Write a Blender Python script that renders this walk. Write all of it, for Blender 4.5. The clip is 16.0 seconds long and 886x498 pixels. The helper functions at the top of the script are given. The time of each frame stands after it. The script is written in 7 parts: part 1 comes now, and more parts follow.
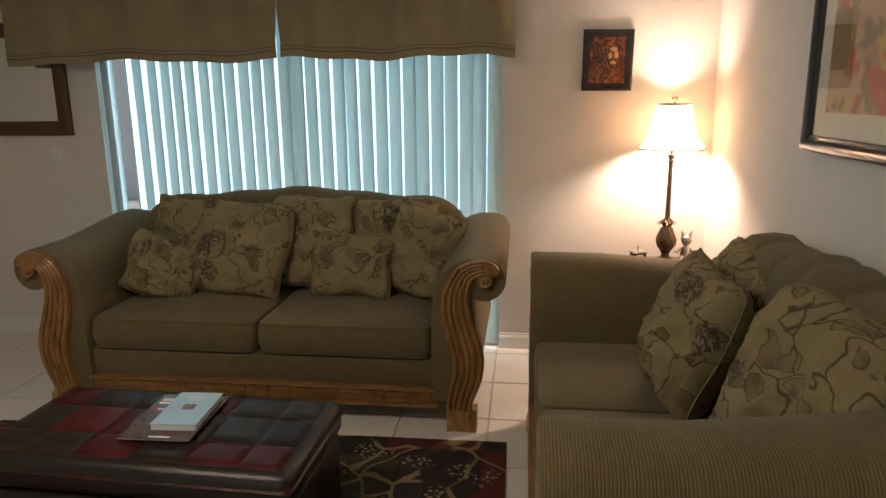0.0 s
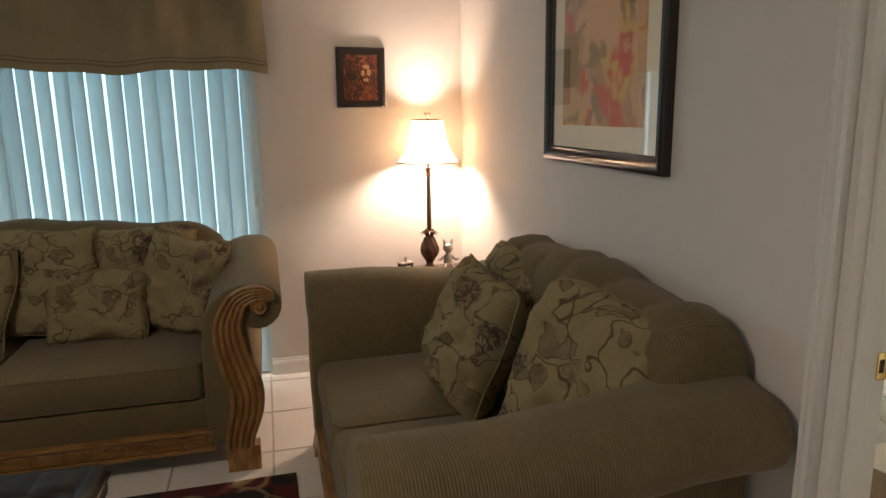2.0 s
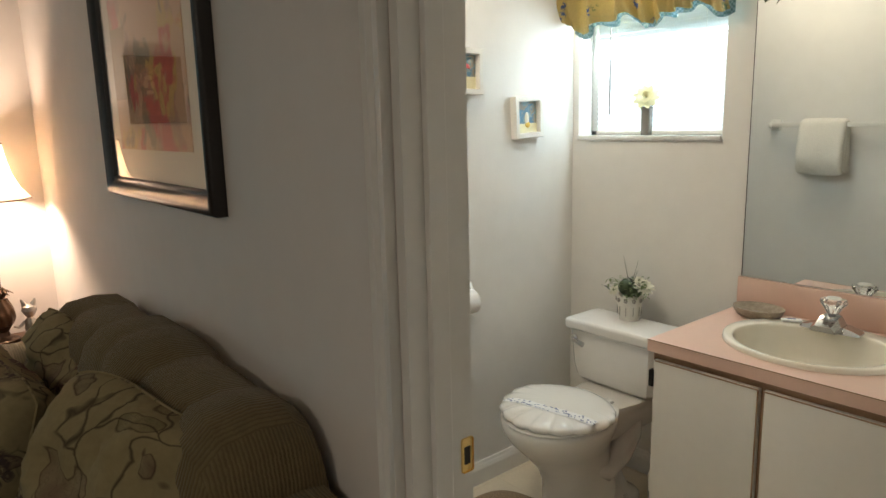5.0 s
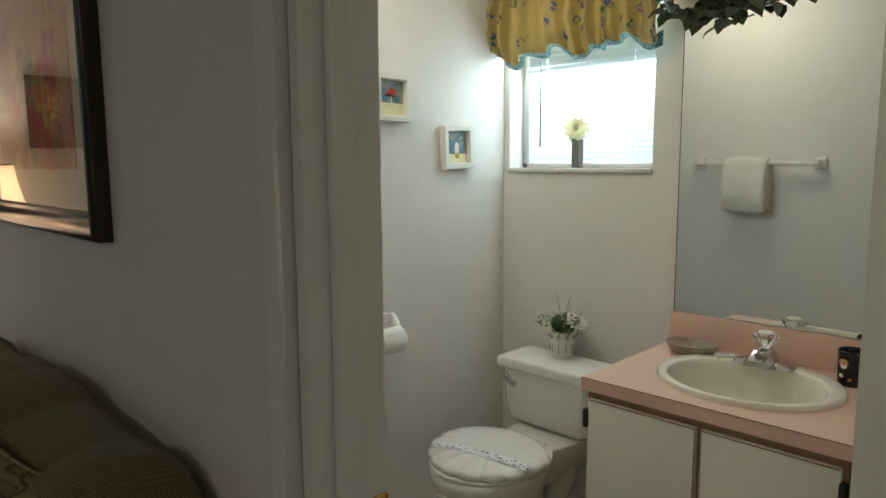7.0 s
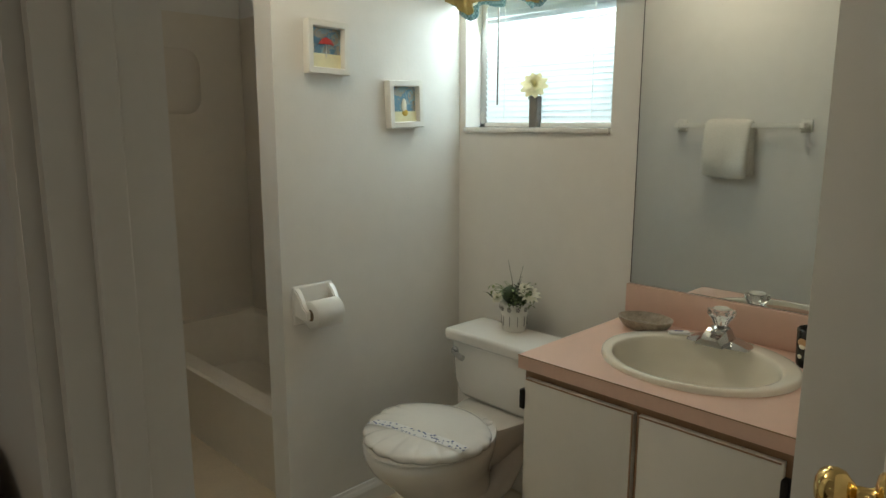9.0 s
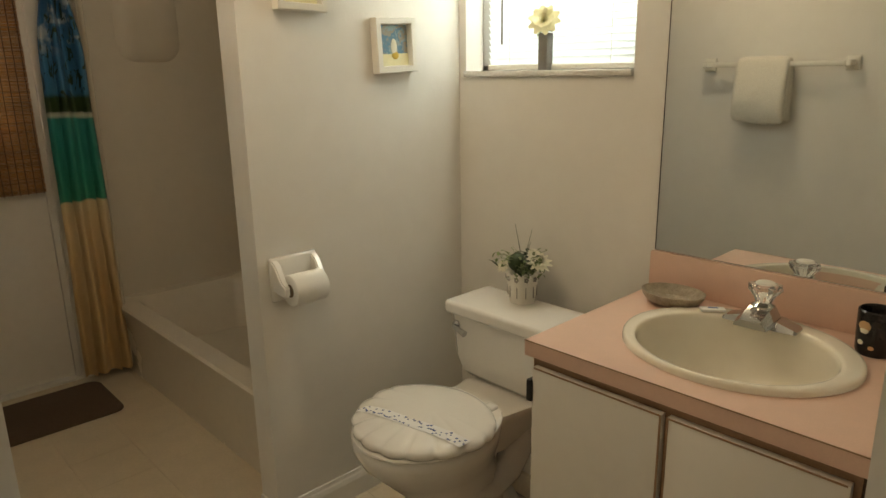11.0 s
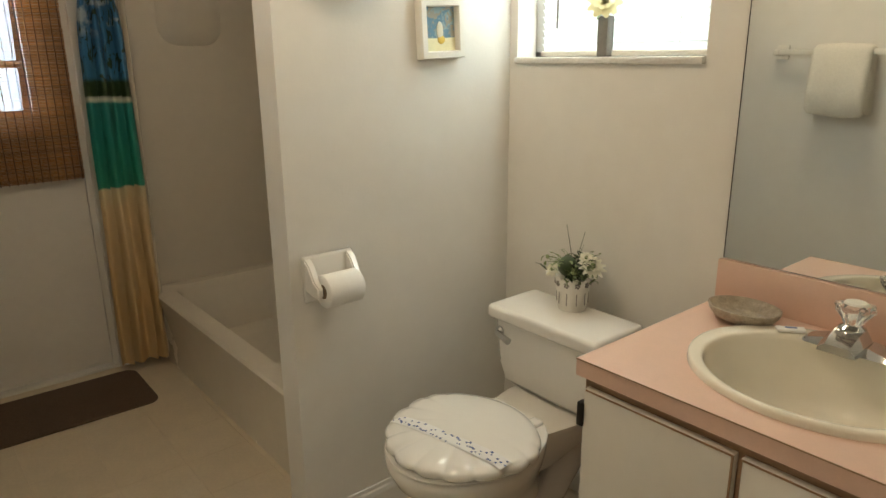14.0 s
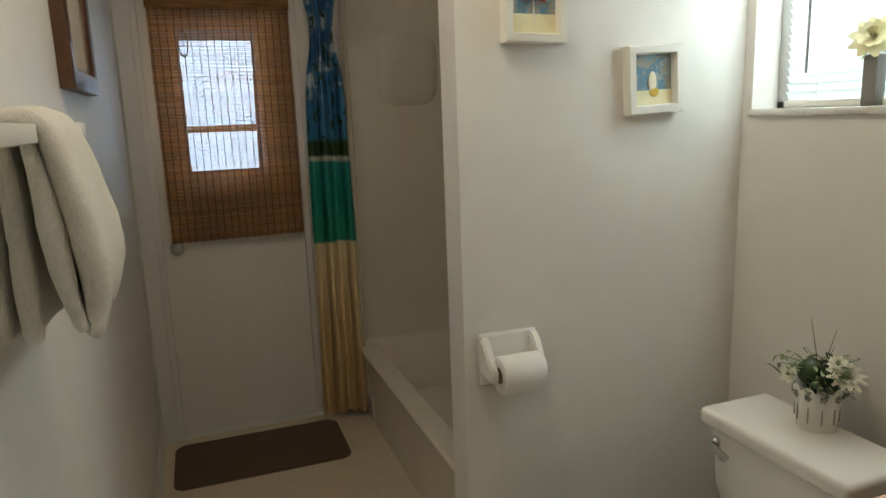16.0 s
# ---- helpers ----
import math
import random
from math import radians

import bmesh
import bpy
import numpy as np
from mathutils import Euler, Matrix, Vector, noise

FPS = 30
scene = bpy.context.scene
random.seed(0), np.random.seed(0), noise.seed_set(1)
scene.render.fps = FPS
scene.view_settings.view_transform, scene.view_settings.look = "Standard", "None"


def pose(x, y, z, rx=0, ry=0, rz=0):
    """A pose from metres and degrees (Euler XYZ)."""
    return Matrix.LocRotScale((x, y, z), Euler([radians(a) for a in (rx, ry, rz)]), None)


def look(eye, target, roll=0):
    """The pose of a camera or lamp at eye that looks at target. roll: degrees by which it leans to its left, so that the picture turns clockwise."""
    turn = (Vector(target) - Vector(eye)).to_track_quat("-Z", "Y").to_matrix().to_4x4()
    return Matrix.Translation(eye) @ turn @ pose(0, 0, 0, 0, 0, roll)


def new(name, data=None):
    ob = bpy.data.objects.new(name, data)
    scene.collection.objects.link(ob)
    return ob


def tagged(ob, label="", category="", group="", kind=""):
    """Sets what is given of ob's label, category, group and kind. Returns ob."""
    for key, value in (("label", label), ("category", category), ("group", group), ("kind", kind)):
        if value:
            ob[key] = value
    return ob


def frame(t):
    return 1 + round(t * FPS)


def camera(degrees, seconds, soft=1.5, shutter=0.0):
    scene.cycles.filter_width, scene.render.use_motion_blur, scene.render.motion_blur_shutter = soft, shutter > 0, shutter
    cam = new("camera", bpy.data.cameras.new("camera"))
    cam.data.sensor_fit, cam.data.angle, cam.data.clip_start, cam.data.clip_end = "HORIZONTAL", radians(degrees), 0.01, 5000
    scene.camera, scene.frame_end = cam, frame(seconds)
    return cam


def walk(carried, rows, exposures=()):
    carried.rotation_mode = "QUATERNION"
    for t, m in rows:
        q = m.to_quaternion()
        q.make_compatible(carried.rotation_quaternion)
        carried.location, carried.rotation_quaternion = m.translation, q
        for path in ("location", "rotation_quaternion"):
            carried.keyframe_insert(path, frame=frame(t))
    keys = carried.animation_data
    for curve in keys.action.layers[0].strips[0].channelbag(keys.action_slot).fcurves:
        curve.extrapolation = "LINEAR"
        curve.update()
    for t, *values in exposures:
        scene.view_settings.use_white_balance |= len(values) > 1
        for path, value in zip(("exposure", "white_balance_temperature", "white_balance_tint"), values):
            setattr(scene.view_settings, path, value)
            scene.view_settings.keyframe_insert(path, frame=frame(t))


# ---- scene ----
cam = camera(66.40, 16.0)
PATH = [
    (0, (-1.021, -3.894, 1.505), (-1.253, -1.958, 1.059), -0.57),
    (0.5, (-1.061, -3.873, 1.500), (-1.117, -1.925, 1.051), -0.80),
    (1, (-1.089, -3.858, 1.495), (-0.949, -1.911, 1.058), -0.99),
    (1.5, (-1.105, -3.847, 1.495), (-0.783, -1.918, 1.073), -0.90),
    (2, (-1.114, -3.846, 1.495), (-0.624, -1.949, 1.092), -0.84),
    (2.5, (-1.119, -3.851, 1.503), (-0.456, -2.005, 1.116), -1.02),
    (3, (-1.050, -3.840, 1.510), (-0.227, -2.057, 1.131), -1.55),
    (3.5, (-0.948, -3.797, 1.491), (0.045, -2.097, 1.139), -0.89),
    (4, (-0.818, -3.740, 1.502), (0.311, -2.131, 1.134), -1.95),
    (4.5, (-0.694, -3.645, 1.480), (0.514, -2.092, 1.121), -1.61),
    (4.7, (-0.625, -3.593, 1.491), (0.601, -2.059, 1.115), -1.40),
    (6.8, (-0.463, -3.467, 1.438), (0.926, -2.049, 1.192), -0.60),
    (7, (-0.461, -3.473, 1.446), (0.945, -2.073, 1.188), -0.35),
    (7.5, (-0.421, -3.482, 1.450), (1.024, -2.127, 1.175), -0.58),
    (8, (-0.321, -3.505, 1.442), (1.136, -2.168, 1.143), -0.58),
    (8.5, (-0.244, -3.515, 1.440), (1.182, -2.153, 1.104), -0.24),
    (9, (-0.186, -3.501, 1.423), (1.199, -2.103, 1.064), 0.10),
    (11.3, (0.067, -3.318, 1.418), (1.395, -1.927, 0.869), -0.71),
    (11.5, (0.072, -3.312, 1.414), (1.398, -1.932, 0.835), -0.49),
    (12, (0.083, -3.300, 1.407), (1.396, -1.948, 0.739), -0.07),
    (12.5, (0.084, -3.298, 1.400), (1.381, -1.964, 0.667), -0.01),
    (13, (0.095, -3.293, 1.404), (1.381, -1.951, 0.664), -0.36),
    (13.5, (0.105, -3.270, 1.415), (1.394, -1.896, 0.744), -0.02),
    (14, (0.155, -3.219, 1.421), (1.383, -1.738, 0.874), -0.54),
    (14.5, (0.189, -3.182, 1.421), (1.302, -1.583, 0.965), -0.33),
    (15, (0.236, -3.147, 1.421), (1.243, -1.464, 1.026), -0.24),
    (15.5, (0.306, -3.113, 1.422), (1.183, -1.357, 1.037), -0.92),
    (16, (0.367, -3.077, 1.429), (1.040, -1.234, 1.042), -2.07),
]
EXPOSURE = [(0, 0.08, 6700, 10), (0.5, 0.0, 6750, 10), (2.0, -0.06, 6550, 10), (3.0, -0.30, 6500, 10), (3.5, -0.42, 6500, 10), (4.0, -0.50, 6550, 9), (4.7, -0.55, 6600, 8), (7, -1.1, 6350, 2), (8.5, -1.36, 6450, 1), (9.2, -1.32, 6850, 3), (11.3, -1.05, 9000, 10), (12.0, -0.93, 9300, 11), (12.5, -0.75, 9200, 12), (13.5, -0.68, 8700, 11), (14.0, -0.72, 7800, 9), (14.5, -0.86, 7250, 7), (15, -0.97, 6950, 6), (16, -1.11, 6950, 6)]
walk(cam, [(t, look(eye, target, roll)) for t, eye, target, roll in PATH], EXPOSURE)

# ---- world, sun, lamps ----
world = bpy.data.worlds.new("sky")
scene.world = world
world.use_nodes = True
wn = world.node_tree
sky = wn.nodes.new("ShaderNodeTexSky")
sky.sky_type, sky.sun_disc = "NISHITA", False
sky.sun_elevation, sky.sun_rotation = radians(44), radians(279)
wn.links.new(sky.outputs[0], wn.nodes["Background"].inputs[0])
wn.nodes["Background"].inputs[1].default_value = 0.12


def lamp(name, kind, energy, m, color=(1, 1, 1), **kw):
    d = bpy.data.lights.new(name, kind)
    d.energy, d.color = energy, color
    if "size" in kw:
        d.shape, d.size, d.size_y = "RECTANGLE", kw["size"][0], kw["size"][1]
    if "radius" in kw:
        d.shadow_soft_size = kw["radius"]
    if "angle" in kw:
        d.angle = radians(kw["angle"])
    ob = new(name, d)
    ob.matrix_world = m
    return ob


lamp("sun", "SUN", 3.0, look((-9, 1.5, 9), (0, 0, 0)), (1, 0.95, 0.88), angle=0.5)
# daylight entering through the patio door, bath window and outside door
lamp("daylight_patio", "AREA", 30, look((-2.36, 0.30, 1.0), (-2.36, -3, 1.0)), (0.52, 0.86, 1.0), size=(2.38, 2.0))
lamp("daylight_bath_window", "AREA", 36, look((1.857, -1.972, 1.75), (0.2, -1.96, 1.2)), (0.80, 0.93, 1.0), size=(0.61, 0.64))
lamp("daylight_bath_door", "AREA", 23, look((0.52, 0.20, 1.5), (0.52, -2, 1.1)), (0.52, 0.72, 1.0), size=(0.30, 0.58))
# added fill from the unseen rear side; no window is known there
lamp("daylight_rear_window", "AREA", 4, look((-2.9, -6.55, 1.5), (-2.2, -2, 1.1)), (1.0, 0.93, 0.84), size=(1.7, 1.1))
lamp("lamp_bulb", "POINT", 50, pose(-0.245, -0.18, 1.32), (1.0, 0.76, 0.60), radius=0.055)
# added overhead fill for the seating; no such fixture is seen or built
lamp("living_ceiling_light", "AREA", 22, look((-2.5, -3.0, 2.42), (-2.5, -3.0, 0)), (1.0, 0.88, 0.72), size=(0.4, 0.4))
# added fill lamp, unseen, to brighten partition, vanity and tub alcove
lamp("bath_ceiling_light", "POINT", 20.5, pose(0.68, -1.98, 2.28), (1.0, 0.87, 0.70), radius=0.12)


# ---- materials ----
def mat(name, color, rough=0.6, metal=0.0, var=0.12, scale=8.0, bump=0.0, bscale=120.0, spec=0.5, coat=0.0, obvar=0.0, color2=None):
    """A surface with variation at two scales, and fine relief."""
    m = bpy.data.materials.new(name)
    m.use_nodes = True
    t = m.node_tree
    N, L = t.nodes, t.links
    b = N["Principled BSDF"]
    tc = N.new("ShaderNodeTexCoord")
    n1 = N.new("ShaderNodeTexNoise")
    n1.inputs["Scale"].default_value, n1.inputs["Detail"].default_value = scale, 5
    n2 = N.new("ShaderNodeTexNoise")
    n2.inputs["Scale"].default_value, n2.inputs["Detail"].default_value = scale * 9, 3
    L.new(tc.outputs["Object"], n1.inputs["Vector"]), L.new(tc.outputs["Object"], n2.inputs["Vector"])
    ad = N.new("ShaderNodeMath")
    ad.operation = "ADD"
    L.new(n1.outputs[0], ad.inputs[0]), L.new(n2.outputs[0], ad.inputs[1])
    mr = N.new("ShaderNodeMapRange")
    mr.inputs[1].default_value, mr.inputs[2].default_value = 0.6, 1.4
    L.new(ad.outputs[0], mr.inputs[0])
    mx = N.new("ShaderNodeMix")
    mx.data_type = "RGBA"
    c2 = color2 or tuple(c * (1 + var) for c in color)
    mx.inputs["A"].default_value = (*[c * (1 - var) for c in color], 1)
    mx.inputs["B"].default_value = (*[min(1, c) for c in c2], 1)
    L.new(mr.outputs[0], mx.inputs["Factor"])
    out = mx.outputs["Result"]
    if obvar:
        oi, hs = N.new("ShaderNodeObjectInfo"), N.new("ShaderNodeHueSaturation")
        m2 = N.new("ShaderNodeMapRange")
        m2.inputs[3].default_value, m2.inputs[4].default_value = 1 - obvar, 1 + obvar
        L.new(oi.outputs["Random"], m2.inputs[0]), L.new(m2.outputs[0], hs.inputs["Value"]), L.new(out, hs.inputs["Color"])
        out = hs.outputs[0]
    L.new(out, b.inputs["Base Color"])
    b.inputs["Roughness"].default_value, b.inputs["Metallic"].default_value = rough, metal
    b.inputs["Specular IOR Level"].default_value, b.inputs["Coat Weight"].default_value = spec, coat
    r2 = N.new("ShaderNodeMapRange")
    r2.inputs[3].default_value, r2.inputs[4].default_value = max(0, rough - 0.08), min(1, rough + 0.08)
    L.new(n1.outputs[0], r2.inputs[0]), L.new(r2.outputs[0], b.inputs["Roughness"])
    if bump:
        n3, bp = N.new("ShaderNodeTexNoise"), N.new("ShaderNodeBump")
        n3.inputs["Scale"].default_value, n3.inputs["Detail"].default_value = bscale, 2
        L.new(tc.outputs["Object"], n3.inputs["Vector"])
        bp.inputs["Strength"].default_value, bp.inputs["Distance"].default_value = bump, 0.004
        L.new(n3.outputs[0], bp.inputs["Height"]), L.new(bp.outputs[0], b.inputs["Normal"])
    return m


def tree(m):
    t = m.node_tree
    return t.nodes, t.links, t.nodes["Principled BSDF"]


def ramp(N, stops, interp="LINEAR"):
    r = N.new("ShaderNodeValToRGB")
    r.color_ramp.interpolation = interp
    while len(r.color_ramp.elements) < len(stops):
        r.color_ramp.elements.new(0.5)
    for e, (p, c) in zip(r.color_ramp.elements, stops):
        e.position, e.color = p, (*c, 1)
    return r


def mixc(N, L, fac, a, b):
    mx = N.new("ShaderNodeMix")
    mx.data_type = "RGBA"
    for sock, v in (("Factor", fac), ("A", a), ("B", b)):
        if isinstance(v, bpy.types.NodeSocket):
            L.new(v, mx.inputs[sock])
        elif isinstance(v, tuple):
            mx.inputs[sock].default_value = (*v, 1)
        else:
            mx.inputs[sock].default_value = v
    return mx.outputs["Result"]


def coords(N, L, kind="Object", scale=(1, 1, 1), loc=(0, 0, 0)):
    tc, mp = N.new("ShaderNodeTexCoord"), N.new("ShaderNodeMapping")
    mp.inputs["Scale"].default_value, mp.inputs["Location"].default_value = scale, loc
    L.new(tc.outputs[kind], mp.inputs["Vector"])
    return mp.outputs[0]


def noisetex(N, L, vec, scale, detail=4, dist=0.0):
    n = N.new("ShaderNodeTexNoise")
    n.inputs["Scale"].default_value, n.inputs["Detail"].default_value, n.inputs["Distortion"].default_value = scale, detail, dist
    if vec is not None:
        L.new(vec, n.inputs["Vector"])
    return n.outputs[0]


WALL_L = mat("painted_wall_living", (0.73, 0.68, 0.635), 0.75, var=0.03, scale=1.3, bump=0.12, bscale=90)
WALL_B = mat("painted_wall_bath", (0.80, 0.78, 0.74), 0.6, var=0.03, scale=1.5, bump=0.10, bscale=110)
CEIL = mat("ceiling_paint", (0.80, 0.79, 0.77), 0.85, var=0.03, scale=2, bump=0.4, bscale=160)
TRIM = mat("trim_paint", (0.78, 0.76, 0.72), 0.38, var=0.03, scale=4, bump=0.03, bscale=60)
DOORP = mat("door_paint", (0.80, 0.77, 0.72), 0.36, var=0.03, scale=3, bump=0.05, bscale=70)
TILE = mat("ceramic_tile", (0.74, 0.68, 0.62), 0.22, var=0.05, scale=5, bump=0.03, bscale=30, obvar=0.03)
GROUT = mat("grout", (0.50, 0.42, 0.36), 0.9, var=0.15, scale=12, bump=0.3)
VINYL = mat("vinyl_floor", (0.70, 0.60, 0.46), 0.33, var=0.07, scale=9, bump=0.05, bscale=60, obvar=0.02)
VGROUT = mat("vinyl_joint", (0.64, 0.54, 0.41), 0.6, var=0.1)
BRASS = mat("polished_brass", (0.83, 0.60, 0.24), 0.13, 1.0, var=0.06, scale=20)
CHROME = mat("chrome", (0.55, 0.555, 0.56), 0.11, 1.0, var=0.03, scale=10)
BLACKM = mat("dark_metal", (0.03, 0.027, 0.025), 0.4, 0.6, var=0.2, scale=20)
PORC = mat("white_porcelain", (0.84, 0.82, 0.78), 0.15, var=0.015, scale=3, coat=0.3)
IVORY = mat("cream_porcelain", (0.86, 0.81, 0.70), 0.20, var=0.02, scale=3, coat=0.3)
TUBM = mat("fibreglass_tub", (0.80, 0.74, 0.64), 0.25, var=0.03, scale=3)
SURR = mat("tub_surround", (0.75, 0.69, 0.60), 0.3, var=0.03, scale=2)
PINK = mat("pink_laminate", (0.75, 0.51, 0.41), 0.38, var=0.04, scale=30, bump=0.02, bscale=400)
CABW = mat("white_laminate", (0.78, 0.75, 0.69), 0.42, var=0.02, scale=4)
CABT = mat("tan_edge_strip", (0.34, 0.20, 0.115), 0.5, var=0.12, scale=18)
WHITEP = mat("white_paper", (0.86, 0.85, 0.82), 0.9, var=0.03, scale=30, bump=0.25, bscale=300)
TOWEL = mat("white_terry", (0.80, 0.77, 0.70), 0.98, var=0.10, scale=160, bump=0.6, bscale=420)
PLASTW = mat("white_plastic", (0.80, 0.78, 0.72), 0.35, var=0.02, scale=6)
MATBR = mat("brown_mat", (0.130, 0.084, 0.054), 0.95, var=0.4, scale=120, bump=0.8, bscale=500)
RUGB = mat("tan_bath_rug", (0.30, 0.215, 0.135), 0.97, var=0.55, scale=150, bump=1.0, bscale=260)
BLACKW = mat("black_frame_wood", (0.018, 0.013, 0.011), 0.40, var=0.35, scale=14, coat=0.2)
WALNUT = mat("dark_walnut", (0.10, 0.045, 0.022), 0.4, var=0.35, scale=16)
ART_MAT = mat("picture_mat_board", (0.74, 0.66, 0.53), 0.85, var=0.02, scale=20)
BRONZE = mat("antique_bronze", (0.10, 0.058, 0.034), 0.36, 0.55, var=0.4, scale=25, bump=0.2, bscale=90)
PEWTER = mat("pewter", (0.42, 0.40, 0.37), 0.32, 0.9, var=0.3, scale=40)
SLOTM = mat("pot_shadow_slot", (0.34, 0.32, 0.29), 0.8, var=0.1)
VASEM = mat("grey_vase", (0.20, 0.185, 0.165), 0.5, var=0.1, scale=14)
PETAL = mat("cream_petal", (0.84, 0.79, 0.52), 0.7, var=0.1, scale=30)
PETALW = mat("white_petal", (0.78, 0.75, 0.62), 0.7, var=0.06, scale=30)
LEAF = mat("artificial_leaf", (0.035, 0.06, 0.022), 0.5, var=0.4, scale=30)
LEAFL = mat("pale_leaf", (0.20, 0.26, 0.12), 0.6, var=0.3, scale=30)
LEAFD = mat("dark_garland_leaf", (0.085, 0.10, 0.050), 0.5, var=0.4, scale=25)
GROUND = mat("patio_concrete", (0.42, 0.40, 0.37), 0.9, var=0.1, scale=2, bump=0.3)
STUCCO = mat("outside_stucco", (0.62, 0.58, 0.52), 0.9, var=0.06, scale=2, bump=0.4)
DARKC = mat("black_ceramic", (0.016, 0.013, 0.012), 0.2, var=0.2, scale=10)
TANP = mat("tan_paint", (0.50, 0.30, 0.15), 0.5, var=0.1)
LEATH = mat("black_leather", (0.016, 0.011, 0.010), 0.35, var=0.3, scale=18, bump=0.3, bscale=160)
PAPERB = mat("blue_booklet_paper", (0.38, 0.57, 0.68), 0.4, var=0.08, scale=9)
MAGD = mat("dark_magazine_cover", (0.10, 0.055, 0.045), 0.25, var=0.5, scale=14)
RED = mat("red_ink", (0.40, 0.03, 0.03), 0.4, var=0.1)
PAGES = mat("page_edges", (0.78, 0.75, 0.70), 0.9, var=0.05, scale=60)
ALU = mat("aluminium_frame", (0.55, 0.55, 0.54), 0.4, 0.8, var=0.05)
SILVERS = mat("pearl_shell", (0.34, 0.28, 0.21), 0.3, var=0.5, scale=60, bump=0.5, bscale=160)
REDT = mat("lid_strip_paper", (0.80, 0.80, 0.80), 0.8, var=0.03)
BLUEI = mat("blue_print", (0.10, 0.15, 0.32), 0.7, var=0.1)
RODM = mat("dark_rod", (0.05, 0.028, 0.018), 0.35, 0.3, var=0.3, scale=20)


def m_glass(name, rough=0.0, tint=(1, 1, 1)):
    m = bpy.data.materials.new(name)
    m.use_nodes = True
    N, L, b = tree(m)
    b.inputs["Base Color"].default_value = (*tint, 1)
    b.inputs["Transmission Weight"].default_value, b.inputs["Roughness"].default_value, b.inputs["IOR"].default_value = 1, rough, 1.45
    return m


GLASS = m_glass("clear_glass")
ACRYL = m_glass("clear_acrylic", 0.03, (0.96, 0.96, 0.95))
ACRYL.node_tree.nodes["Principled BSDF"].inputs["Transmission Weight"].default_value = 0.93


def m_mirror():
    m = mat("silvered_mirror", (0.80, 0.82, 0.80), 0.02, 1.0, var=0.005, scale=2)
    N, L, b = tree(m)
    for l in list(b.inputs["Roughness"].links):
        L.remove(l)
    b.inputs["Roughness"].default_value = 0.015
    return m


MIRROR = m_mirror()


def m_fabric():
    """Olive-brown ribbed upholstery: fine cords over a slow colour drift."""
    m = mat("ribbed_upholstery", (0.190, 0.142, 0.072), 0.92, var=0.14, scale=5)
    N, L, b = tree(m)
    v = coords(N, L, "UV")
    w = N.new("ShaderNodeTexWave")
    w.wave_type, w.bands_direction = "BANDS", "X"
    w.inputs["Scale"].default_value, w.inputs["Distortion"].default_value, w.inputs["Detail"].default_value = 42, 2.0, 2
    w.inputs["Detail Scale"].default_value = 3
    L.new(v, w.inputs["Vector"])
    base = b.inputs["Base Color"].links[0].from_socket
    # shade in the grooves between cords is multiplied into the colour
    mx = N.new("ShaderNodeMix")
    mx.data_type, mx.blend_type = "RGBA", "MULTIPLY"
    mx.inputs["Factor"].default_value = 0.5
    r = ramp(N, [(0.0, (0.42, 0.44, 0.42)), (0.6, (1, 1, 1))])
    L.new(w.outputs[0], r.inputs[0]), L.new(base, mx.inputs["A"]), L.new(r.outputs[0], mx.inputs["B"])
    L.new(mx.outputs["Result"], b.inputs["Base Color"])
    bp = N.new("ShaderNodeBump")
    bp.inputs["Strength"].default_value, bp.inputs["Distance"].default_value = 0.5, 0.003
    L.new(w.outputs[0], bp.inputs["Height"]), L.new(bp.outputs[0], b.inputs["Normal"])
    b.inputs["Sheen Weight"].default_value, b.inputs["Sheen Roughness"].default_value = 0.16, 0.45
    b.inputs["Specular IOR Level"].default_value = 0.15
    return m


FABRIC = m_fabric()


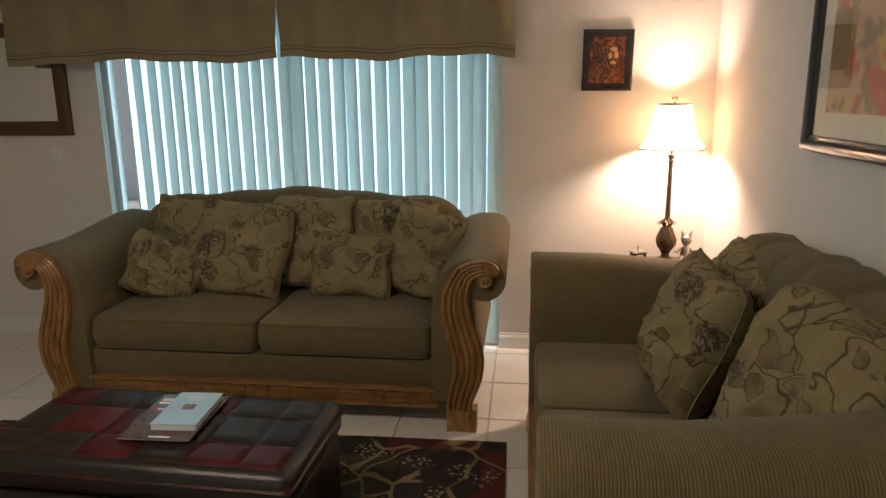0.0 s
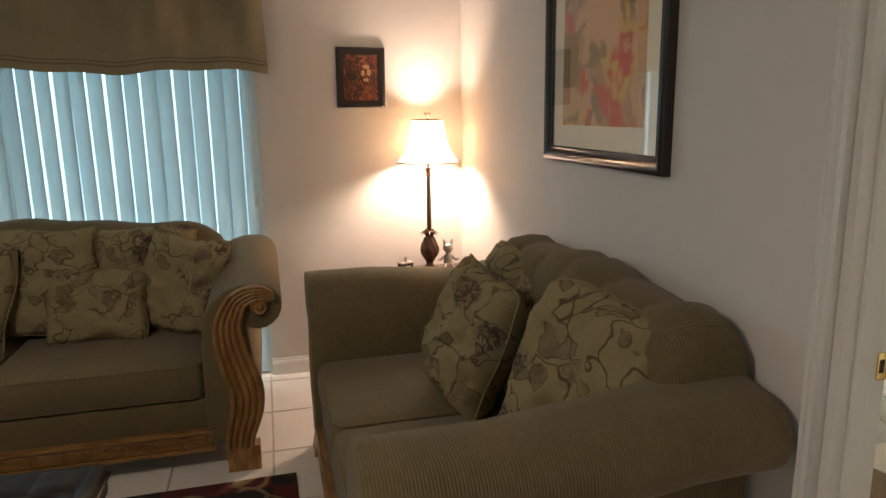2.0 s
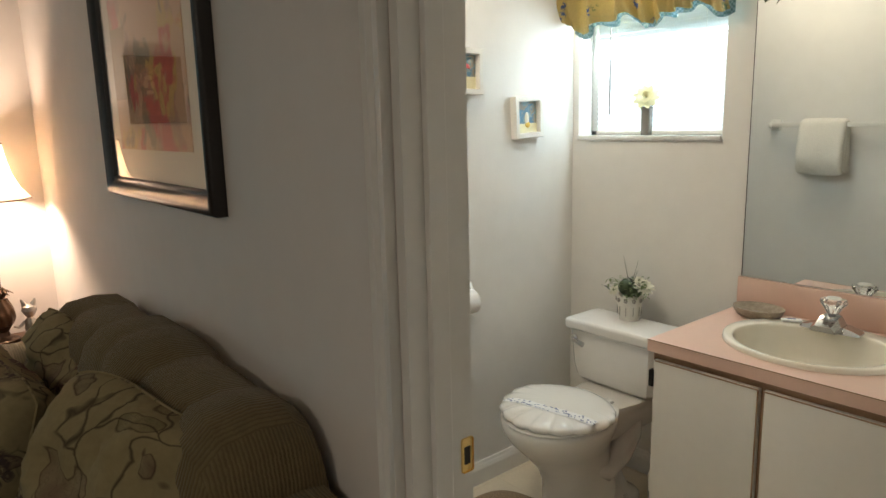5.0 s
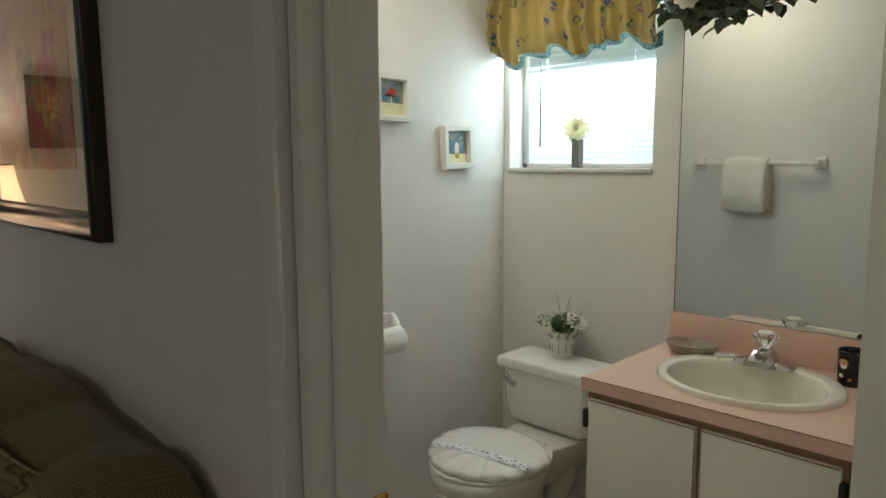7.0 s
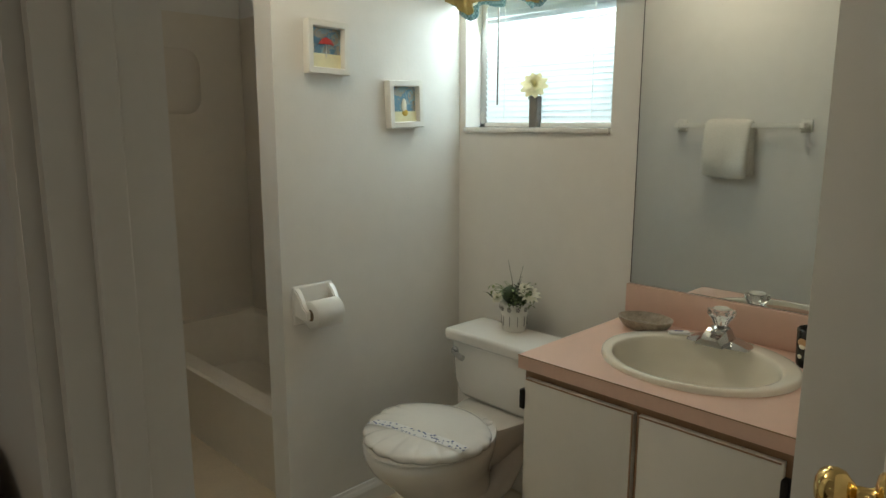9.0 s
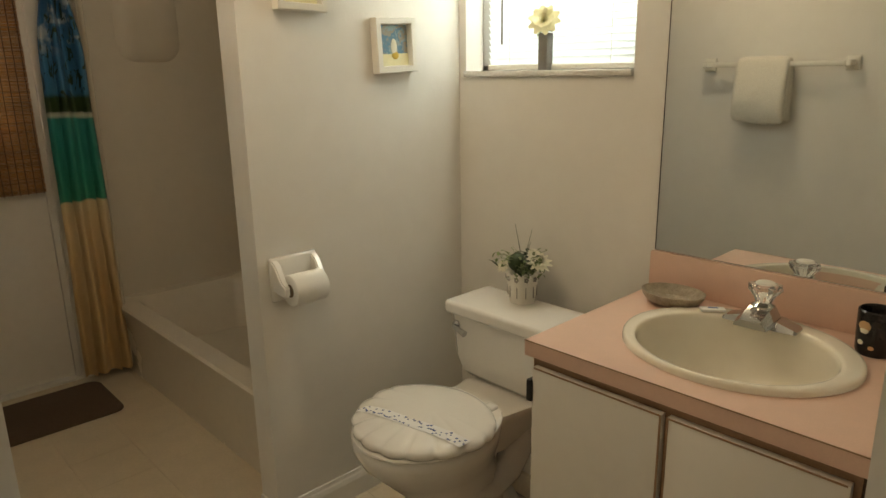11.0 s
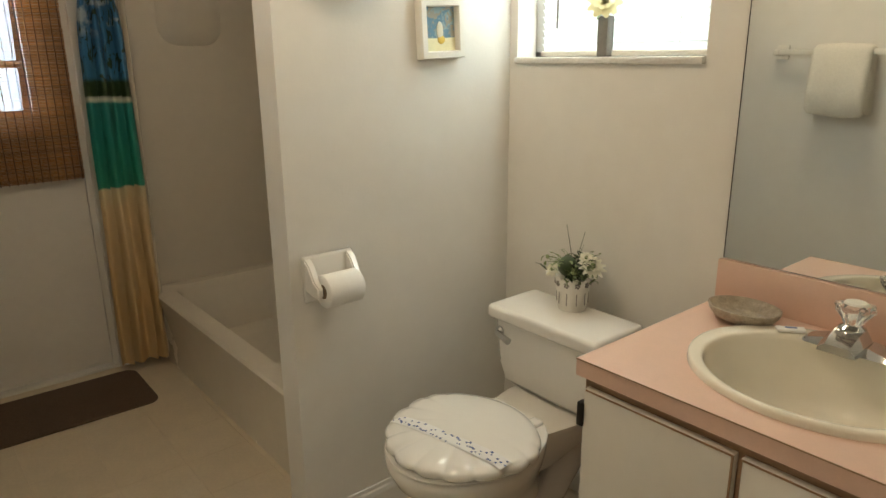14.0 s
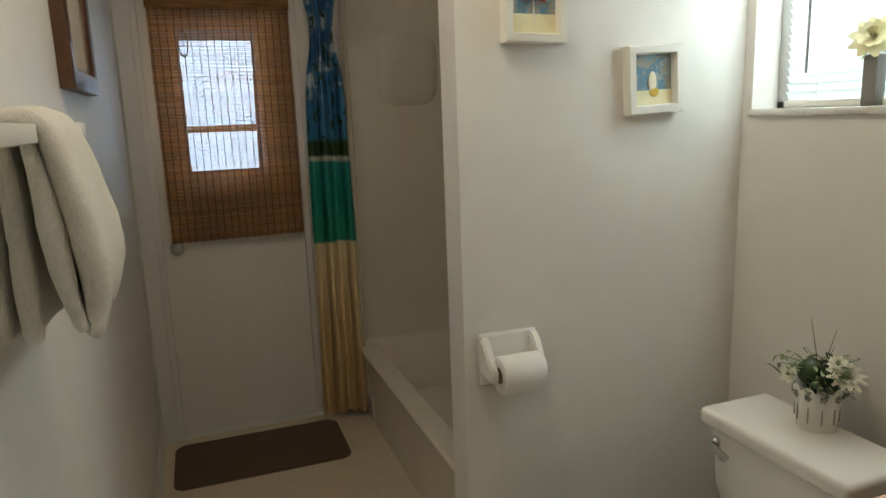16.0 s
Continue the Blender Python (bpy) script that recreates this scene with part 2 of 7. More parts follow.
def m_pillow():
    """Tan cloth printed with washed leaf shapes, thin stems and mauve blossom clusters."""
    m = mat("floral_print_cloth", (0.285, 0.228, 0.122), 0.9, var=0.14, scale=7, bump=0.9, bscale=24)
    N, L, b = tree(m)
    oi = N.new("ShaderNodeObjectInfo")
    tc, mp = N.new("ShaderNodeTexCoord"), N.new("ShaderNodeMapping")
    cm, mu = N.new("ShaderNodeCombineXYZ"), N.new("ShaderNodeMath")
    mu.operation = "MULTIPLY"
    mu.inputs[1].default_value = 17.0
    L.new(oi.outputs["Random"], mu.inputs[0]), L.new(mu.outputs[0], cm.inputs[0]), L.new(mu.outputs[0], cm.inputs[1])
    L.new(tc.outputs["Object"], mp.inputs["Vector"]), L.new(cm.outputs[0], mp.inputs["Location"])
    v = mp.outputs[0]

    def warp(amount, scale):
        nd, vm = N.new("ShaderNodeTexNoise"), N.new("ShaderNodeVectorMath")
        nd.inputs["Scale"].default_value, nd.inputs["Detail"].default_value = scale, 2
        vm.operation = "MULTIPLY_ADD"
        vm.inputs[1].default_value = (amount, amount, amount)
        L.new(v, nd.inputs["Vector"]), L.new(nd.outputs["Color"], vm.inputs[0]), L.new(v, vm.inputs[2])
        return vm.outputs[0]

    def times(a, c):
        q = N.new("ShaderNodeMath")
        q.operation = "MULTIPLY"
        L.new(a, q.inputs[0]), L.new(c, q.inputs[1])
        return q.outputs[0]

    def shaped(sock, stops):
        r = ramp(N, [(p, (c, c, c)) for p, c in stops])
        L.new(sock, r.inputs[0])
        return r.outputs[0]
    c = b.inputs["Base Color"].links[0].from_socket
    w1, w2 = warp(0.24, 6.0), warp(0.10, 7.0)
    # washed leaf bodies with a darker rim
    leaf = N.new("ShaderNodeTexVoronoi")
    leaf.feature, leaf.inputs["Scale"].default_value = "F1", 9.0
    L.new(w1, leaf.inputs["Vector"])
    body = shaped(leaf.outputs["Distance"], [(0.0, 1), (0.34, 0.75), (0.40, 1.0), (0.43, 0.0)])
    pick = N.new("ShaderNodeSeparateColor")
    L.new(leaf.outputs["Color"], pick.inputs[0])
    on = shaped(pick.outputs[0], [(0.22, 0), (0.26, 0.9)])
    tone = ramp(N, [(0.3, (0.15, 0.105, 0.055)), (0.55, (0.115, 0.10, 0.052)), (0.8, (0.17, 0.10, 0.075))])
    L.new(pick.outputs[1], tone.inputs[0])
    wash = shaped(noisetex(N, L, v, 13, 5, 0.8), [(0.36, 0.25), (0.62, 1.0)])
    c = mixc(N, L, times(times(body, on), wash), c, tone.outputs[0])
    line = shaped(leaf.outputs["Distance"], [(0.375, 0.0), (0.40, 0.85), (0.425, 0.0)])
    vein = shaped(noisetex(N, L, w1, 24, 2, 3.0), [(0.47, 0.0), (0.50, 0.55), (0.53, 0.0)])
    c = mixc(N, L, times(line, on), c, (0.070, 0.050, 0.030))
    c = mixc(N, L, times(times(body, on), vein), c, (0.080, 0.060, 0.035))
    # thin stems and leaf outlines
    ed = N.new("ShaderNodeTexVoronoi")
    ed.feature, ed.inputs["Scale"].default_value = "DISTANCE_TO_EDGE", 7.0
    L.new(w1, ed.inputs["Vector"])
    stem = shaped(ed.outputs["Distance"], [(0.0, 0.9), (0.014, 0.6), (0.030, 0.0)])
    gate = shaped(noisetex(N, L, v, 6.5, 2), [(0.40, 0), (0.48, 1)])
    c = mixc(N, L, times(stem, gate), c, (0.060, 0.045, 0.030))
    # blossom clusters
    bl = N.new("ShaderNodeTexVoronoi")
    bl.inputs["Scale"].default_value = 5.6
    L.new(w2, bl.inputs["Vector"])
    mass = shaped(bl.outputs["Distance"], [(0.0, 1), (0.26, 0.9), (0.36, 0.0)])
    fine = shaped(noisetex(N, L, v, 34, 5, 2.0), [(0.42, 0), (0.54, 0.95)])
    pk = N.new("ShaderNodeSeparateColor")
    L.new(bl.outputs["Color"], pk.inputs[0])
    onb = shaped(pk.outputs[0], [(0.25, 0), (0.30, 1)])
    tint = ramp(N, [(0.35, (0.062, 0.040, 0.042)), (0.7, (0.10, 0.050, 0.046))])
    L.new(pk.outputs[1], tint.inputs[0])
    c = mixc(N, L, times(times(mass, onb), fine), c, tint.outputs[0])
    L.new(c, b.inputs["Base Color"])
    b.inputs["Specular IOR Level"].default_value = 0.15
    return m


PILLOW = m_pillow()


def m_wood(name, dark, light, scale=(3, 3, 22), rough=0.4):
    m = mat(name, light, rough, var=0.05)
    N, L, b = tree(m)
    v = coords(N, L, "Object", scale)
    n = noisetex(N, L, v, 2.2, 8, 1.2)
    r = ramp(N, [(0.3, dark), (0.62, light), (0.75, tuple(c * 1.15 for c in light))])
    L.new(n, r.inputs[0]), L.new(r.outputs[0], b.inputs["Base Color"])
    b.inputs["Coat Weight"].default_value = 0.15
    return m


OAK = m_wood("carved_honey_oak", (0.17, 0.075, 0.020), (0.37, 0.19, 0.060), (12, 12, 3))
OAKR = m_wood("rail_honey_oak", (0.14, 0.062, 0.018), (0.32, 0.165, 0.052), (3, 14, 14))


def m_patch():
    """Glossy patchwork leather, each patch of its own red or brown."""
    m = mat("patchwork_leather", (0.09, 0.02, 0.018), 0.33, var=0.3, scale=22, bump=0.35, bscale=130, spec=0.2)
    N, L, b = tree(m)
    oi = N.new("ShaderNodeObjectInfo")
    r = ramp(N, [(0.0, (0.026, 0.018, 0.012)), (0.36, (0.034, 0.022, 0.014)), (0.38, (0.060, 0.008, 0.009)), (0.7, (0.085, 0.010, 0.011)), (0.72, (0.022, 0.012, 0.009)), (1.0, (0.030, 0.012, 0.010))], "CONSTANT")
    L.new(oi.outputs["Random"], r.inputs[0])
    n = noisetex(N, L, coords(N, L), 16, 4)
    rr = ramp(N, [(0.3, (0.6, 0.6, 0.6)), (0.7, (1.35, 1.35, 1.35))])
    L.new(n, rr.inputs[0])
    mx = N.new("ShaderNodeMix")
    mx.data_type, mx.blend_type = "RGBA", "MULTIPLY"
    mx.inputs["Factor"].default_value = 1
    L.new(r.outputs[0], mx.inputs["A"]), L.new(rr.outputs[0], mx.inputs["B"])
    L.new(mx.outputs["Result"], b.inputs["Base Color"])
    return m


PATCH = m_patch()


def m_rug():
    """Pile rug: dark brown, deep red and olive fields with beige branches and blossoms."""
    m = mat("floral_rug_pile", (0.03, 0.015, 0.01), 0.97, var=0.2, scale=12, bump=1.0, bscale=500)
    N, L, b = tree(m)
    v = coords(N, L)
    ck = N.new("ShaderNodeTexVoronoi")
    ck.distance, ck.inputs["Scale"].default_value, ck.inputs["Randomness"].default_value = "CHEBYCHEV", 2.5, 0.5
    L.new(v, ck.inputs["Vector"])
    sep = N.new("ShaderNodeSeparateColor")
    L.new(ck.outputs["Color"], sep.inputs[0])
    fld = ramp(N, [(0.0, (0.018, 0.011, 0.007)), (0.38, (0.105, 0.011, 0.010)), (0.60, (0.042, 0.036, 0.014)), (0.8, (0.020, 0.011, 0.008))], "CONSTANT")
    L.new(sep.outputs[0], fld.inputs[0])
    nd = N.new("ShaderNodeTexNoise")
    nd.inputs["Scale"].default_value = 3
    L.new(v, nd.inputs["Vector"])
    vm = N.new("ShaderNodeVectorMath")
    vm.operation = "MULTIPLY_ADD"
    vm.inputs[1].default_value = (0.25, 0.25, 0.25)
    L.new(nd.outputs["Color"], vm.inputs[0]), L.new(v, vm.inputs[2])
    vo = N.new("ShaderNodeTexVoronoi")
    vo.feature, vo.inputs["Scale"].default_value = "DISTANCE_TO_EDGE", 4.2
    L.new(vm.outputs[0], vo.inputs["Vector"])
    ln = ramp(N, [(0.0, (1, 1, 1)), (0.025, (1, 1, 1)), (0.045, (0, 0, 0))])
    L.new(vo.outputs[0], ln.inputs[0])
    gate = noisetex(N, L, v, 3.0, 1)
    gr = ramp(N, [(0.44, (0, 0, 0)), (0.50, (1, 1, 1))])
    L.new(gate, gr.inputs[0])
    f1 = N.new("ShaderNodeMath")
    f1.operation = "MULTIPLY"
    L.new(ln.outputs[0], f1.inputs[0]), L.new(gr.outputs[0], f1.inputs[1])
    c = mixc(N, L, f1.outputs[0], fld.outputs[0], (0.30, 0.215, 0.10))
    v2 = N.new("ShaderNodeTexVoronoi")
    v2.inputs["Scale"].default_value = 4.0
    L.new(vm.outputs[0], v2.inputs["Vector"])
    bl = ramp(N, [(0.0, (1, 1, 1)), (0.22, (1, 1, 1)), (0.3, (0, 0, 0))])
    L.new(v2.outputs[0], bl.inputs[0])
    v3 = N.new("ShaderNodeTexVoronoi")
    v3.inputs["Scale"].default_value = 46
    L.new(v, v3.inputs["Vector"])
    dt = ramp(N, [(0.32, (1, 1, 1)), (0.44, (0, 0, 0))])
    L.new(v3.outputs[0], dt.inputs[0])
    f2 = N.new("ShaderNodeMath")
    f2.operation = "MULTIPLY"
    L.new(bl.outputs[0], f2.inputs[0]), L.new(dt.outputs[0], f2.inputs[1])
    c = mixc(N, L, f2.outputs[0], c, (0.32, 0.235, 0.12))
    L.new(c, b.inputs["Base Color"])
    return m


RUG = m_rug()


def m_translucent(name, color, trans=0.5, rough=0.6, var=0.05, scale=10, bump=0.0):
    m = mat(name, color, rough, var=var, scale=scale, bump=bump)
    N, L, b = tree(m)
    tr, mx = N.new("ShaderNodeBsdfTranslucent"), N.new("ShaderNodeMixShader")
    L.new(b.inputs["Base Color"].links[0].from_socket, tr.inputs[0])
    mx.inputs[0].default_value = trans
    o = N["Material Output"]
    L.new(b.outputs[0], mx.inputs[1]), L.new(tr.outputs[0], mx.inputs[2]), L.new(mx.outputs[0], o.inputs[0])
    return m


SLAT = m_translucent("vinyl_blind_vane", (0.72, 0.77, 0.77), 0.52, 0.5, 0.03, 3)
SHADE = m_translucent("silk_lamp_shade", (0.88, 0.78, 0.62), 0.66, 0.7, 0.06, 30)
MINIB = m_translucent("mini_blind", (0.88, 0.91, 0.92), 0.68, 0.4, 0.02, 6)
VALC = m_translucent("taupe_valance_cloth", (0.39, 0.32, 0.195), 0.18, 0.85, 0.10, 10, 0.4)
VALB = m_translucent("taupe_valance_band", (0.26, 0.195, 0.115), 0.05, 0.85, 0.10, 10, 0.4)


def m_bathval():
    """Yellow cloth with small blue flowers."""
    m = m_translucent("yellow_floral_cloth", (0.47, 0.375, 0.16), 0.25, 0.85, 0.1, 20, 0.3)
    N, L, b = tree(m)
    v = coords(N, L)
    base = b.inputs["Base Color"].links[0].from_socket
    v1 = N.new("ShaderNodeTexVoronoi")
    v1.inputs["Scale"].default_value = 15
    L.new(v, v1.inputs["Vector"])
    r = ramp(N, [(0.22, (1, 1, 1)), (0.34, (0, 0, 0))])
    L.new(v1.outputs[0], r.inputs[0])
    fine = noisetex(N, L, v, 60, 3)
    fr = ramp(N, [(0.47, (0, 0, 0)), (0.53, (1, 1, 1))])
    L.new(fine, fr.inputs[0])
    mu = N.new("ShaderNodeMath")
    mu.operation = "MULTIPLY"
    L.new(r.outputs[0], mu.inputs[0]), L.new(fr.outputs[0], mu.inputs[1])
    hr = ramp(N, [(0.3, (0.07, 0.11, 0.26)), (0.5, (0.10, 0.17, 0.10)), (0.7, (0.20, 0.13, 0.20))], "CONSTANT")
    L.new(v1.outputs["Color"], hr.inputs[0])
    c = mixc(N, L, mu.outputs[0], base, hr.outputs[0])
    L.new(c, b.inputs["Base Color"])
    for n in N:
        if n.bl_idname == "ShaderNodeBsdfTranslucent":
            L.new(c, n.inputs[0])
    return m


BVAL = m_bathval()


def m_plaid():
    m = m_translucent("blue_plaid_lining", (0.30, 0.42, 0.46), 0.3, 0.8)
    N, L, b = tree(m)
    v = coords(N, L)
    ch = N.new("ShaderNodeTexChecker")
    ch.inputs["Scale"].default_value = 120
    ch.inputs[1].default_value, ch.inputs[2].default_value = (0.34, 0.44, 0.46, 1), (0.07, 0.17, 0.16, 1)
    L.new(v, ch.inputs[0]), L.new(ch.outputs[0], b.inputs["Base Color"])
    return m


PLAID = m_plaid()


def m_bamboo():
    m = m_translucent("woven_bamboo", (0.26, 0.125, 0.045), 0.34, 0.6, 0.25, 25)
    N, L, b = tree(m)
    oi = N.new("ShaderNodeObjectInfo")
    v = coords(N, L, "Object", (3, 1, 60))
    n = noisetex(N, L, v, 3, 4)
    r = ramp(N, [(0.3, (0.20, 0.085, 0.026)), (0.55, (0.46, 0.22, 0.075)), (0.75, (0.60, 0.34, 0.13))])
    L.new(n, r.inputs[0])
    hs, m2 = N.new("ShaderNodeHueSaturation"), N.new("ShaderNodeMapRange")
    m2.inputs[3].default_value, m2.inputs[4].default_value = 0.65, 1.3
    L.new(oi.outputs["Random"], m2.inputs[0]), L.new(m2.outputs[0], hs.inputs["Value"]), L.new(r.outputs[0], hs.inputs["Color"])
    L.new(hs.outputs[0], b.inputs["Base Color"])
    for q in N:
        if q.bl_idname == "ShaderNodeBsdfTranslucent":
            L.new(hs.outputs[0], q.inputs[0])
    return m


BAMBOO = m_bamboo()


def m_curtain():
    """Shower curtain printed with a beach: sky, clouds and palms, turquoise sea, sand."""
    m = mat("beach_print_vinyl", (0.5, 0.4, 0.3), 0.45, var=0.05)
    N, L, b = tree(m)
    tc, sp = N.new("ShaderNodeTexCoord"), N.new("ShaderNodeSeparateXYZ")
    L.new(tc.outputs["Object"], sp.inputs[0])
    n = noisetex(N, L, tc.outputs["Object"], 7, 3)
    ma = N.new("ShaderNodeMath")
    ma.operation = "MULTIPLY_ADD"
    ma.inputs[1].default_value = 0.03
    L.new(n, ma.inputs[0]), L.new(sp.outputs[2], ma.inputs[2])
    dv = N.new("ShaderNodeMath")
    dv.operation = "DIVIDE"
    dv.inputs[1].default_value = 2.0
    L.new(ma.outputs[0], dv.inputs[0])
    r = ramp(N, [(0.0, (0.58, 0.40, 0.20)), (0.20, (0.64, 0.46, 0.24)), (0.40, (0.72, 0.56, 0.34)), (0.447, (0.70, 0.58, 0.38)), (0.449, (0.02, 0.27, 0.18)), (0.55, (0.012, 0.24, 0.20)), (0.63, (0.02, 0.26, 0.24)), (0.634, (0.60, 0.62, 0.52)), (0.640, (0.60, 0.62, 0.52)), (0.643, (0.03, 0.06, 0.02)), (0.672, (0.03, 0.07, 0.02)), (0.682, (0.05, 0.22, 0.42)), (1.0, (0.03, 0.13, 0.32))])
    L.new(dv.outputs[0], r.inputs[0])
    cl = noisetex(N, L, coords(N, L, "Object", (1, 1, 1.6)), 9, 5)
    cr = ramp(N, [(0.52, (0, 0, 0)), (0.62, (1, 1, 1))])
    L.new(cl, cr.inputs[0])
    hi = N.new("ShaderNodeMapRange")
    hi.inputs[1].default_value, hi.inputs[2].default_value = 1.50, 1.56
    L.new(sp.outputs[2], hi.inputs[0])
    mu = N.new("ShaderNodeMath")
    mu.operation = "MULTIPLY"
    L.new(cr.outputs[0], mu.inputs[0]), L.new(hi.outputs[0], mu.inputs[1])
    c = mixc(N, L, mu.outputs[0], r.outputs[0], (0.50, 0.58, 0.62))
    pl = noisetex(N, L, coords(N, L, "Object", (1.6, 1.6, 1)), 17, 5, 1.0)
    pr = ramp(N, [(0.56, (0, 0, 0)), (0.60, (1, 1, 1))])
    L.new(pl, pr.inputs[0])
    lo = N.new("ShaderNodeMapRange")
    lo.inputs[1].default_value, lo.inputs[2].default_value = 1.30, 1.31
    L.new(sp.outputs[2], lo.inputs[0])
    mu2 = N.new("ShaderNodeMath")
    mu2.operation = "MULTIPLY"
    L.new(pr.outputs[0], mu2.inputs[0]), L.new(lo.outputs[0], mu2.inputs[1])
    c = mixc(N, L, mu2.outputs[0], c, (0.02, 0.05, 0.02))
    L.new(c, b.inputs["Base Color"])
    return m


CURTAIN = m_curtain()


def m_art(name, bg, blobs, scale, z0=0.0):
    """A painted print: large soft shapes on a ground colour."""
    m = mat(name, bg, 0.6, var=0.1, scale=20)
    N, L, b = tree(m)
    v = coords(N, L)
    n0 = N.new("ShaderNodeTexNoise")
    n0.inputs["Scale"].default_value = scale * 1.5
    L.new(v, n0.inputs["Vector"])
    vm = N.new("ShaderNodeVectorMath")
    vm.operation = "MULTIPLY_ADD"
    vm.inputs[1].default_value = (0.12, 0.12, 0.12)
    L.new(n0.outputs["Color"], vm.inputs[0]), L.new(v, vm.inputs[2])
    c = b.inputs["Base Color"].links[0].from_socket
    for i, col in enumerate(blobs):
        n = noisetex(N, L, None, scale * (1 + 0.35 * i), 3)
        mp = N.new("ShaderNodeMapping")
        mp.inputs["Location"].default_value = (3.7 * i + 1, 2.1 * i, 5.3 * i)
        L.new(vm.outputs[0], mp.inputs["Vector"])
        L.new(mp.outputs[0], n.node.inputs["Vector"])
        r = ramp(N, [(0.52, (0, 0, 0)), (0.56, (1, 1, 1))])
        L.new(n, r.inputs[0])
        c = mixc(N, L, r.outputs[0], c, col)
    L.new(c, b.inputs["Base Color"])
    return m


TULIP = m_art("tulip_print", (0.46, 0.25, 0.15), [(0.62, 0.40, 0.11), (0.58, 0.11, 0.07), (0.62, 0.36, 0.20), (0.30, 0.20, 0.10)], 4.5)
BEACH1 = m_art("beach_print", (0.13, 0.27, 0.38), [(0.30, 0.42, 0.46), (0.36, 0.34, 0.28)], 22)
TIGER_BG = m_art("amber_print", (0.16, 0.035, 0.015), [(0.30, 0.085, 0.03), (0.02, 0.012, 0.01)], 26)


# ---- mesh helpers ----
def box(bm, a, b, r=0.0, seg=2):
    """A box from corner a to corner b with rounded edges."""
    c = [(p + q) / 2 for p, q in zip(a, b)]
    s = [abs(q - p) for p, q in zip(a, b)]
    vs = bmesh.ops.create_cube(bm, size=1, matrix=Matrix.LocRotScale(c, None, s))["verts"]
    if r:
        es = {e for v in vs for e in v.link_edges}
        bmesh.ops.bevel(bm, geom=list(es), offset=r, segments=seg, affect="EDGES", profile=0.5)
    return bm


def newbox(a, b, r=0.0, seg=2):
    return box(bmesh.new(), a, b, r, seg)


def loft(bm, rings, close=True, cap=True):
    """Joins rings of points of equal count."""
    vv = [[bm.verts.new(p) for p in ring] for ring in rings]
    n = len(vv[0])
    for A, B in zip(vv, vv[1:]):
        for i in range(n if close else n - 1):
            j = (i + 1) % n
            bm.faces.new((A[i], A[j], B[j], B[i]))
    if cap and close:
        bm.faces.new(list(reversed(vv[0])))
        bm.faces.new(vv[-1])
    return bm


def lathe(bm, prof, n=24, c=(0, 0, 0), sx=1.0, sy=1.0, cap=True):
    rings = [[(c[0] + r * sx * math.cos(2 * math.pi * k / n), c[1] + r * sy * math.sin(2 * math.pi * k / n), c[2] + z) for k in range(n)] for r, z in prof]
    return loft(bm, rings, True, cap)


def tube(bm, pts, r, n=8, cap=True):
    pts = [Vector(p) for p in pts]
    rings = []
    up = Vector((0.13, 0.21, 1)).normalized()
    for i, p in enumerate(pts):
        d = (pts[min(i + 1, len(pts) - 1)] - pts[max(i - 1, 0)]).normalized()
        s = d.cross(up)
        if s.length < 0.1:
            s = d.cross(Vector((1, 0, 0)))
        s.normalize()
        u = s.cross(d)
        rr = r[i] if isinstance(r, (list, tuple)) else r
        rings.append([p + s * rr * math.cos(2 * math.pi * k / n) + u * rr * math.sin(2 * math.pi * k / n) for k in range(n)])
    return loft(bm, rings, True, cap)


def prism(bm, poly, y0, y1, axis="y"):
    """Extrudes a polygon of (a, b) pairs along an axis."""
    def p(a, b, c):
        return {"y": (a, c, b), "x": (c, a, b), "z": (a, b, c)}[axis]
    return loft(bm, [[p(a, b, y0) for a, b in poly], [p(a, b, y1) for a, b in poly]])


def grid(bm, nx, ny, f, back=None):
    """A sheet of points f(u, v), u and v from 0 to 1, with an optional thickness."""
    vv = [[bm.verts.new(f(i / nx, j / ny)) for i in range(nx + 1)] for j in range(ny + 1)]
    for j in range(ny):
        for i in range(nx):
            bm.faces.new((vv[j][i], vv[j][i + 1], vv[j + 1][i + 1], vv[j + 1][i]))
    if back:
        bm.normal_update()
        ww = [[bm.verts.new(v.co - v.normal * back) for v in row] for row in vv]
        for j in range(ny):
            for i in range(nx):
                bm.faces.new((ww[j][i], ww[j + 1][i], ww[j + 1][i + 1], ww[j][i + 1]))
        for i in range(nx):
            bm.faces.new((vv[0][i + 1], vv[0][i], ww[0][i], ww[0][i + 1]))
            bm.faces.new((vv[ny][i], vv[ny][i + 1], ww[ny][i + 1], ww[ny][i]))
        for j in range(ny):
            bm.faces.new((vv[j][0], vv[j + 1][0], ww[j + 1][0], ww[j][0]))
            bm.faces.new((vv[j + 1][nx], vv[j][nx], ww[j][nx], ww[j + 1][nx]))
    return bm


def uvbox(bm, along=False):
    """Box-projected texture coordinates in metres; along: the cords cross the y axis."""
    lay = bm.loops.layers.uv.verify()
    for f in bm.faces:
        n = f.normal
        a = max(range(3), key=lambda k: abs(n[k]))
        for l in f.loops:
            c = l.vert.co
            l[lay].uv = (c.y, c.x + c.z) if along and a != 1 else ((c.x, c.y) if a == 2 else (c.x, c.z) if a == 1 else (c.y, c.z))


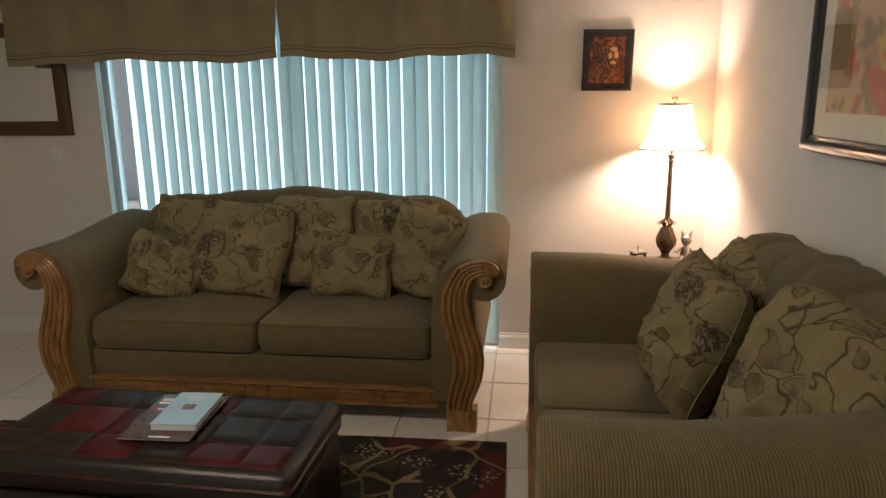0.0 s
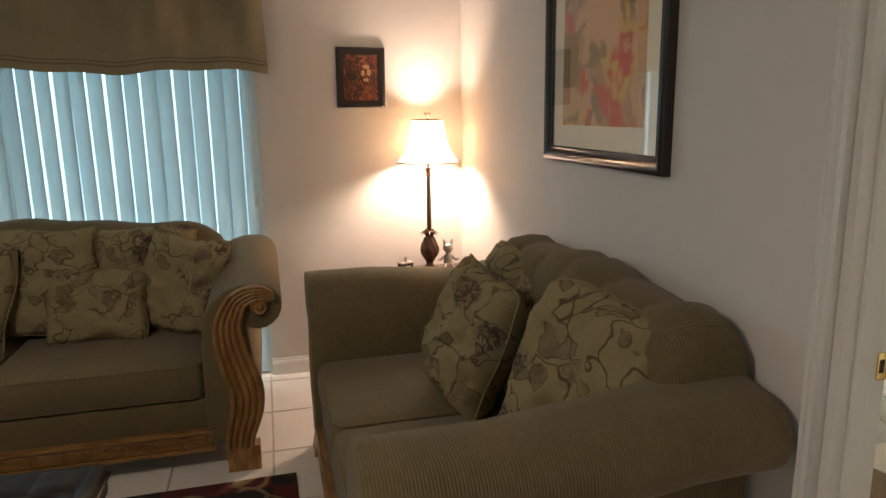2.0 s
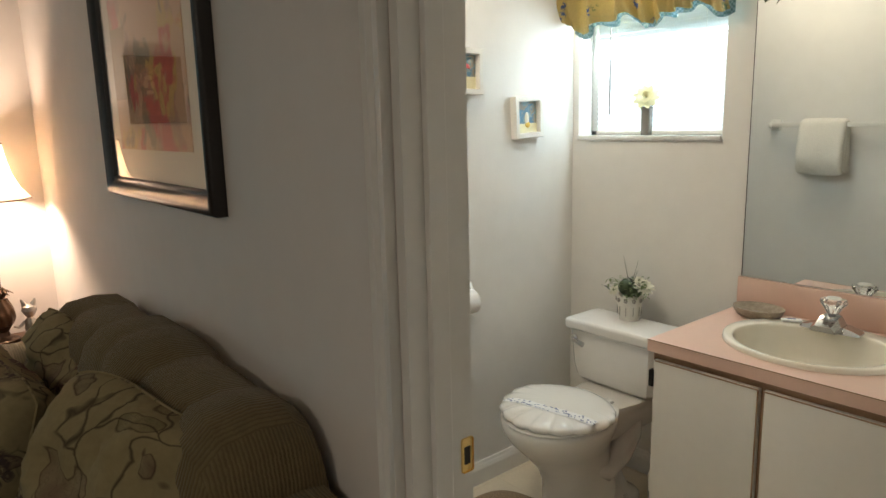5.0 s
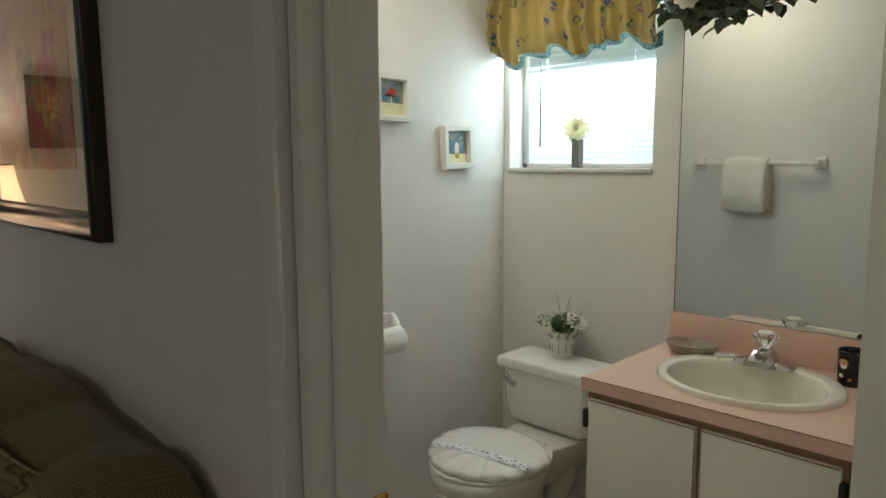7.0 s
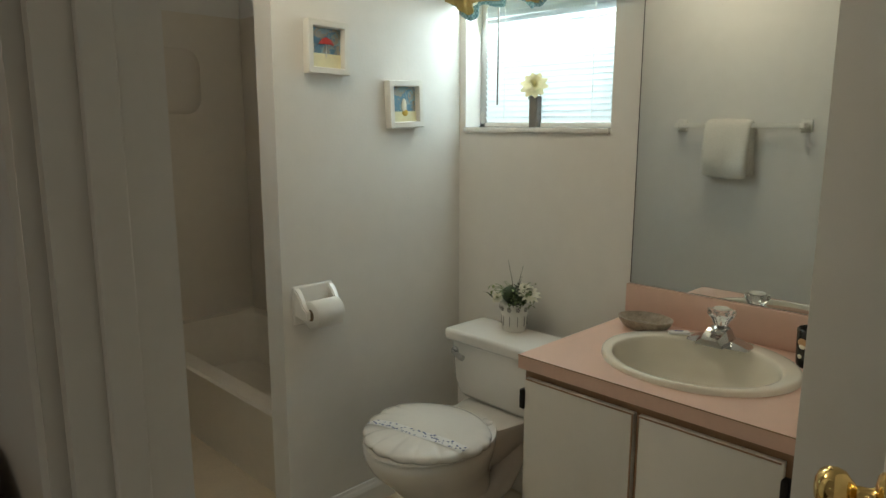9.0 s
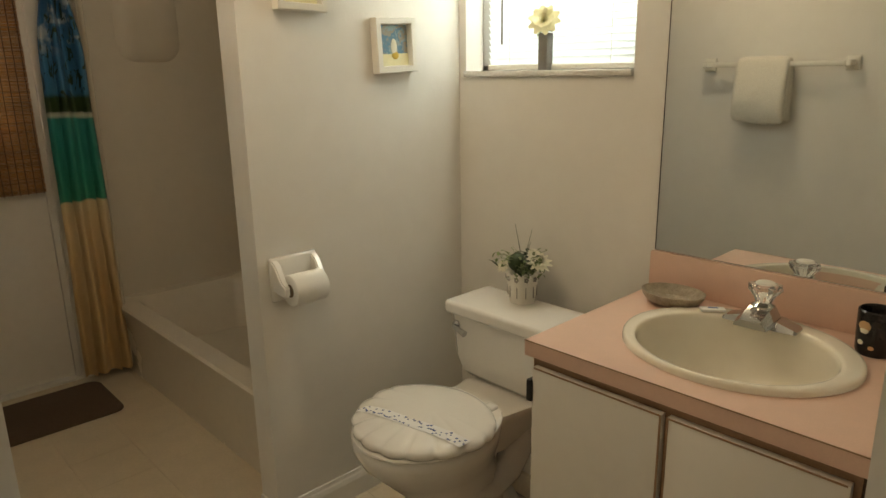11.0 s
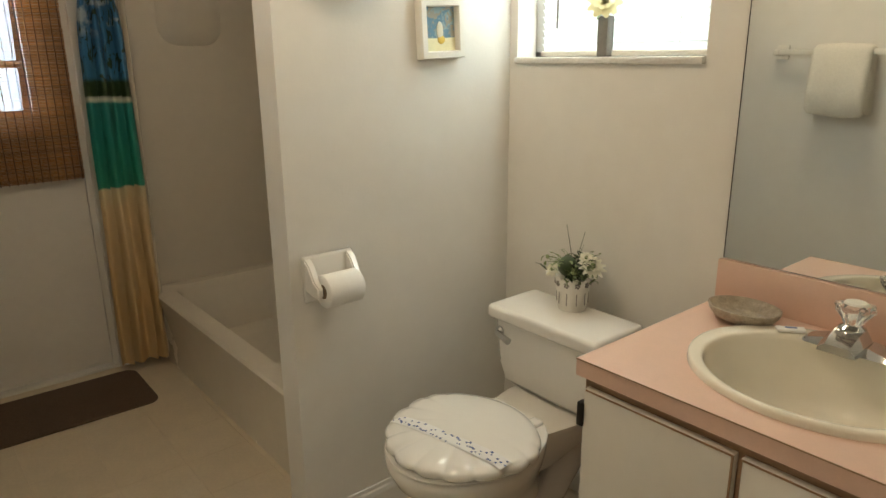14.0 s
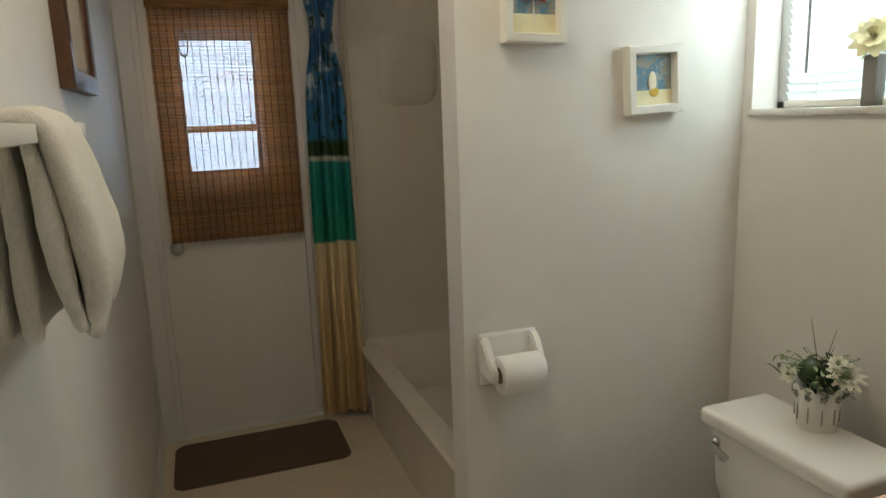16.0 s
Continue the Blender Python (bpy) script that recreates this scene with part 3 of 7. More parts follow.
def part(name, bm, material, parent=None, label="", smooth=True, uv=False, sharp=0.6, along=False):
    bmesh.ops.recalc_face_normals(bm, faces=bm.faces[:])
    if uv:
        bm.normal_update()
        uvbox(bm, along)
    if smooth:
        for f in bm.faces:
            f.smooth = True
        for e in bm.edges:
            if len(e.link_faces) == 2 and e.calc_face_angle(0) > sharp:
                e.smooth = False
    me = bpy.data.meshes.new(name)
    bm.to_mesh(me)
    bm.free()
    me.materials.append(material)
    ob = new(name, me)
    if parent is not None:
        ob.parent = parent
    return tagged(ob, label)


def again(ob, name, m, parent):
    """Another piece on the same mesh."""
    o = new(name, ob.data)
    o.parent = parent
    o.matrix_basis = m
    return o


def thing(name, label, category, m=Matrix(), group="", kind=""):
    e = new(name)
    e.empty_display_size = 0.1
    e.matrix_basis = m
    return tagged(e, label, category, group, kind)


def structure(name, bm, material, label, category):
    return tagged(part(name, bm, material, smooth=False), label, category, kind="structure")


def smoothstep(a, b, x):
    t = min(1, max(0, (x - a) / (b - a)))
    return t * t * (3 - 2 * t)


# ---- plan ----
W = 1.773                 # bath window wall
TPY = -1.616              # partition face beside the toilet
H = 2.44                  # ceiling
YE = 0.085                # bath end wall
JY0, JY1 = -2.760, -3.565  # doorway between living room and bath
BX = 0.12                 # bath face of the dividing wall


def wallbox(name, boxes, material, label):
    bm = bmesh.new()
    for a, b in boxes:
        box(bm, a, b)
    return structure(name, bm, material, label, "wall")


# dividing wall, in two skins so that each room has its own paint
for nm, x0, x1, m, lb in (("wall_divider_living", 0.0, 0.06, WALL_L, "painted wall with a doorway to the bathroom"), ("wall_divider_bath", 0.06, BX, WALL_B, "white painted bathroom wall with a doorway")):
    ya, yb = (0.0, -6.6) if x0 == 0 else (YE, -4.3)
    wallbox(nm, [((x0, ya, 0), (x1, JY0, H)), ((x0, JY1, 0), (x1, yb, H)), ((x0, JY0, 2.06), (x1, JY1, H))], m, lb)
# living back wall with the sliding door's opening
PX0, PX1, PZ = -3.56, -1.16, 2.03
wallbox("wall_living_back", [((-4.9, 0, 0), (PX0, 0.14, H)), ((PX1, 0, 0), (0.0, 0.14, H)), ((PX0, 0, PZ), (PX1, 0.14, H))], WALL_L, "painted wall with a sliding patio door")
wallbox("wall_living_left", [((-5.0, 0.14, 0), (-4.9, -6.6, H))], WALL_L, "plain painted living room wall")
# unseen wall; its opening is made up to go with the rear fill lamp
wallbox("wall_living_rear", [((-5.0, -6.6, 0), (-3.75, -6.74, H)), ((-2.05, -6.6, 0), (0.06, -6.74, H)), ((-3.75, -6.6, 0), (-2.05, -6.74, 0.95)), ((-3.75, -6.6, 2.05), (-2.05, -6.74, H))], WALL_L, "unseen painted rear wall with an added opening for fill light")
# bath walls
DX0, DX1, DZ = 0.19, 0.865, 2.03
wallbox("wall_bath_end", [((0.0, YE, 0), (DX0, YE + 0.13, H)), ((DX1, YE, 0), (W + 0.15, YE + 0.13, H)), ((DX0, YE, DZ), (DX1, YE + 0.13, H))], WALL_B, "white bathroom end wall with an outside door")
WY0, WY1, WZ0, WZ1 = -1.648, -2.297, 1.40, 2.10
wallbox("wall_bath_window", [((W, YE, 0), (W + 0.15, WY0, H)), ((W, WY1, 0), (W + 0.15, -4.3, H)), ((W, WY0, 0), (W + 0.15, WY1, WZ0)), ((W, WY0, WZ1), (W + 0.15, WY1, H))], WALL_B, "white bathroom wall with a small high window")
wallbox("wall_bath_partition", [((0.947, TPY, 0), (W, TPY + 0.10, H))], WALL_B, "white partition wall between toilet and bathtub")
wallbox("wall_bath_stub", [((1.165, -3.112, 0), (W, -4.2, H))], WALL_B, "white wall closing the end of the vanity")
wallbox("wall_bath_near", [((0.06, -4.2, 0), (W + 0.15, -4.3, H))], WALL_B, "plain white bathroom wall behind the door")
structure("ceiling", newbox((-5.0, -6.74, H), (0.06, 0.14, H + 0.1)), CEIL, "white textured living room ceiling", "ceiling")
structure("ceiling_bath", newbox((0.06, -4.3, H), (W + 0.15, YE + 0.13, H + 0.1)), CEIL, "white textured bathroom ceiling", "ceiling")
floor_l = structure("floor", newbox((-5.0, -6.74, -0.08), (0.03, 0.14, -0.004)), GROUT, "floor of pale ceramic tiles with brown grout", "floor")
floor_b = structure("floor_bath", newbox((0.03, -4.3, -0.08), (W + 0.15, YE + 0.13, -0.002)), VGROUT, "bathroom floor of beige vinyl tiles", "floor")
structure("ground", newbox((-400, -400, -0.4), (400, 400, -0.12)), GROUND, "pale concrete ground outside", "ground")
structure("garden_wall", newbox((-9, 6.5, -0.12), (3, 6.7, 2.1)), STUCCO, "pale stucco garden wall outside", "wall")

# baseboards: a flat board with a rounded top
def baseboard(name, p0, p1, nrm, parent_label):
    (x0, y0), (x1, y1) = p0, p1
    prof = [(0, 0), (0.014, 0), (0.014, 0.065), (0.010, 0.078), (0.006, 0.084), (0.004, 0.095), (0, 0.097)]
    rings = [[(x + nrm[0] * d, y + nrm[1] * d, z) for d, z in prof] for x, y in ((x0, y0), (x1, y1))]
    structure(name, loft(bmesh.new(), rings), TRIM, parent_label, "baseboard")


BBL = "white painted wooden baseboard"
baseboard("baseboard_1", (-1.15, -0.001), (-0.001, -0.001), (0, -1), BBL)
baseboard("baseboard_2", (-4.9, -0.001), (-3.57, -0.001), (0, -1), BBL)
baseboard("baseboard_3", (-0.001, -0.016), (-0.001, -2.725), (-1, 0), BBL)
baseboard("baseboard_4", (0.945, TPY - 0.001), (W - 0.001, TPY - 0.001), (0, -1), BBL)
baseboard("baseboard_5", (0.946, TPY - 0.015), (0.946, TPY + 0.10), (-1, 0), BBL)
baseboard("baseboard_6", (W - 0.001, TPY - 0.016), (W - 0.001, -2.40), (-1, 0), BBL)
baseboard("baseboard_7", (BX + 0.001, YE - 0.02), (BX + 0.001, JY0 + 0.07), (1, 0), BBL)
baseboard("baseboard_8", (1.164, -3.113), (1.164, -4.2), (-1, 0), BBL)


# ---- doorway between the rooms ----
def casing(name, x, s, y0, y1, z1, w=0.058, k=1.0):
    """Moulded door casing on one side of a wall: two legs and a head."""
    prof = [(0, 0), (0, 0.010), (0.009, 0.016), (0.014, 0.011), (0.023, 0.013), (0.028, 0.018), (0.035, 0.012), (0.046, 0.017), (w, 0.019), (w, 0)]
    prof = [(u, t * k) for u, t in prof]
    bm = bmesh.new()
    for y, d in ((y0, 1), (y1, -1)):
        loft(bm, [[(x + s * t, y + d * (w - u), z) for u, t in prof] for z in (0.0, z1 + w)])
    loft(bm, [[(x + s * t * 1.03, y, z1 + w - u) for u, t in prof] for y in (y0 + w * 0.9, y1 - w * 0.9)])
    return structure(name, bm, TRIM, "white moulded door casing", "door casing")


casing("trim_door_living", -0.001, -1, JY0 + 0.004, JY1 - 0.004, 2.05)
casing("trim_door_bath", BX + 0.001, 1, JY0 + 0.004, JY1 - 0.004, 2.05, k=0.5)
bm = bmesh.new()
for y, d in ((JY0, -1), (JY1, 1)):
    box(bm, (-0.002, y, 0), (BX + 0.001, y + d * 0.018, 2.06))
    box(bm, (0.035, y + d * 0.018, 0), (0.070, y + d * 0.030, 2.03), 0.002)
box(bm, (-0.002, JY0 - 0.018, 2.04), (BX + 0.002, JY1 + 0.018, 2.06))
jamb = structure("door_frame", bm, TRIM, "white painted door jamb with stops", "door frame")
bm = newbox((0.096, JY0 - 0.0205, 0.925), (0.121, JY0 - 0.0175, 0.985), 0.004)
strike = part("strike_plate", bm, BRASS, jamb, "brass strike plate")
# no hole is cut: a raised dark patch gives its shade by colour
part("latch_hole", newbox((0.101, JY0 - 0.0212, 0.94), (0.113, JY0 - 0.0203, 0.97)), BLACKM, jamb)


def panel_door(width, height, th):
    """Six-panel door leaf; origin at the hinge's foot, leaf along +x, front face at -y."""
    bm = newbox((0, -th / 2, 0.012), (width, th / 2, height), 0.002)
    st, mid = 0.105, 0.10
    pw = (width - 2 * st - mid) / 2
    rows = [(0.23, 0.80), (1.03, 1.66), (1.75, height - 0.10)]
    return bm, [(st + k * (pw + mid), st + k * (pw + mid) + pw, z0, z1) for z0, z1 in rows for k in (0, 1)]


DW, DT = 0.722, 0.035
ANG = 74
door = thing("door_1", "white six-panel door standing open into the bathroom", "door", pose(0.098, JY1 + 0.022, 0, 0, 0, 90 - ANG), kind="structure")
bm, panels = panel_door(DW, 2.03, DT)
# cut moulded panels into both faces
leaf = part("door_leaf", bm, DOORP, door, smooth=False)
for x0, x1, z0, z1 in panels:
    for s in (-1, 1):
        f = s * DT / 2
        pb = bmesh.new()
        rings = []
        for ins, dep in ((0.0, 0.0005), (0.006, 0.004), (0.012, 0.0005), (0.020, -0.0004 + 0.001), (0.030, 0.0008), (0.050, 0.006), (0.053, 0.0065)):
            rings.append([(x0 + ins, f + s * dep, z0 + ins), (x1 - ins, f + s * dep, z0 + ins), (x1 - ins, f + s * dep, z1 - ins), (x0 + ins, f + s * dep, z1 - ins)])
        loft(pb, rings)
        part("panel", pb, DOORP, door, sharp=0.3)
for s in (-1, 1):
    bm = bmesh.new()
    lathe(bm, [(0.0, 0.0), (0.034, 0.0), (0.034, 0.004), (0.029, 0.008), (0.014, 0.011), (0.011, 0.016), (0.011, 0.030), (0.017, 0.036), (0.025, 0.042), (0.0285, 0.052), (0.028, 0.062), (0.022, 0.071), (0.012, 0.0755), (0.0, 0.077)], 28, cap=False)
    bmesh.ops.transform(bm, matrix=pose(DW - 0.062, s * (DT / 2 + 0.001), 0.975, 90 if s < 0 else -90), verts=bm.verts[:])
    part("door_knob", bm, BRASS, door, "polished brass door knob")
bm = newbox((DW - 0.001, -0.013, 0.93), (DW + 0.0015, 0.013, 1.02), 0.002)
part("latch_plate", bm, BRASS, door, "brass latch plate")
for z in (0.25, 1.0, 1.78):
    bm = tube(bmesh.new(), [(-0.004, DT / 2 + 0.003, z - 0.045), (-0.004, DT / 2 + 0.003, z + 0.045)], 0.006)
    part("hinge", bm, BRASS, door, "brass hinge")


# ---- sliding patio door and its vertical blind ----
pd = thing("patio_door", "sliding glass patio door with an aluminium frame", "patio door", pose(0, 0.075, 0), kind="structure")
xm = (PX0 + PX1) / 2
bm = bmesh.new()
for a, b in (((PX0, -0.03, 0), (PX0 + 0.05, 0.03, PZ)), ((PX1 - 0.05, -0.03, 0), (PX1, 0.03, PZ)), ((PX0, -0.03, PZ - 0.05), (PX1, 0.03, PZ)), ((PX0, -0.03, -0.01), (PX1, 0.03, 0.05)), ((xm - 0.03, -0.02, 0.05), (xm + 0.03, 0.02, PZ - 0.05))):
    box(bm, a, b, 0.004)
part("door_frame", bm, ALU, pd)
for x0, x1 in ((PX0 + 0.05, xm - 0.03), (xm + 0.03, PX1 - 0.05)):
    g = part("glass_pane", newbox((x0, -0.003, 0.05), (x1, 0.003, PZ - 0.05)), GLASS, pd)
    g.visible_shadow = False
vb = thing("vertical_blind", "vertical blind of pale vinyl vanes, nearly closed", "vertical blind", pose(0, -0.012, 0))
part("headrail", newbox((PX0 - 0.02, -0.035, 1.99), (PX1 + 0.0, 0.005, 2.03), 0.004), PLASTW, vb)


def vane():
    bm = bmesh.new()
    w, hgt = 0.089, 1.93
    grid(bm, 6, 3, lambda u, v: ((u - 0.5) * w, 0.007 * (1 - (2 * u - 1) ** 2), v * hgt), 0.0012)
    return bm


first = None
nv = 30
rv = random.Random(5)
for k in range(nv):
    x = PX0 + 0.045 + k * (PX1 - PX0 - 0.075) / (nv - 1)
    turn = -26.5 + rv.uniform(-2, 2)
    if k < 3:
        turn = -58
    m = pose(x, -0.02, 0.035, rv.uniform(-0.25, 0.25), rv.uniform(-0.2, 0.2), turn)
    if first is None:
        first = part("vane", vane(), SLAT, vb)
        first.matrix_basis = m
    else:
        again(first, "vane", m, vb)
bm = tube(bmesh.new(), [(PX1 - 0.012, -0.045, 1.98), (PX1 - 0.010, -0.045, 0.45)], 0.0022, 6)
tube(bm, [(PX1 - 0.025, -0.045, 1.98), (PX1 - 0.022, -0.045, 0.45)], 0.0022, 6)
box(bm, (PX1 - 0.028, -0.052, 1.00), (PX1 - 0.004, -0.038, 1.06), 0.004)
part("cord", bm, PLASTW, vb, "white blind cord")

# valance on a dark rod
va = thing("valance", "taupe cloth valance with darker bands, hung on a dark rod", "valance", pose(0, -0.13, 0))
VX0, VX1 = -4.02, -1.078


def valance_piece(x0, x1, seed):
    r = random.Random(seed)
    ph = [r.uniform(0, 6.3) for _ in range(5)]

    def fold(u, v):
        w = (1 - 0.25 * v)
        return 0.030 * math.sin(u * 17 + ph[0] + 0.8 * math.sin(u * 5 + ph[1])) * (0.45 + 0.55 * v) * w + 0.020 * math.sin(u * 41 + ph[2] + v * 3) * (0.15 + 0.85 * v) + 0.012 * math.sin(u * 73 + ph[3] - v * 5) * v

    def f(u, v):
        sag = 0.012 * math.sin(u * 9 + ph[3]) + 0.006 * math.sin(u * 23 + ph[4])
        return (x0 + (x1 - x0) * u + 0.004 * math.sin(v * 7 + ph[1]), fold(u, v) - 0.012 * (1 - v), 1.70 + sag * (1 - v) + 0.47 * v)
    return f


for i, (a, b) in enumerate(((VX0, -2.385), (-2.372, VX1))):
    f = valance_piece(a, b, 3 + i)
    part("cloth", grid(bmesh.new(), 70, 18, f, 0.003), VALC, va)
    for z0, z1 in ((0.075, 0.095), (0.118, 0.132)):
        g = lambda u, v, z0=z0, z1=z1: tuple(Vector(f(u, z0 + (z1 - z0) * v)) + Vector((0, -0.004, 0)))
        part("band", grid(bmesh.new(), 70, 2, g, 0.002), VALB, va, "darker woven band")
bm = tube(bmesh.new(), [(VX0 - 0.05, 0.0, 2.12), (VX1 + 0.03, 0.0, 2.12)], 0.013, 12)
part("rod", bm, RODM, va)
for x, s in ((VX1 + 0.03, 1), (VX0 - 0.05, -1)):
    bm = bmesh.new()
    lathe(bm, [(0.0, 0), (0.018, 0), (0.020, 0.012), (0.012, 0.02), (0.022, 0.035), (0.028, 0.055), (0.022, 0.078), (0.010, 0.09), (0.006, 0.1), (0, 0.102)], 16, cap=False)
    bmesh.ops.transform(bm, matrix=pose(x, 0, 2.12, 0, 90 * s), verts=bm.verts[:])
    part("finial", bm, RODM, va, "turned dark finial")
for x in (VX1 + 0.012, VX0 - 0.03):
    part("bracket", newbox((x - 0.008, 0.0, 2.10), (x + 0.008, 0.129, 2.14), 0.003), RODM, va)


# ---- upholstered sofas ----
def arm_profile(lift=0.0, sh=0.0):
    """Section of a rolled arm; the scroll's eye is at x = 0, the seat lies towards -x."""
    ez = 0.708 + lift
    p = [(-0.24, 0.12), (-0.24, 0.35), (-0.238, 0.55 + lift), (-0.225, 0.66 + lift + sh), (-0.19, 0.735 + lift + sh), (-0.13, 0.785 + lift + 0.7 * sh), (-0.07, 0.803 + lift + 0.3 * sh)]
    for k in range(0, 13):
        a = radians(95 - k * 18.5)
        p.append((0.096 * math.cos(a), ez + 0.096 * math.sin(a)))
    p += [(-0.052, 0.60 + lift), (-0.040, 0.50), (-0.016, 0.40), (-0.012, 0.31), (-0.035, 0.22), (-0.050, 0.12)]
    return p


def arm_mesh(D, s, rear=0.055, sh=0.0):
    bm = bmesh.new()
    rings = []
    for t, ins in ((0.0, 0.012), (0.004, 0.004), (0.014, 0.0), (0.10, 0), (0.3, 0), (0.5, 0), (0.75, 0), (D - 0.03, 0), (D, 0.012)):
        y = t
        lift = rear * smoothstep(0.25, D - 0.1, y)
        pr = arm_profile(lift, sh)
        cx = sum(a for a, _ in pr) / len(pr)
        cz = sum(b for _, b in pr) / len(pr)
        rings.append([((cx + (a - cx) * (1 - ins * 4)) * s, y, cz + (b - cz) * (1 - ins * 3)) for a, b in pr])
    return loft(bm, rings)


def band_path():
    """Centre line and half width of the carved band on an arm's front."""
    pts = []
    for k in range(11):
        a = radians(20 + 160 * k / 10)
        pts.append((0.052 * math.cos(a) * (1 + 0.9 * k / 10), 0.716 + 0.050 * math.sin(a) * 1.05, 0.020 + 0.028 * k / 10))
    for x, z, w in ((-0.125, 0.66, 0.056), (-0.130, 0.60, 0.062), (-0.120, 0.53, 0.066), (-0.098, 0.45, 0.070), (-0.076, 0.38, 0.072), (-0.068, 0.32, 0.071), (-0.074, 0.26, 0.068), (-0.092, 0.20, 0.064), (-0.108, 0.15, 0.060), (-0.112, 0.10, 0.058)):
        pts.append((x, z, w))
    for _ in range(2):
        fine = [pts[0]]
        for a, b in zip(pts, pts[1:]):
            fine += [tuple(0.75 * p + 0.25 * q for p, q in zip(a, b)), tuple(0.25 * p + 0.75 * q for p, q in zip(a, b))]
        pts = fine + [pts[-1]]
    return pts


def carved_post(parent, s, y):
    pts = band_path()
    nrm = []
    for i in range(len(pts)):
        a, b = pts[max(0, i - 1)], pts[min(len(pts) - 1, i + 1)]
        d = Vector((b[0] - a[0], b[1] - a[1]))
        d.normalize()
        nrm.append((d.y, -d.x))
    bm = bmesh.new()
    rings = []
    for (x, z, w), (nx, nz) in zip(pts, nrm):
        rings.append([(s * (x + nx * w * k), y + dy, z + nz * w * k) for k, dy in ((-1, 0.010), (-1, -0.016), (-0.9, -0.022), (0.9, -0.022), (1, -0.016), (1, 0.010))])
    loft(bm, rings)
    post = part("carved_post", bm, OAK, parent, "carved honey-oak scroll post with fluting")
    for k in (-0.8, -0.4, 0.0, 0.4, 0.8):
        tb = bmesh.new()
        tube(tb, [(s * (x + nx * w * k), y - 0.021, z + nz * w * k) for (x, z, w), (nx, nz) in zip(pts, nrm)], [0.19 * w for _, _, w in pts], 8)
        part("flute", tb, OAK, post)
    rb = bmesh.new()
    lathe(rb, [(0, 0), (0.036, 0), (0.036, 0.014), (0.030, 0.022), (0.024, 0.018), (0.018, 0.018), (0.013, 0.028), (0.0, 0.031)], 24, cap=False)
    bmesh.ops.transform(rb, matrix=pose(0.004 * s, y - 0.006, 0.712, 90), verts=rb.verts[:])
    part("rosette", rb, OAK, post)
    # foot with ribs
    for k in range(5):
        fb = bmesh.new()
        x = -0.166 + 0.027 * k
        prism(fb, [(y - 0.040, 0.0), (y + 0.05, 0.0), (y + 0.05, 0.10), (y - 0.022, 0.10), (y - 0.028, 0.06)], min(s * x, s * (x + 0.0265)), max(s * x, s * (x + 0.0265)), "x")
        part("foot_rib", fb, OAK, post)


def cushion_mesh(w, d, h, n=14, crown=0.02):
    """A box cushion with crowned faces."""
    bm = bmesh.new()
    rings = []
    for i, (zf, ins) in enumerate(((0, 0.06), (0.0, 0.03), (0.06, 0.008), (0.25, 0.0), (0.5, -0.004), (0.75, 0.0), (0.94, 0.008), (1.0, 0.03))):
        pts = []
        for cx, cy, a0 in ((1, 1, 0), (-1, 1, 90), (-1, -1, 180), (1, -1, 270)):
            for k in range(5):
                a = radians(a0 + 22.5 * k)
                r = 0.045
                pts.append((cx * (w / 2 - ins - r) + r * math.cos(a), cy * (d / 2 - ins - r) + r * math.sin(a), zf * h))
        rings.append(pts)
    for f, zz in ((0.75, 0.35), (0.45, 0.75), (0.15, 1.0)):
        rings.append([(x * f, y * f, h + crown * zz) for x, y, _ in rings[7]])
    loft(bm, rings)
    return bm


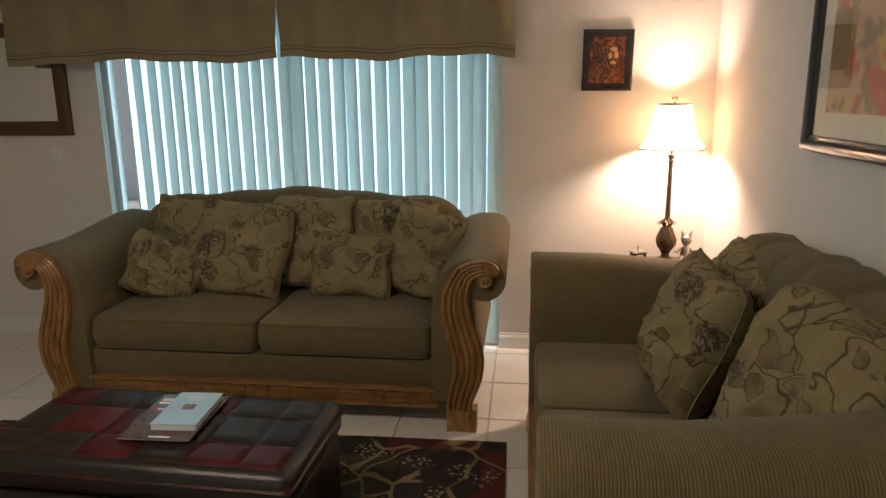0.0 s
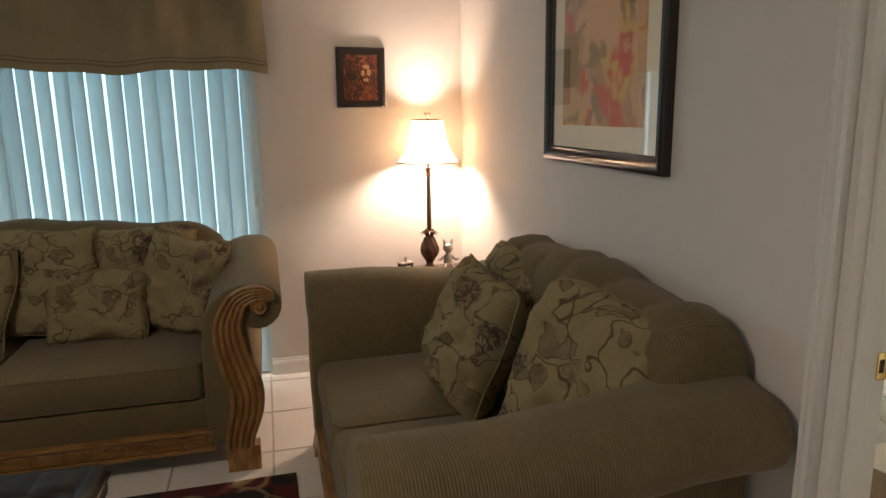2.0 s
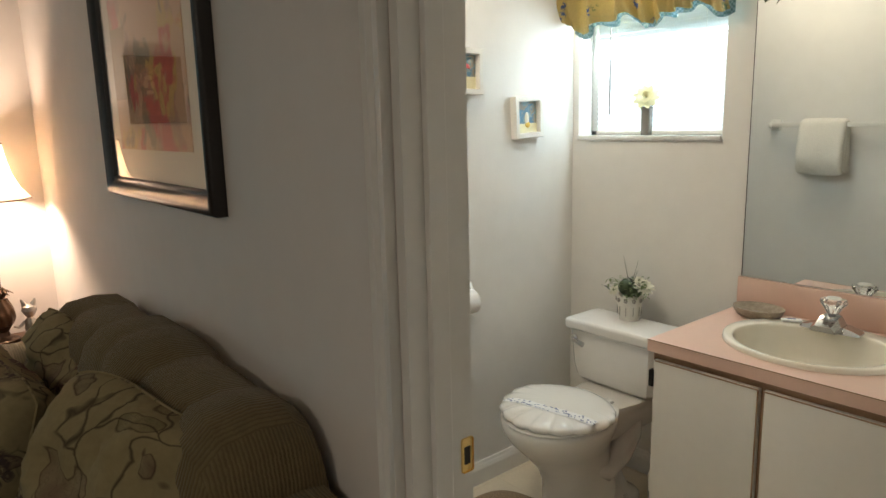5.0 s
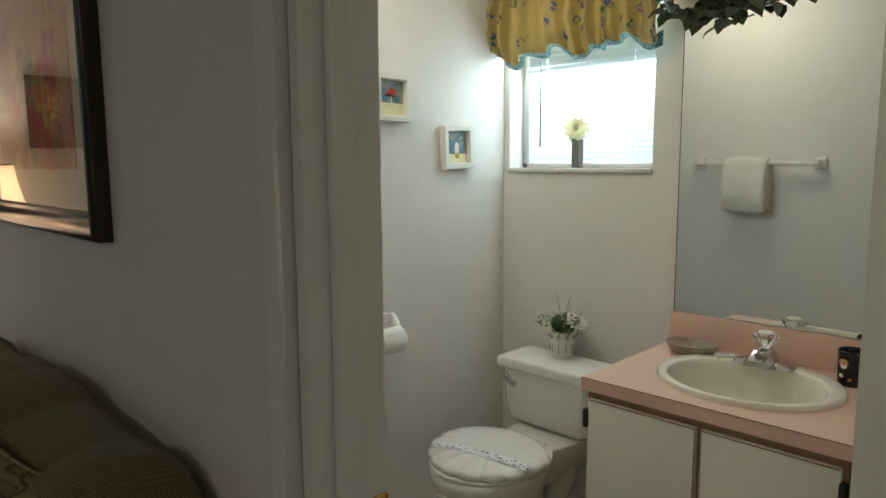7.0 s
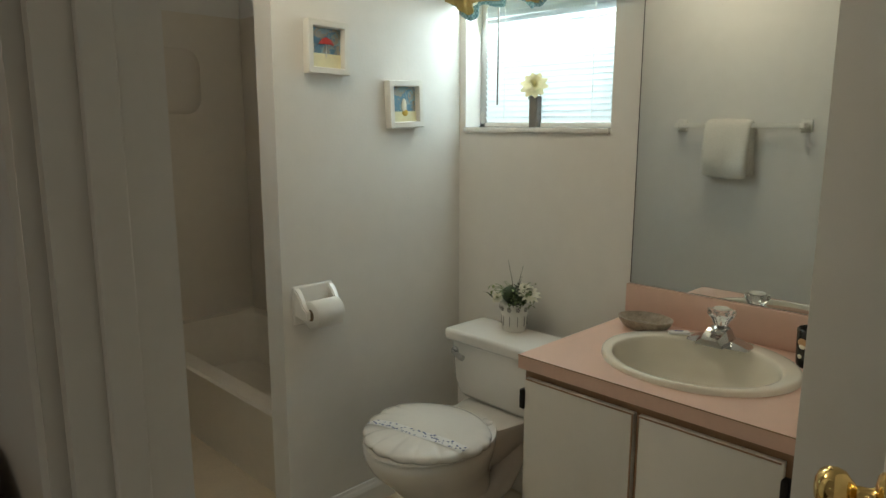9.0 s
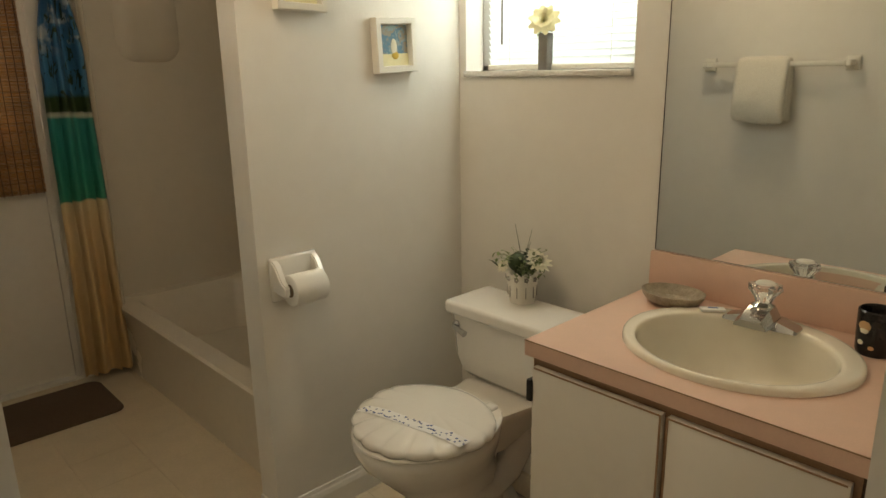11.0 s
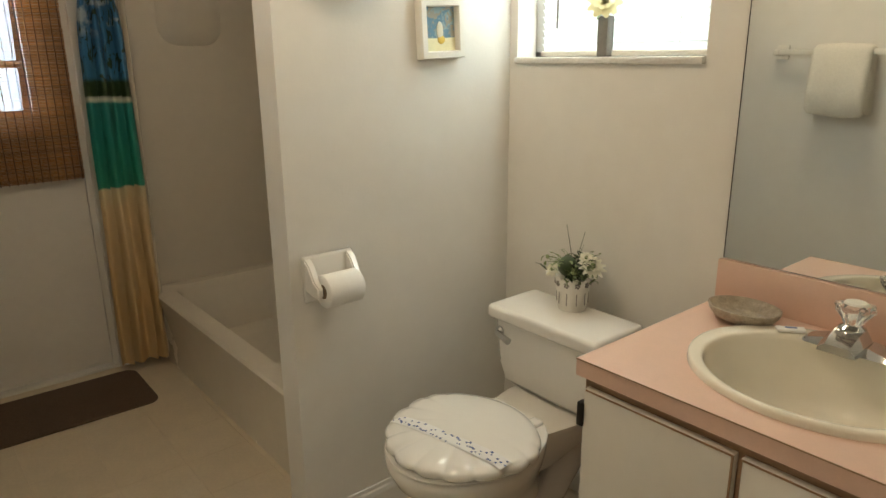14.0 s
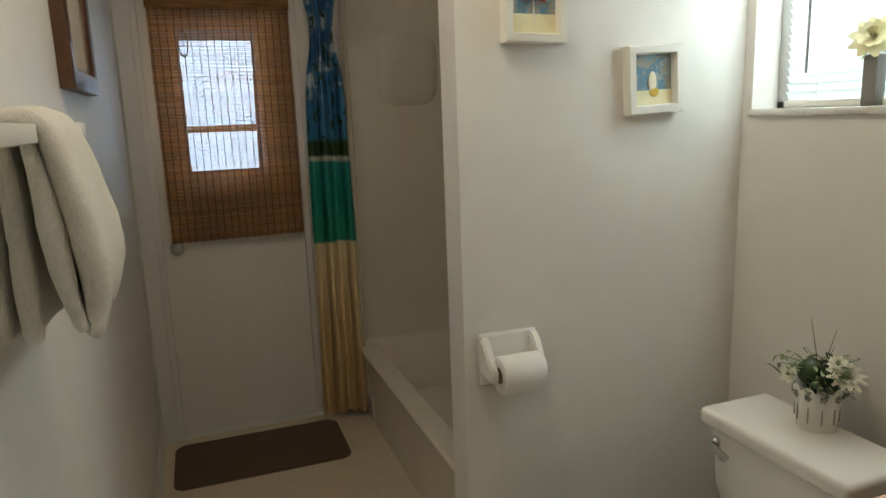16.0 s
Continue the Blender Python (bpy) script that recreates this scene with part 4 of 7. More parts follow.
def sofa(name, label, span, D, root, group="", ext=0.09, rise=0.0, inset=0.0, hump=None):
    """Scroll-arm sofa; origin on the floor below its front centre, front at y = 0, back at y = D."""
    s = thing(name, label, "sofa", root, group)
    e = span / 2
    inn = e - 0.24
    for sg in (1, -1):
        bm = arm_mesh(D - 0.02, sg, -0.04 if hump and sg < 0 else 0.055, (0.03 if sg > 0 else -0.018) if hump else 0.0)
        bmesh.ops.transform(bm, matrix=pose(sg * e, 0.0, 0), verts=bm.verts[:])
        part("arm", bm, FABRIC, s, uv=True, along=True)
    for sg in (1, -1):
        holder = new("arm_front")
        holder.parent = s
        holder.matrix_basis = pose(sg * e, 0, 0)
        carved_post(holder, sg, -0.002 + inset)
    part("seat_base", newbox((-inn - 0.02, 0.03, 0.17), (inn + 0.02, D - 0.1, 0.315), 0.02, 3), FABRIC, s, uv=True)
    rail = part("rail", newbox((-inn - 0.03, 0.008, 0.085), (inn + 0.03, 0.05, 0.185), 0.006), OAKR, s, "carved honey-oak front rail")
    for z in (0.098, 0.176):
        part("rail_moulding", newbox((-inn - 0.02, -0.004, z - 0.008), (inn + 0.02, 0.012, z + 0.008), 0.004), OAKR, rail)
    n = int(2 * inn / 0.105)
    for k in range(n):
        x = -inn + (k + 0.5) * 2 * inn / n
        lf = bmesh.new()
        loft(lf, [[(x - 0.046, 0.008, 0.108), (x + 0.046, 0.008, 0.108), (x + 0.046, 0.008, 0.166), (x - 0.046, 0.008, 0.166)], [(x - 0.040, 0.001, 0.114), (x + 0.046, 0.004, 0.114), (x + 0.046, 0.004, 0.160), (x - 0.040, 0.001, 0.160)]])
        part("rail_carving", lf, OAKR, rail)
    for sg in (1, -1):
        part("leg", newbox((sg * (e - 0.14) - 0.03, D - 0.12, 0), (sg * (e - 0.14) + 0.03, D - 0.06, 0.13), 0.005), OAKR, s)
    # seat cushions
    w = inn - 0.004
    for sg in (-1, 1):
        bm = cushion_mesh(w, 0.66, 0.165)
        bmesh.ops.transform(bm, matrix=pose(sg * (w / 2 + 0.003), 0.348, 0.312), verts=bm.verts[:])
        c = part("seat_cushion", bm, FABRIC, s, uv=True)
        for z in (0.325, 0.462):
            pb = bmesh.new()
            q = []
            for cx, cy, a0 in ((1, 1, 0), (-1, 1, 90), (-1, -1, 180), (1, -1, 270)):
                for k in range(5):
                    a = radians(a0 + 22.5 * k)
                    q.append((sg * (w / 2 + 0.003) + cx * (w / 2 - 0.055) + 0.047 * math.cos(a), 0.348 + cy * (0.33 - 0.055) + 0.047 * math.sin(a), z))
            q.append(q[0])
            part("piping", tube(pb, q, 0.0045, 6, False), FABRIC, c)
    # serpentine back
    bm = bmesh.new()
    rings = []
    nb = 120 if hump else 60
    for i in range(nb + 1):
        u = -1 + 2 * i / nb
        x = u * (inn + ext)
        top = 0.835 + rise + 0.150 * (1 - abs(u) ** 9) + 0.020 * math.cos(u * math.pi * 1.6) + 0.006 * math.cos(u * math.pi * 5)
        if hump:
            v = (x - hump[0]) / hump[1]
            chan = abs(math.sin(math.pi * (x + 0.04) / 0.21)) ** 0.7
            top = 0.795 + 0.215 * (1 - min(1, abs(v)) ** 11) + 0.017 * math.cos(2 * math.pi * min(1, abs(v))) + 0.013 * chan
        pr = [(D - 0.30, 0.30), (D - 0.275, 0.60), (D - 0.235, top - 0.10), (D - 0.215, top - 0.045), (D - 0.175, top - 0.010), (D - 0.115, top), (D - 0.055, top - 0.008), (D - 0.018, top - 0.04), (D - 0.006, top - 0.10), (D - 0.012, top - 0.16), (D - 0.015, 0.5), (D - 0.02, 0.13), (D - 0.25, 0.13)]
        k = 1 if 0 < i < nb else 0.9
        pr = [(y - 0.014 * (chan if hump else 0.0) if 0.5 < z and y < D - 0.15 else y, z) for y, z in pr]
        rings.append([(x, (D - 0.15) + (y - D + 0.15) * k, z if z < 0.6 else 0.6 + (z - 0.6) * k) for y, z in pr])
    loft(bm, rings)
    part("backrest", bm, FABRIC, s, uv=True)
    return s


SOFA_LB = "olive-brown ribbed sofa with rolled arms and carved oak scroll fronts"
LOVE_LB = "olive-brown ribbed loveseat with rolled arms, set against the wall"
sofa("sofa", SOFA_LB, 2.148, 0.93, pose(-2.257, -1.035, 0), "sofa set")
sofa("loveseat", LOVE_LB, 1.74, 0.970, pose(-0.980, -1.75, 0, 0, 0, -90), "sofa set", 0.175, 0.025, 0.034, (0.175, 0.675))


def pillow_mesh(w, h, t, seed, n=28):
    r = random.Random(seed)
    ph = [r.uniform(0, 6.28) for _ in range(6)]
    bm = bmesh.new()

    def pt(u, v, s):
        a, b = 2 * u - 1, 2 * v - 1
        pin = 0.035
        x = a * w / 2 * (1 - pin * (1 - b * b) * abs(a) ** 2)
        z = b * h / 2 * (1 - pin * (1 - a * a) * abs(b) ** 2)
        th = t / 2 * ((1 - a ** 4) * (1 - b ** 4)) ** 0.55
        th += 0.010 * math.sin(5 * a + ph[0] + 2 * b) * (1 - a * a) * (1 - b * b) + 0.005 * math.sin(11 * b + ph[1] + 4 * a) * (1 - a ** 4)
        th += 0.004 * math.sin(17 * a - 9 * b + ph[2]) * (1 - a ** 6) * (1 - b ** 6)
        ed = (1 - a ** 8) * (1 - b ** 8)
        th += ed * 0.020 * (noise.noise(Vector((a * 2.4 + ph[3], b * 2.4 + ph[4], s * 1.5))) + 0.35 * noise.noise(Vector((a * 6 + ph[5], b * 6, s * 3 + ph[0]))))
        # creases and puckers of soft stuffing
        c1 = noise.noise(Vector((a * 2.1 + b * 1.3 + ph[1], b * 2.6 - a * 0.8 + ph[2], s * 2 + ph[0])))
        c2 = noise.noise(Vector((a * 4.6 - b * 2.2 + ph[4], b * 4.2 + a * 1.7, s * 2 + ph[3])))
        th += ed * (0.036 * (0.22 - abs(c1)) + 0.022 * (0.2 - abs(c2)))
        pk = max(abs(a), abs(b)) ** 6 * (1 - min(abs(a), abs(b)) ** 6)
        th += 0.006 * pk * (1 - max(abs(a), abs(b)) ** 14) * math.sin((a if abs(b) > abs(a) else b) * 26 + ph[5])
        x += 0.010 * math.sin(b * 4 + ph[2]) * a * a
        z += 0.012 * math.sin(a * 3.3 + ph[1]) * b * b
        soft = 1 - 0.05 * (a * b) ** 6
        return (x * soft, s * max(th, 0.0), z * soft)
    A = [[bm.verts.new(pt(i / n, j / n, -1)) for i in range(n + 1)] for j in range(n + 1)]
    B = [[A[j][i] if i in (0, n) or j in (0, n) else bm.verts.new(pt(i / n, j / n, 1)) for i in range(n + 1)] for j in range(n + 1)]
    for j in range(n):
        for i in range(n):
            bm.faces.new((A[j][i], A[j][i + 1], A[j + 1][i + 1], A[j + 1][i]))
            bm.faces.new((B[j][i], B[j + 1][i], B[j + 1][i + 1], B[j][i + 1]))
    return bm


def pillow(label, w, h, t, m, seed):
    p = thing("throw_pillow", label, "pillow", m, "floral throw pillows")
    part("cover", pillow_mesh(w, h, t, seed), PILLOW, p, sharp=1.5)
    q = [v.co.copy() for v in p.children[0].data.vertices]
    n = 28
    rim = [q[i] for i in range(n + 1)] + [q[j * (n + 1) + n] for j in range(1, n + 1)] + [q[n * (n + 1) + i] for i in range(n - 1, -1, -1)] + [q[j * (n + 1)] for j in range(n - 1, -1, -1)]
    part("welt", tube(bmesh.new(), rim, 0.0032, 6, False), PILLOW, p)


PB = "large tan floral print pillow leaning on the sofa back"
PS = "small tan floral print pillow on the sofa seat"
SEAT = 0.478
# on the sofa: origin at the pillow's middle
pillow(PB, 0.50, 0.50, 0.15, pose(-2.80, -0.435, 0.725, -17, 4, 2), 1)
pillow(PB, 0.52, 0.51, 0.16, pose(-2.49, -0.565, 0.725, -20, 8, -3), 2)
pillow(PB, 0.47, 0.50, 0.14, pose(-2.13, -0.445, 0.740, -16, -2, 0), 3)
pillow(PB, 0.46, 0.48, 0.14, pose(-1.69, -0.435, 0.735, -16, 2, 0), 4)
pillow(PB, 0.40, 0.46, 0.15, pose(-1.535, -0.535, 0.712, -17, 10, -22), 5)
pillow(PS, 0.38, 0.33, 0.13, pose(-2.885, -0.655, 0.645, -24, 14, 8), 6)
pillow(PS, 0.43, 0.33, 0.13, pose(-1.895, -0.575, 0.645, -22, 3, -4), 7)
PL = "tan floral print pillow propped on the loveseat"
pillow(PL, 0.42, 0.48, 0.22, pose(-0.46, -1.700, 0.722, -17, 10, -84), 8)
pillow(PL, 0.48, 0.44, 0.18, pose(-0.26, -1.575, 0.745, -14, 14, -80), 9)
pillow(PL, 0.50, 0.51, 0.18, pose(-0.325, -2.275, 0.765, -22, 3, -72), 10)

# ---- rug, ottoman and reading matter ----
rug = tagged(part("area_rug", newbox((-1.2, -0.78, 0), (1.2, 0.78, 0.012), 0.004), RUG), "dark floral area rug in brown, red and olive", "rug")
rug.matrix_basis = pose(-2.266, -1.96, 0, 0, 0, 0.6)
ot = thing("ottoman", "patchwork leather storage ottoman in dark red and brown", "ottoman", pose(-2.205, -1.930, 0.012, 0, 0, -2.0))
OW, OD, OH = 1.08, 0.535, 0.432
part("body", newbox((-OW / 2 + 0.015, -OD / 2 + 0.015, 0.03), (OW / 2 - 0.015, OD / 2 - 0.015, 0.30), 0.015, 3), LEATH, ot)
part("lid", newbox((-OW / 2, -OD / 2, 0.302), (OW / 2, OD / 2, OH - 0.012), 0.035, 4), LEATH, ot)
for sx in (-1, 1):
    for sy in (-1, 1):
        part("leg", newbox((sx * 0.44 - 0.02, sy * 0.22 - 0.02, 0), (sx * 0.44 + 0.02, sy * 0.22 + 0.02, 0.035), 0.004), BLACKW, ot)


def patch(w, d, drop):
    """A puffed leather patch; drop bends the outer edges over the lid's rim."""
    dl, dr, df, dbk = drop

    def f(u, v):
        x, y = (u - 0.5) * w, (v - 0.5) * d
        z, dip = 0.006 * (1 - (2 * u - 1) ** 10) * (1 - (2 * v - 1) ** 10), 0.0
        for on, t in ((dl, 1 - u), (dr, u), (df, 1 - v), (dbk, v)):
            if on:
                dip = max(dip, smoothstep(0.62, 1.0, t) ** 1.5)
        return (x, y, z - 0.05 * dip)
    return grid(bmesh.new(), 10, 10, f, 0.004)


NX, NY = 6, 3
pw_, pd_ = (OW + 0.012) / NX, (OD + 0.012) / NY
for i in range(NX):
    for j in range(NY):
        p = part("leather_patch", patch(pw_ - 0.0006, pd_ - 0.0006, (i == 0, i == NX - 1, j == 0, j == NY - 1)), PATCH, ot)
        p.matrix_basis = pose(-OW / 2 - 0.006 + (i + 0.5) * pw_, -OD / 2 - 0.006 + (j + 0.5) * pd_, OH - 0.010)
TOPZ = 0.012 + OH + 0.005
mg = thing("magazine", "thin dark magazine with red lettering on the ottoman", "magazine", pose(-2.172, -1.912, TOPZ, 0, 0, 1.5))
part("pages", newbox((-0.118, -0.158, 0.0), (0.118, 0.158, 0.005), 0.001), PAGES, mg)
part("cover", newbox((-0.120, -0.160, 0.005), (0.120, 0.160, 0.0062)), MAGD, mg)
for x0, y0, x1, y1, mt in ((-0.108, 0.040, -0.092, 0.062, RED), (-0.106, 0.085, -0.060, 0.100, PAGES), (-0.104, 0.108, -0.050, 0.128, PAGES), (-0.088, 0.040, -0.062, 0.048, PAGES), (-0.020, -0.148, 0.050, -0.140, PAGES)):
    part("print_bar", newbox((x0, y0, 0.0062), (x1, y1, 0.0067)), mt, mg)
bk = thing("booklet", "thick pale blue booklet lying on a magazine", "book", pose(-2.136, -1.892, TOPZ + 0.007, 0, 0, 3.5))
part("pages", newbox((-0.074, -0.118, 0.001), (0.074, 0.118, 0.019), 0.001), PAGES, bk)
part("cover", newbox((-0.076, -0.120, 0.019), (0.076, 0.120, 0.0205)), PAPERB, bk)
part("back_cover", newbox((-0.076, -0.120, 0.0), (0.076, 0.120, 0.001)), PAPERB, bk)
part("picture", newbox((-0.022, -0.012, 0.0205), (0.020, 0.026, 0.0209)), MAGD, bk)
part("print_bar", newbox((-0.016, 0.002, 0.0209), (0.010, 0.012, 0.0212)), RED, bk)
part("print_bar", newbox((-0.030, 0.075, 0.0205), (0.030, 0.083, 0.0208)), PAGES, bk)
part("print_bar", newbox((-0.024, 0.058, 0.0205), (0.024, 0.063, 0.0208)), PAGES, bk)


# ---- end table with lamp and ornaments ----
et = thing("end_table", "small dark wooden end table in the corner", "table", pose(-0.31, -0.32, 0))
TZ = 0.60
part("tabletop", newbox((-0.27, -0.27, TZ - 0.03), (0.27, 0.27, TZ), 0.008, 3), WALNUT, et)
part("apron", newbox((-0.23, -0.23, TZ - 0.11), (0.23, 0.23, TZ - 0.03), 0.004), WALNUT, et)
for sx in (-1, 1):
    for sy in (-1, 1):
        bm = lathe(bmesh.new(), [(0.013, 0), (0.018, 0.05), (0.024, 0.3), (0.024, TZ - 0.11)], 12, (sx * 0.2, sy * 0.2, 0))
        part("leg", bm, WALNUT, et)
tl = thing("table_lamp", "lit buffet lamp with a bronze pineapple base and cream bell shade", "lamp", pose(-0.245, -0.18, TZ))
bm = lathe(bmesh.new(), [(0.0, 0), (0.062, 0), (0.062, 0.012), (0.05, 0.020), (0.026, 0.028), (0.020, 0.045), (0.034, 0.070)], 24)
part("base", bm, BRONZE, tl)
bm = bmesh.new()
ring = []
for k in range(14):
    z = 0.066 + 0.125 * k / 13
    rr = 0.028 + 0.024 * math.sin(math.pi * min(1, (k / 13) ** 0.8 * 1.02))
    ring.append([((rr + 0.0025 * math.cos(a * 9 + k * 0.55)) * math.cos(a), (rr + 0.0025 * math.cos(a * 9 + k * 0.55)) * math.sin(a), z) for a in [2 * math.pi * q / 54 for q in range(54)]])
loft(bm, ring)
part("urn", bm, BRONZE, tl, "twisted bronze urn")
for lvl, (n, z, ln) in enumerate(((7, 0.195, 0.055), (7, 0.205, 0.04))):
    for k in range(n):
        a = 2 * math.pi * (k + 0.5 * lvl) / n
        bm = tube(bmesh.new(), [(0.014 * math.cos(a), 0.014 * math.sin(a), z), (ln * 0.6 * math.cos(a), ln * 0.6 * math.sin(a), z + 0.028), (ln * math.cos(a), ln * math.sin(a), z + 0.012)], [0.008, 0.007, 0.001], 6)
        part("leaf", bm, BRONZE, tl)
bm = bmesh.new()
ring = []
for z, rr in ((0.19, 0.014), (0.22, 0.0125), (0.25, 0.0135), (0.40, 0.0125), (0.53, 0.0115), (0.545, 0.017), (0.555, 0.012), (0.575, 0.020), (0.582, 0.020), (0.584, 0.008), (0.63, 0.007)):
    ring.append([((rr * (1 + 0.06 * math.cos(8 * a))) * math.cos(a), (rr * (1 + 0.06 * math.cos(8 * a))) * math.sin(a), z) for a in [2 * math.pi * q / 32 for q in range(32)]])
loft(bm, ring)
part("pole", bm, BRONZE, tl)
bm = bmesh.new()
rings = []
for z, rr in ((0.612, 0.166), (0.622, 0.158), (0.66, 0.130), (0.71, 0.109), (0.77, 0.096), (0.835, 0.086), (0.842, 0.085)):
    rings.append([((rr * (1 + 0.035 * math.cos(8 * a) * (0.85 - z) / 0.23)) * math.cos(a), (rr * (1 + 0.035 * math.cos(8 * a) * (0.85 - z) / 0.23)) * math.sin(a), z) for a in [2 * math.pi * q / 64 for q in range(64)]])
loft(bm, rings, True, False)
bmesh.ops.solidify(bm, geom=bm.faces[:], thickness=0.0015)
sh = part("shade", bm, SHADE, tl, "cream cloth bell shade")
for rr, z in ((0.1665, 0.613), (0.0865, 0.842)):
    q = [(rr * (1 + (0.035 * math.cos(8 * a) if z < 0.7 else 0)) * math.cos(a), rr * (1 + (0.035 * math.cos(8 * a) if z < 0.7 else 0)) * math.sin(a), z) for a in [2 * math.pi * k / 64 for k in range(65)]]
    part("trim", tube(bmesh.new(), q, 0.004, 6, False), BRONZE, sh)
bm = lathe(bmesh.new(), [(0, 0.842), (0.004, 0.842), (0.004, 0.860), (0.014, 0.866), (0.016, 0.874), (0.006, 0.880), (0.0, 0.884)], 12, cap=False)
for a in (0.4, 2.5, 4.4):
    tube(bm, [(0, 0, 0.872), (0.022 * math.cos(a), 0.022 * math.sin(a), 0.880)], [0.006, 0.002], 6)
part("finial", bm, BRONZE, tl)
bm = bmesh.new()
for a in (0, 2.094, 4.189):
    tube(bm, [(0, 0, 0.842), (0.085 * math.cos(a), 0.085 * math.sin(a), 0.842)], 0.0018, 6)
tube(bm, [(0, 0, 0.63), (0.035, 0, 0.68), (0.035, 0, 0.78), (0, 0, 0.842)], 0.0018, 6)
part("harp", bm, BRONZE, tl)
fr = thing("trinket_box", "small black and silver lidded trinket box", "box", pose(-0.395, -0.22, TZ, 0, 0, 25))
part("body", newbox((-0.036, -0.026, 0), (0.036, 0.026, 0.058), 0.003), BLACKM, fr)
part("lid", newbox((-0.040, -0.030, 0.058), (0.040, 0.030, 0.066), 0.002), PEWTER, fr)
part("plate", newbox((-0.026, -0.0285, 0.01), (0.016, -0.026, 0.05), 0.002), PEWTER, fr)
part("knob", lathe(bmesh.new(), [(0, 0.066), (0.006, 0.066), (0.004, 0.076), (0.009, 0.085), (0.006, 0.094), (0, 0.097)], 12, cap=False), PEWTER, fr)
bm = lathe(bmesh.new(), [(0, 0), (0.035, 0), (0.037, 0.010), (0.020, 0.018), (0.026, 0.05), (0.022, 0.085), (0.012, 0.098), (0.022, 0.112), (0.030, 0.128), (0.026, 0.146), (0.012, 0.156), (0, 0.158)], 16, cap=False)
for s in (-1, 1):
    bmesh.ops.create_cone(bm, cap_ends=True, segments=10, radius1=0.014, radius2=0.003, depth=0.035, matrix=pose(s * 0.020, 0, 0.163, 0, s * 22))
    tube(bm, [(s * 0.02, 0, 0.08), (s * 0.045, -0.01, 0.060), (s * 0.060, -0.02, 0.068)], [0.008, 0.006, 0.004], 8)
    tube(bm, [(s * 0.01, -0.012, 0.04), (s * 0.028, -0.03, 0.015), (s * 0.03, -0.045, 0.006)], [0.011, 0.009, 0.006], 8)
fig = tagged(part("figurine", bm, PEWTER), "small pewter figurine beside the lamp", "figurine")
fig.matrix_basis = pose(-0.145, -0.21, TZ, 0, 0, -10)


# ---- pictures and mirror on the living room walls ----
def frame_mesh(w, h, fw, depth, prof):
    """A mitred frame in the x-z plane facing -y, origin at its centre."""
    bm = bmesh.new()
    rings = []
    for sx, sz in ((-1, -1), (1, -1), (1, 1), (-1, 1)):
        rings.append([(sx * (w / 2 - u * fw), -t * depth, sz * (h / 2 - u * fw)) for u, t in prof])
    rings.append(rings[0])
    loft(bm, rings, True, False)
    bmesh.ops.remove_doubles(bm, verts=bm.verts[:], dist=1e-6)
    return bm


PROF = [(0, 0), (0, 0.7), (0.12, 0.95), (0.3, 1.0), (0.55, 0.8), (0.75, 0.55), (0.9, 0.6), (1.0, 0.45), (1.0, 0)]
PROF2 = [(0, 0), (0, 0.9), (0.1, 1.0), (0.85, 1.0), (0.95, 0.9), (1.0, 0.3), (1.0, 0)]
pw, ph = 0.845, 1.06
pc = thing("tulip_picture", "large framed tulip print with a cream mat in a black frame", "picture", pose(-0.001, -1.718, 1.298 + ph / 2, 0, 0, -90))
part("frame", frame_mesh(pw, ph, 0.055, 0.036, PROF), BLACKW, pc, "glossy black wooden frame", sharp=0.9)
part("mat_board", newbox((-pw / 2 + 0.045, -0.010, -ph / 2 + 0.045), (pw / 2 - 0.045, -0.003, ph / 2 - 0.045)), ART_MAT, pc)
part("print", newbox((-0.285, -0.0125, -ph / 2 + 0.135), (0.285, -0.0105, ph / 2 - 0.135)), TULIP, pc, "tulip print in red, yellow and brown")
part("print_patch", newbox((-0.285, -0.0132, -ph / 2 + 0.27), (-0.16, -0.0124, -ph / 2 + 0.46)), mat("ochre_patch", (0.33, 0.19, 0.06), 0.6, var=0.15, scale=20), pc)
g = part("glass", newbox((-pw / 2 + 0.05, -0.017, -ph / 2 + 0.05), (pw / 2 - 0.05, -0.0155, ph / 2 - 0.05)), GLASS, pc)
g.visible_shadow = False
tp = thing("small_picture", "small amber print in a black frame hung above the lamp", "picture", pose(-0.577, -0.001, 1.675, 0, 0.6, 0))
part("frame", frame_mesh(0.268, 0.322, 0.040, 0.022, PROF), BLACKW, tp, "black wooden frame", sharp=0.9)
part("print", newbox((-0.100, -0.008, -0.127), (0.100, -0.003, 0.127)), TIGER_BG, tp, "dark amber and black print")
r7 = random.Random(7)
for k in range(7):
    x = -0.09 + 0.024 * k
    bm = tube(bmesh.new(), [(x, -0.0085, 0.10 - 0.012 * k), (x + 0.02, -0.0085, 0.02 - 0.01 * k), (x + 0.055, -0.0085, -0.05 - 0.006 * k)], [0.0015, 0.0042, 0.001], 6)
    bmesh.ops.scale(bm, vec=(1, 0.2, 1), space=pose(0, 0.0085, 0), verts=bm.verts[:])
    part("painted_stripe", bm, BLACKW, tp)
for x, z, a, b in ((0.030, 0.058, 0.020, 0.012), (0.044, 0.028, 0.012, 0.020), (0.012, 0.024, 0.010, 0.018), (0.030, -0.012, 0.018, 0.010)):
    bm = bmesh.new()
    bmesh.ops.create_uvsphere(bm, u_segments=14, v_segments=8, radius=1, matrix=Matrix.LocRotScale((x, -0.0085, z), None, (a, 0.0012, b)))
    part("painted_spot", bm, TANP, tp)
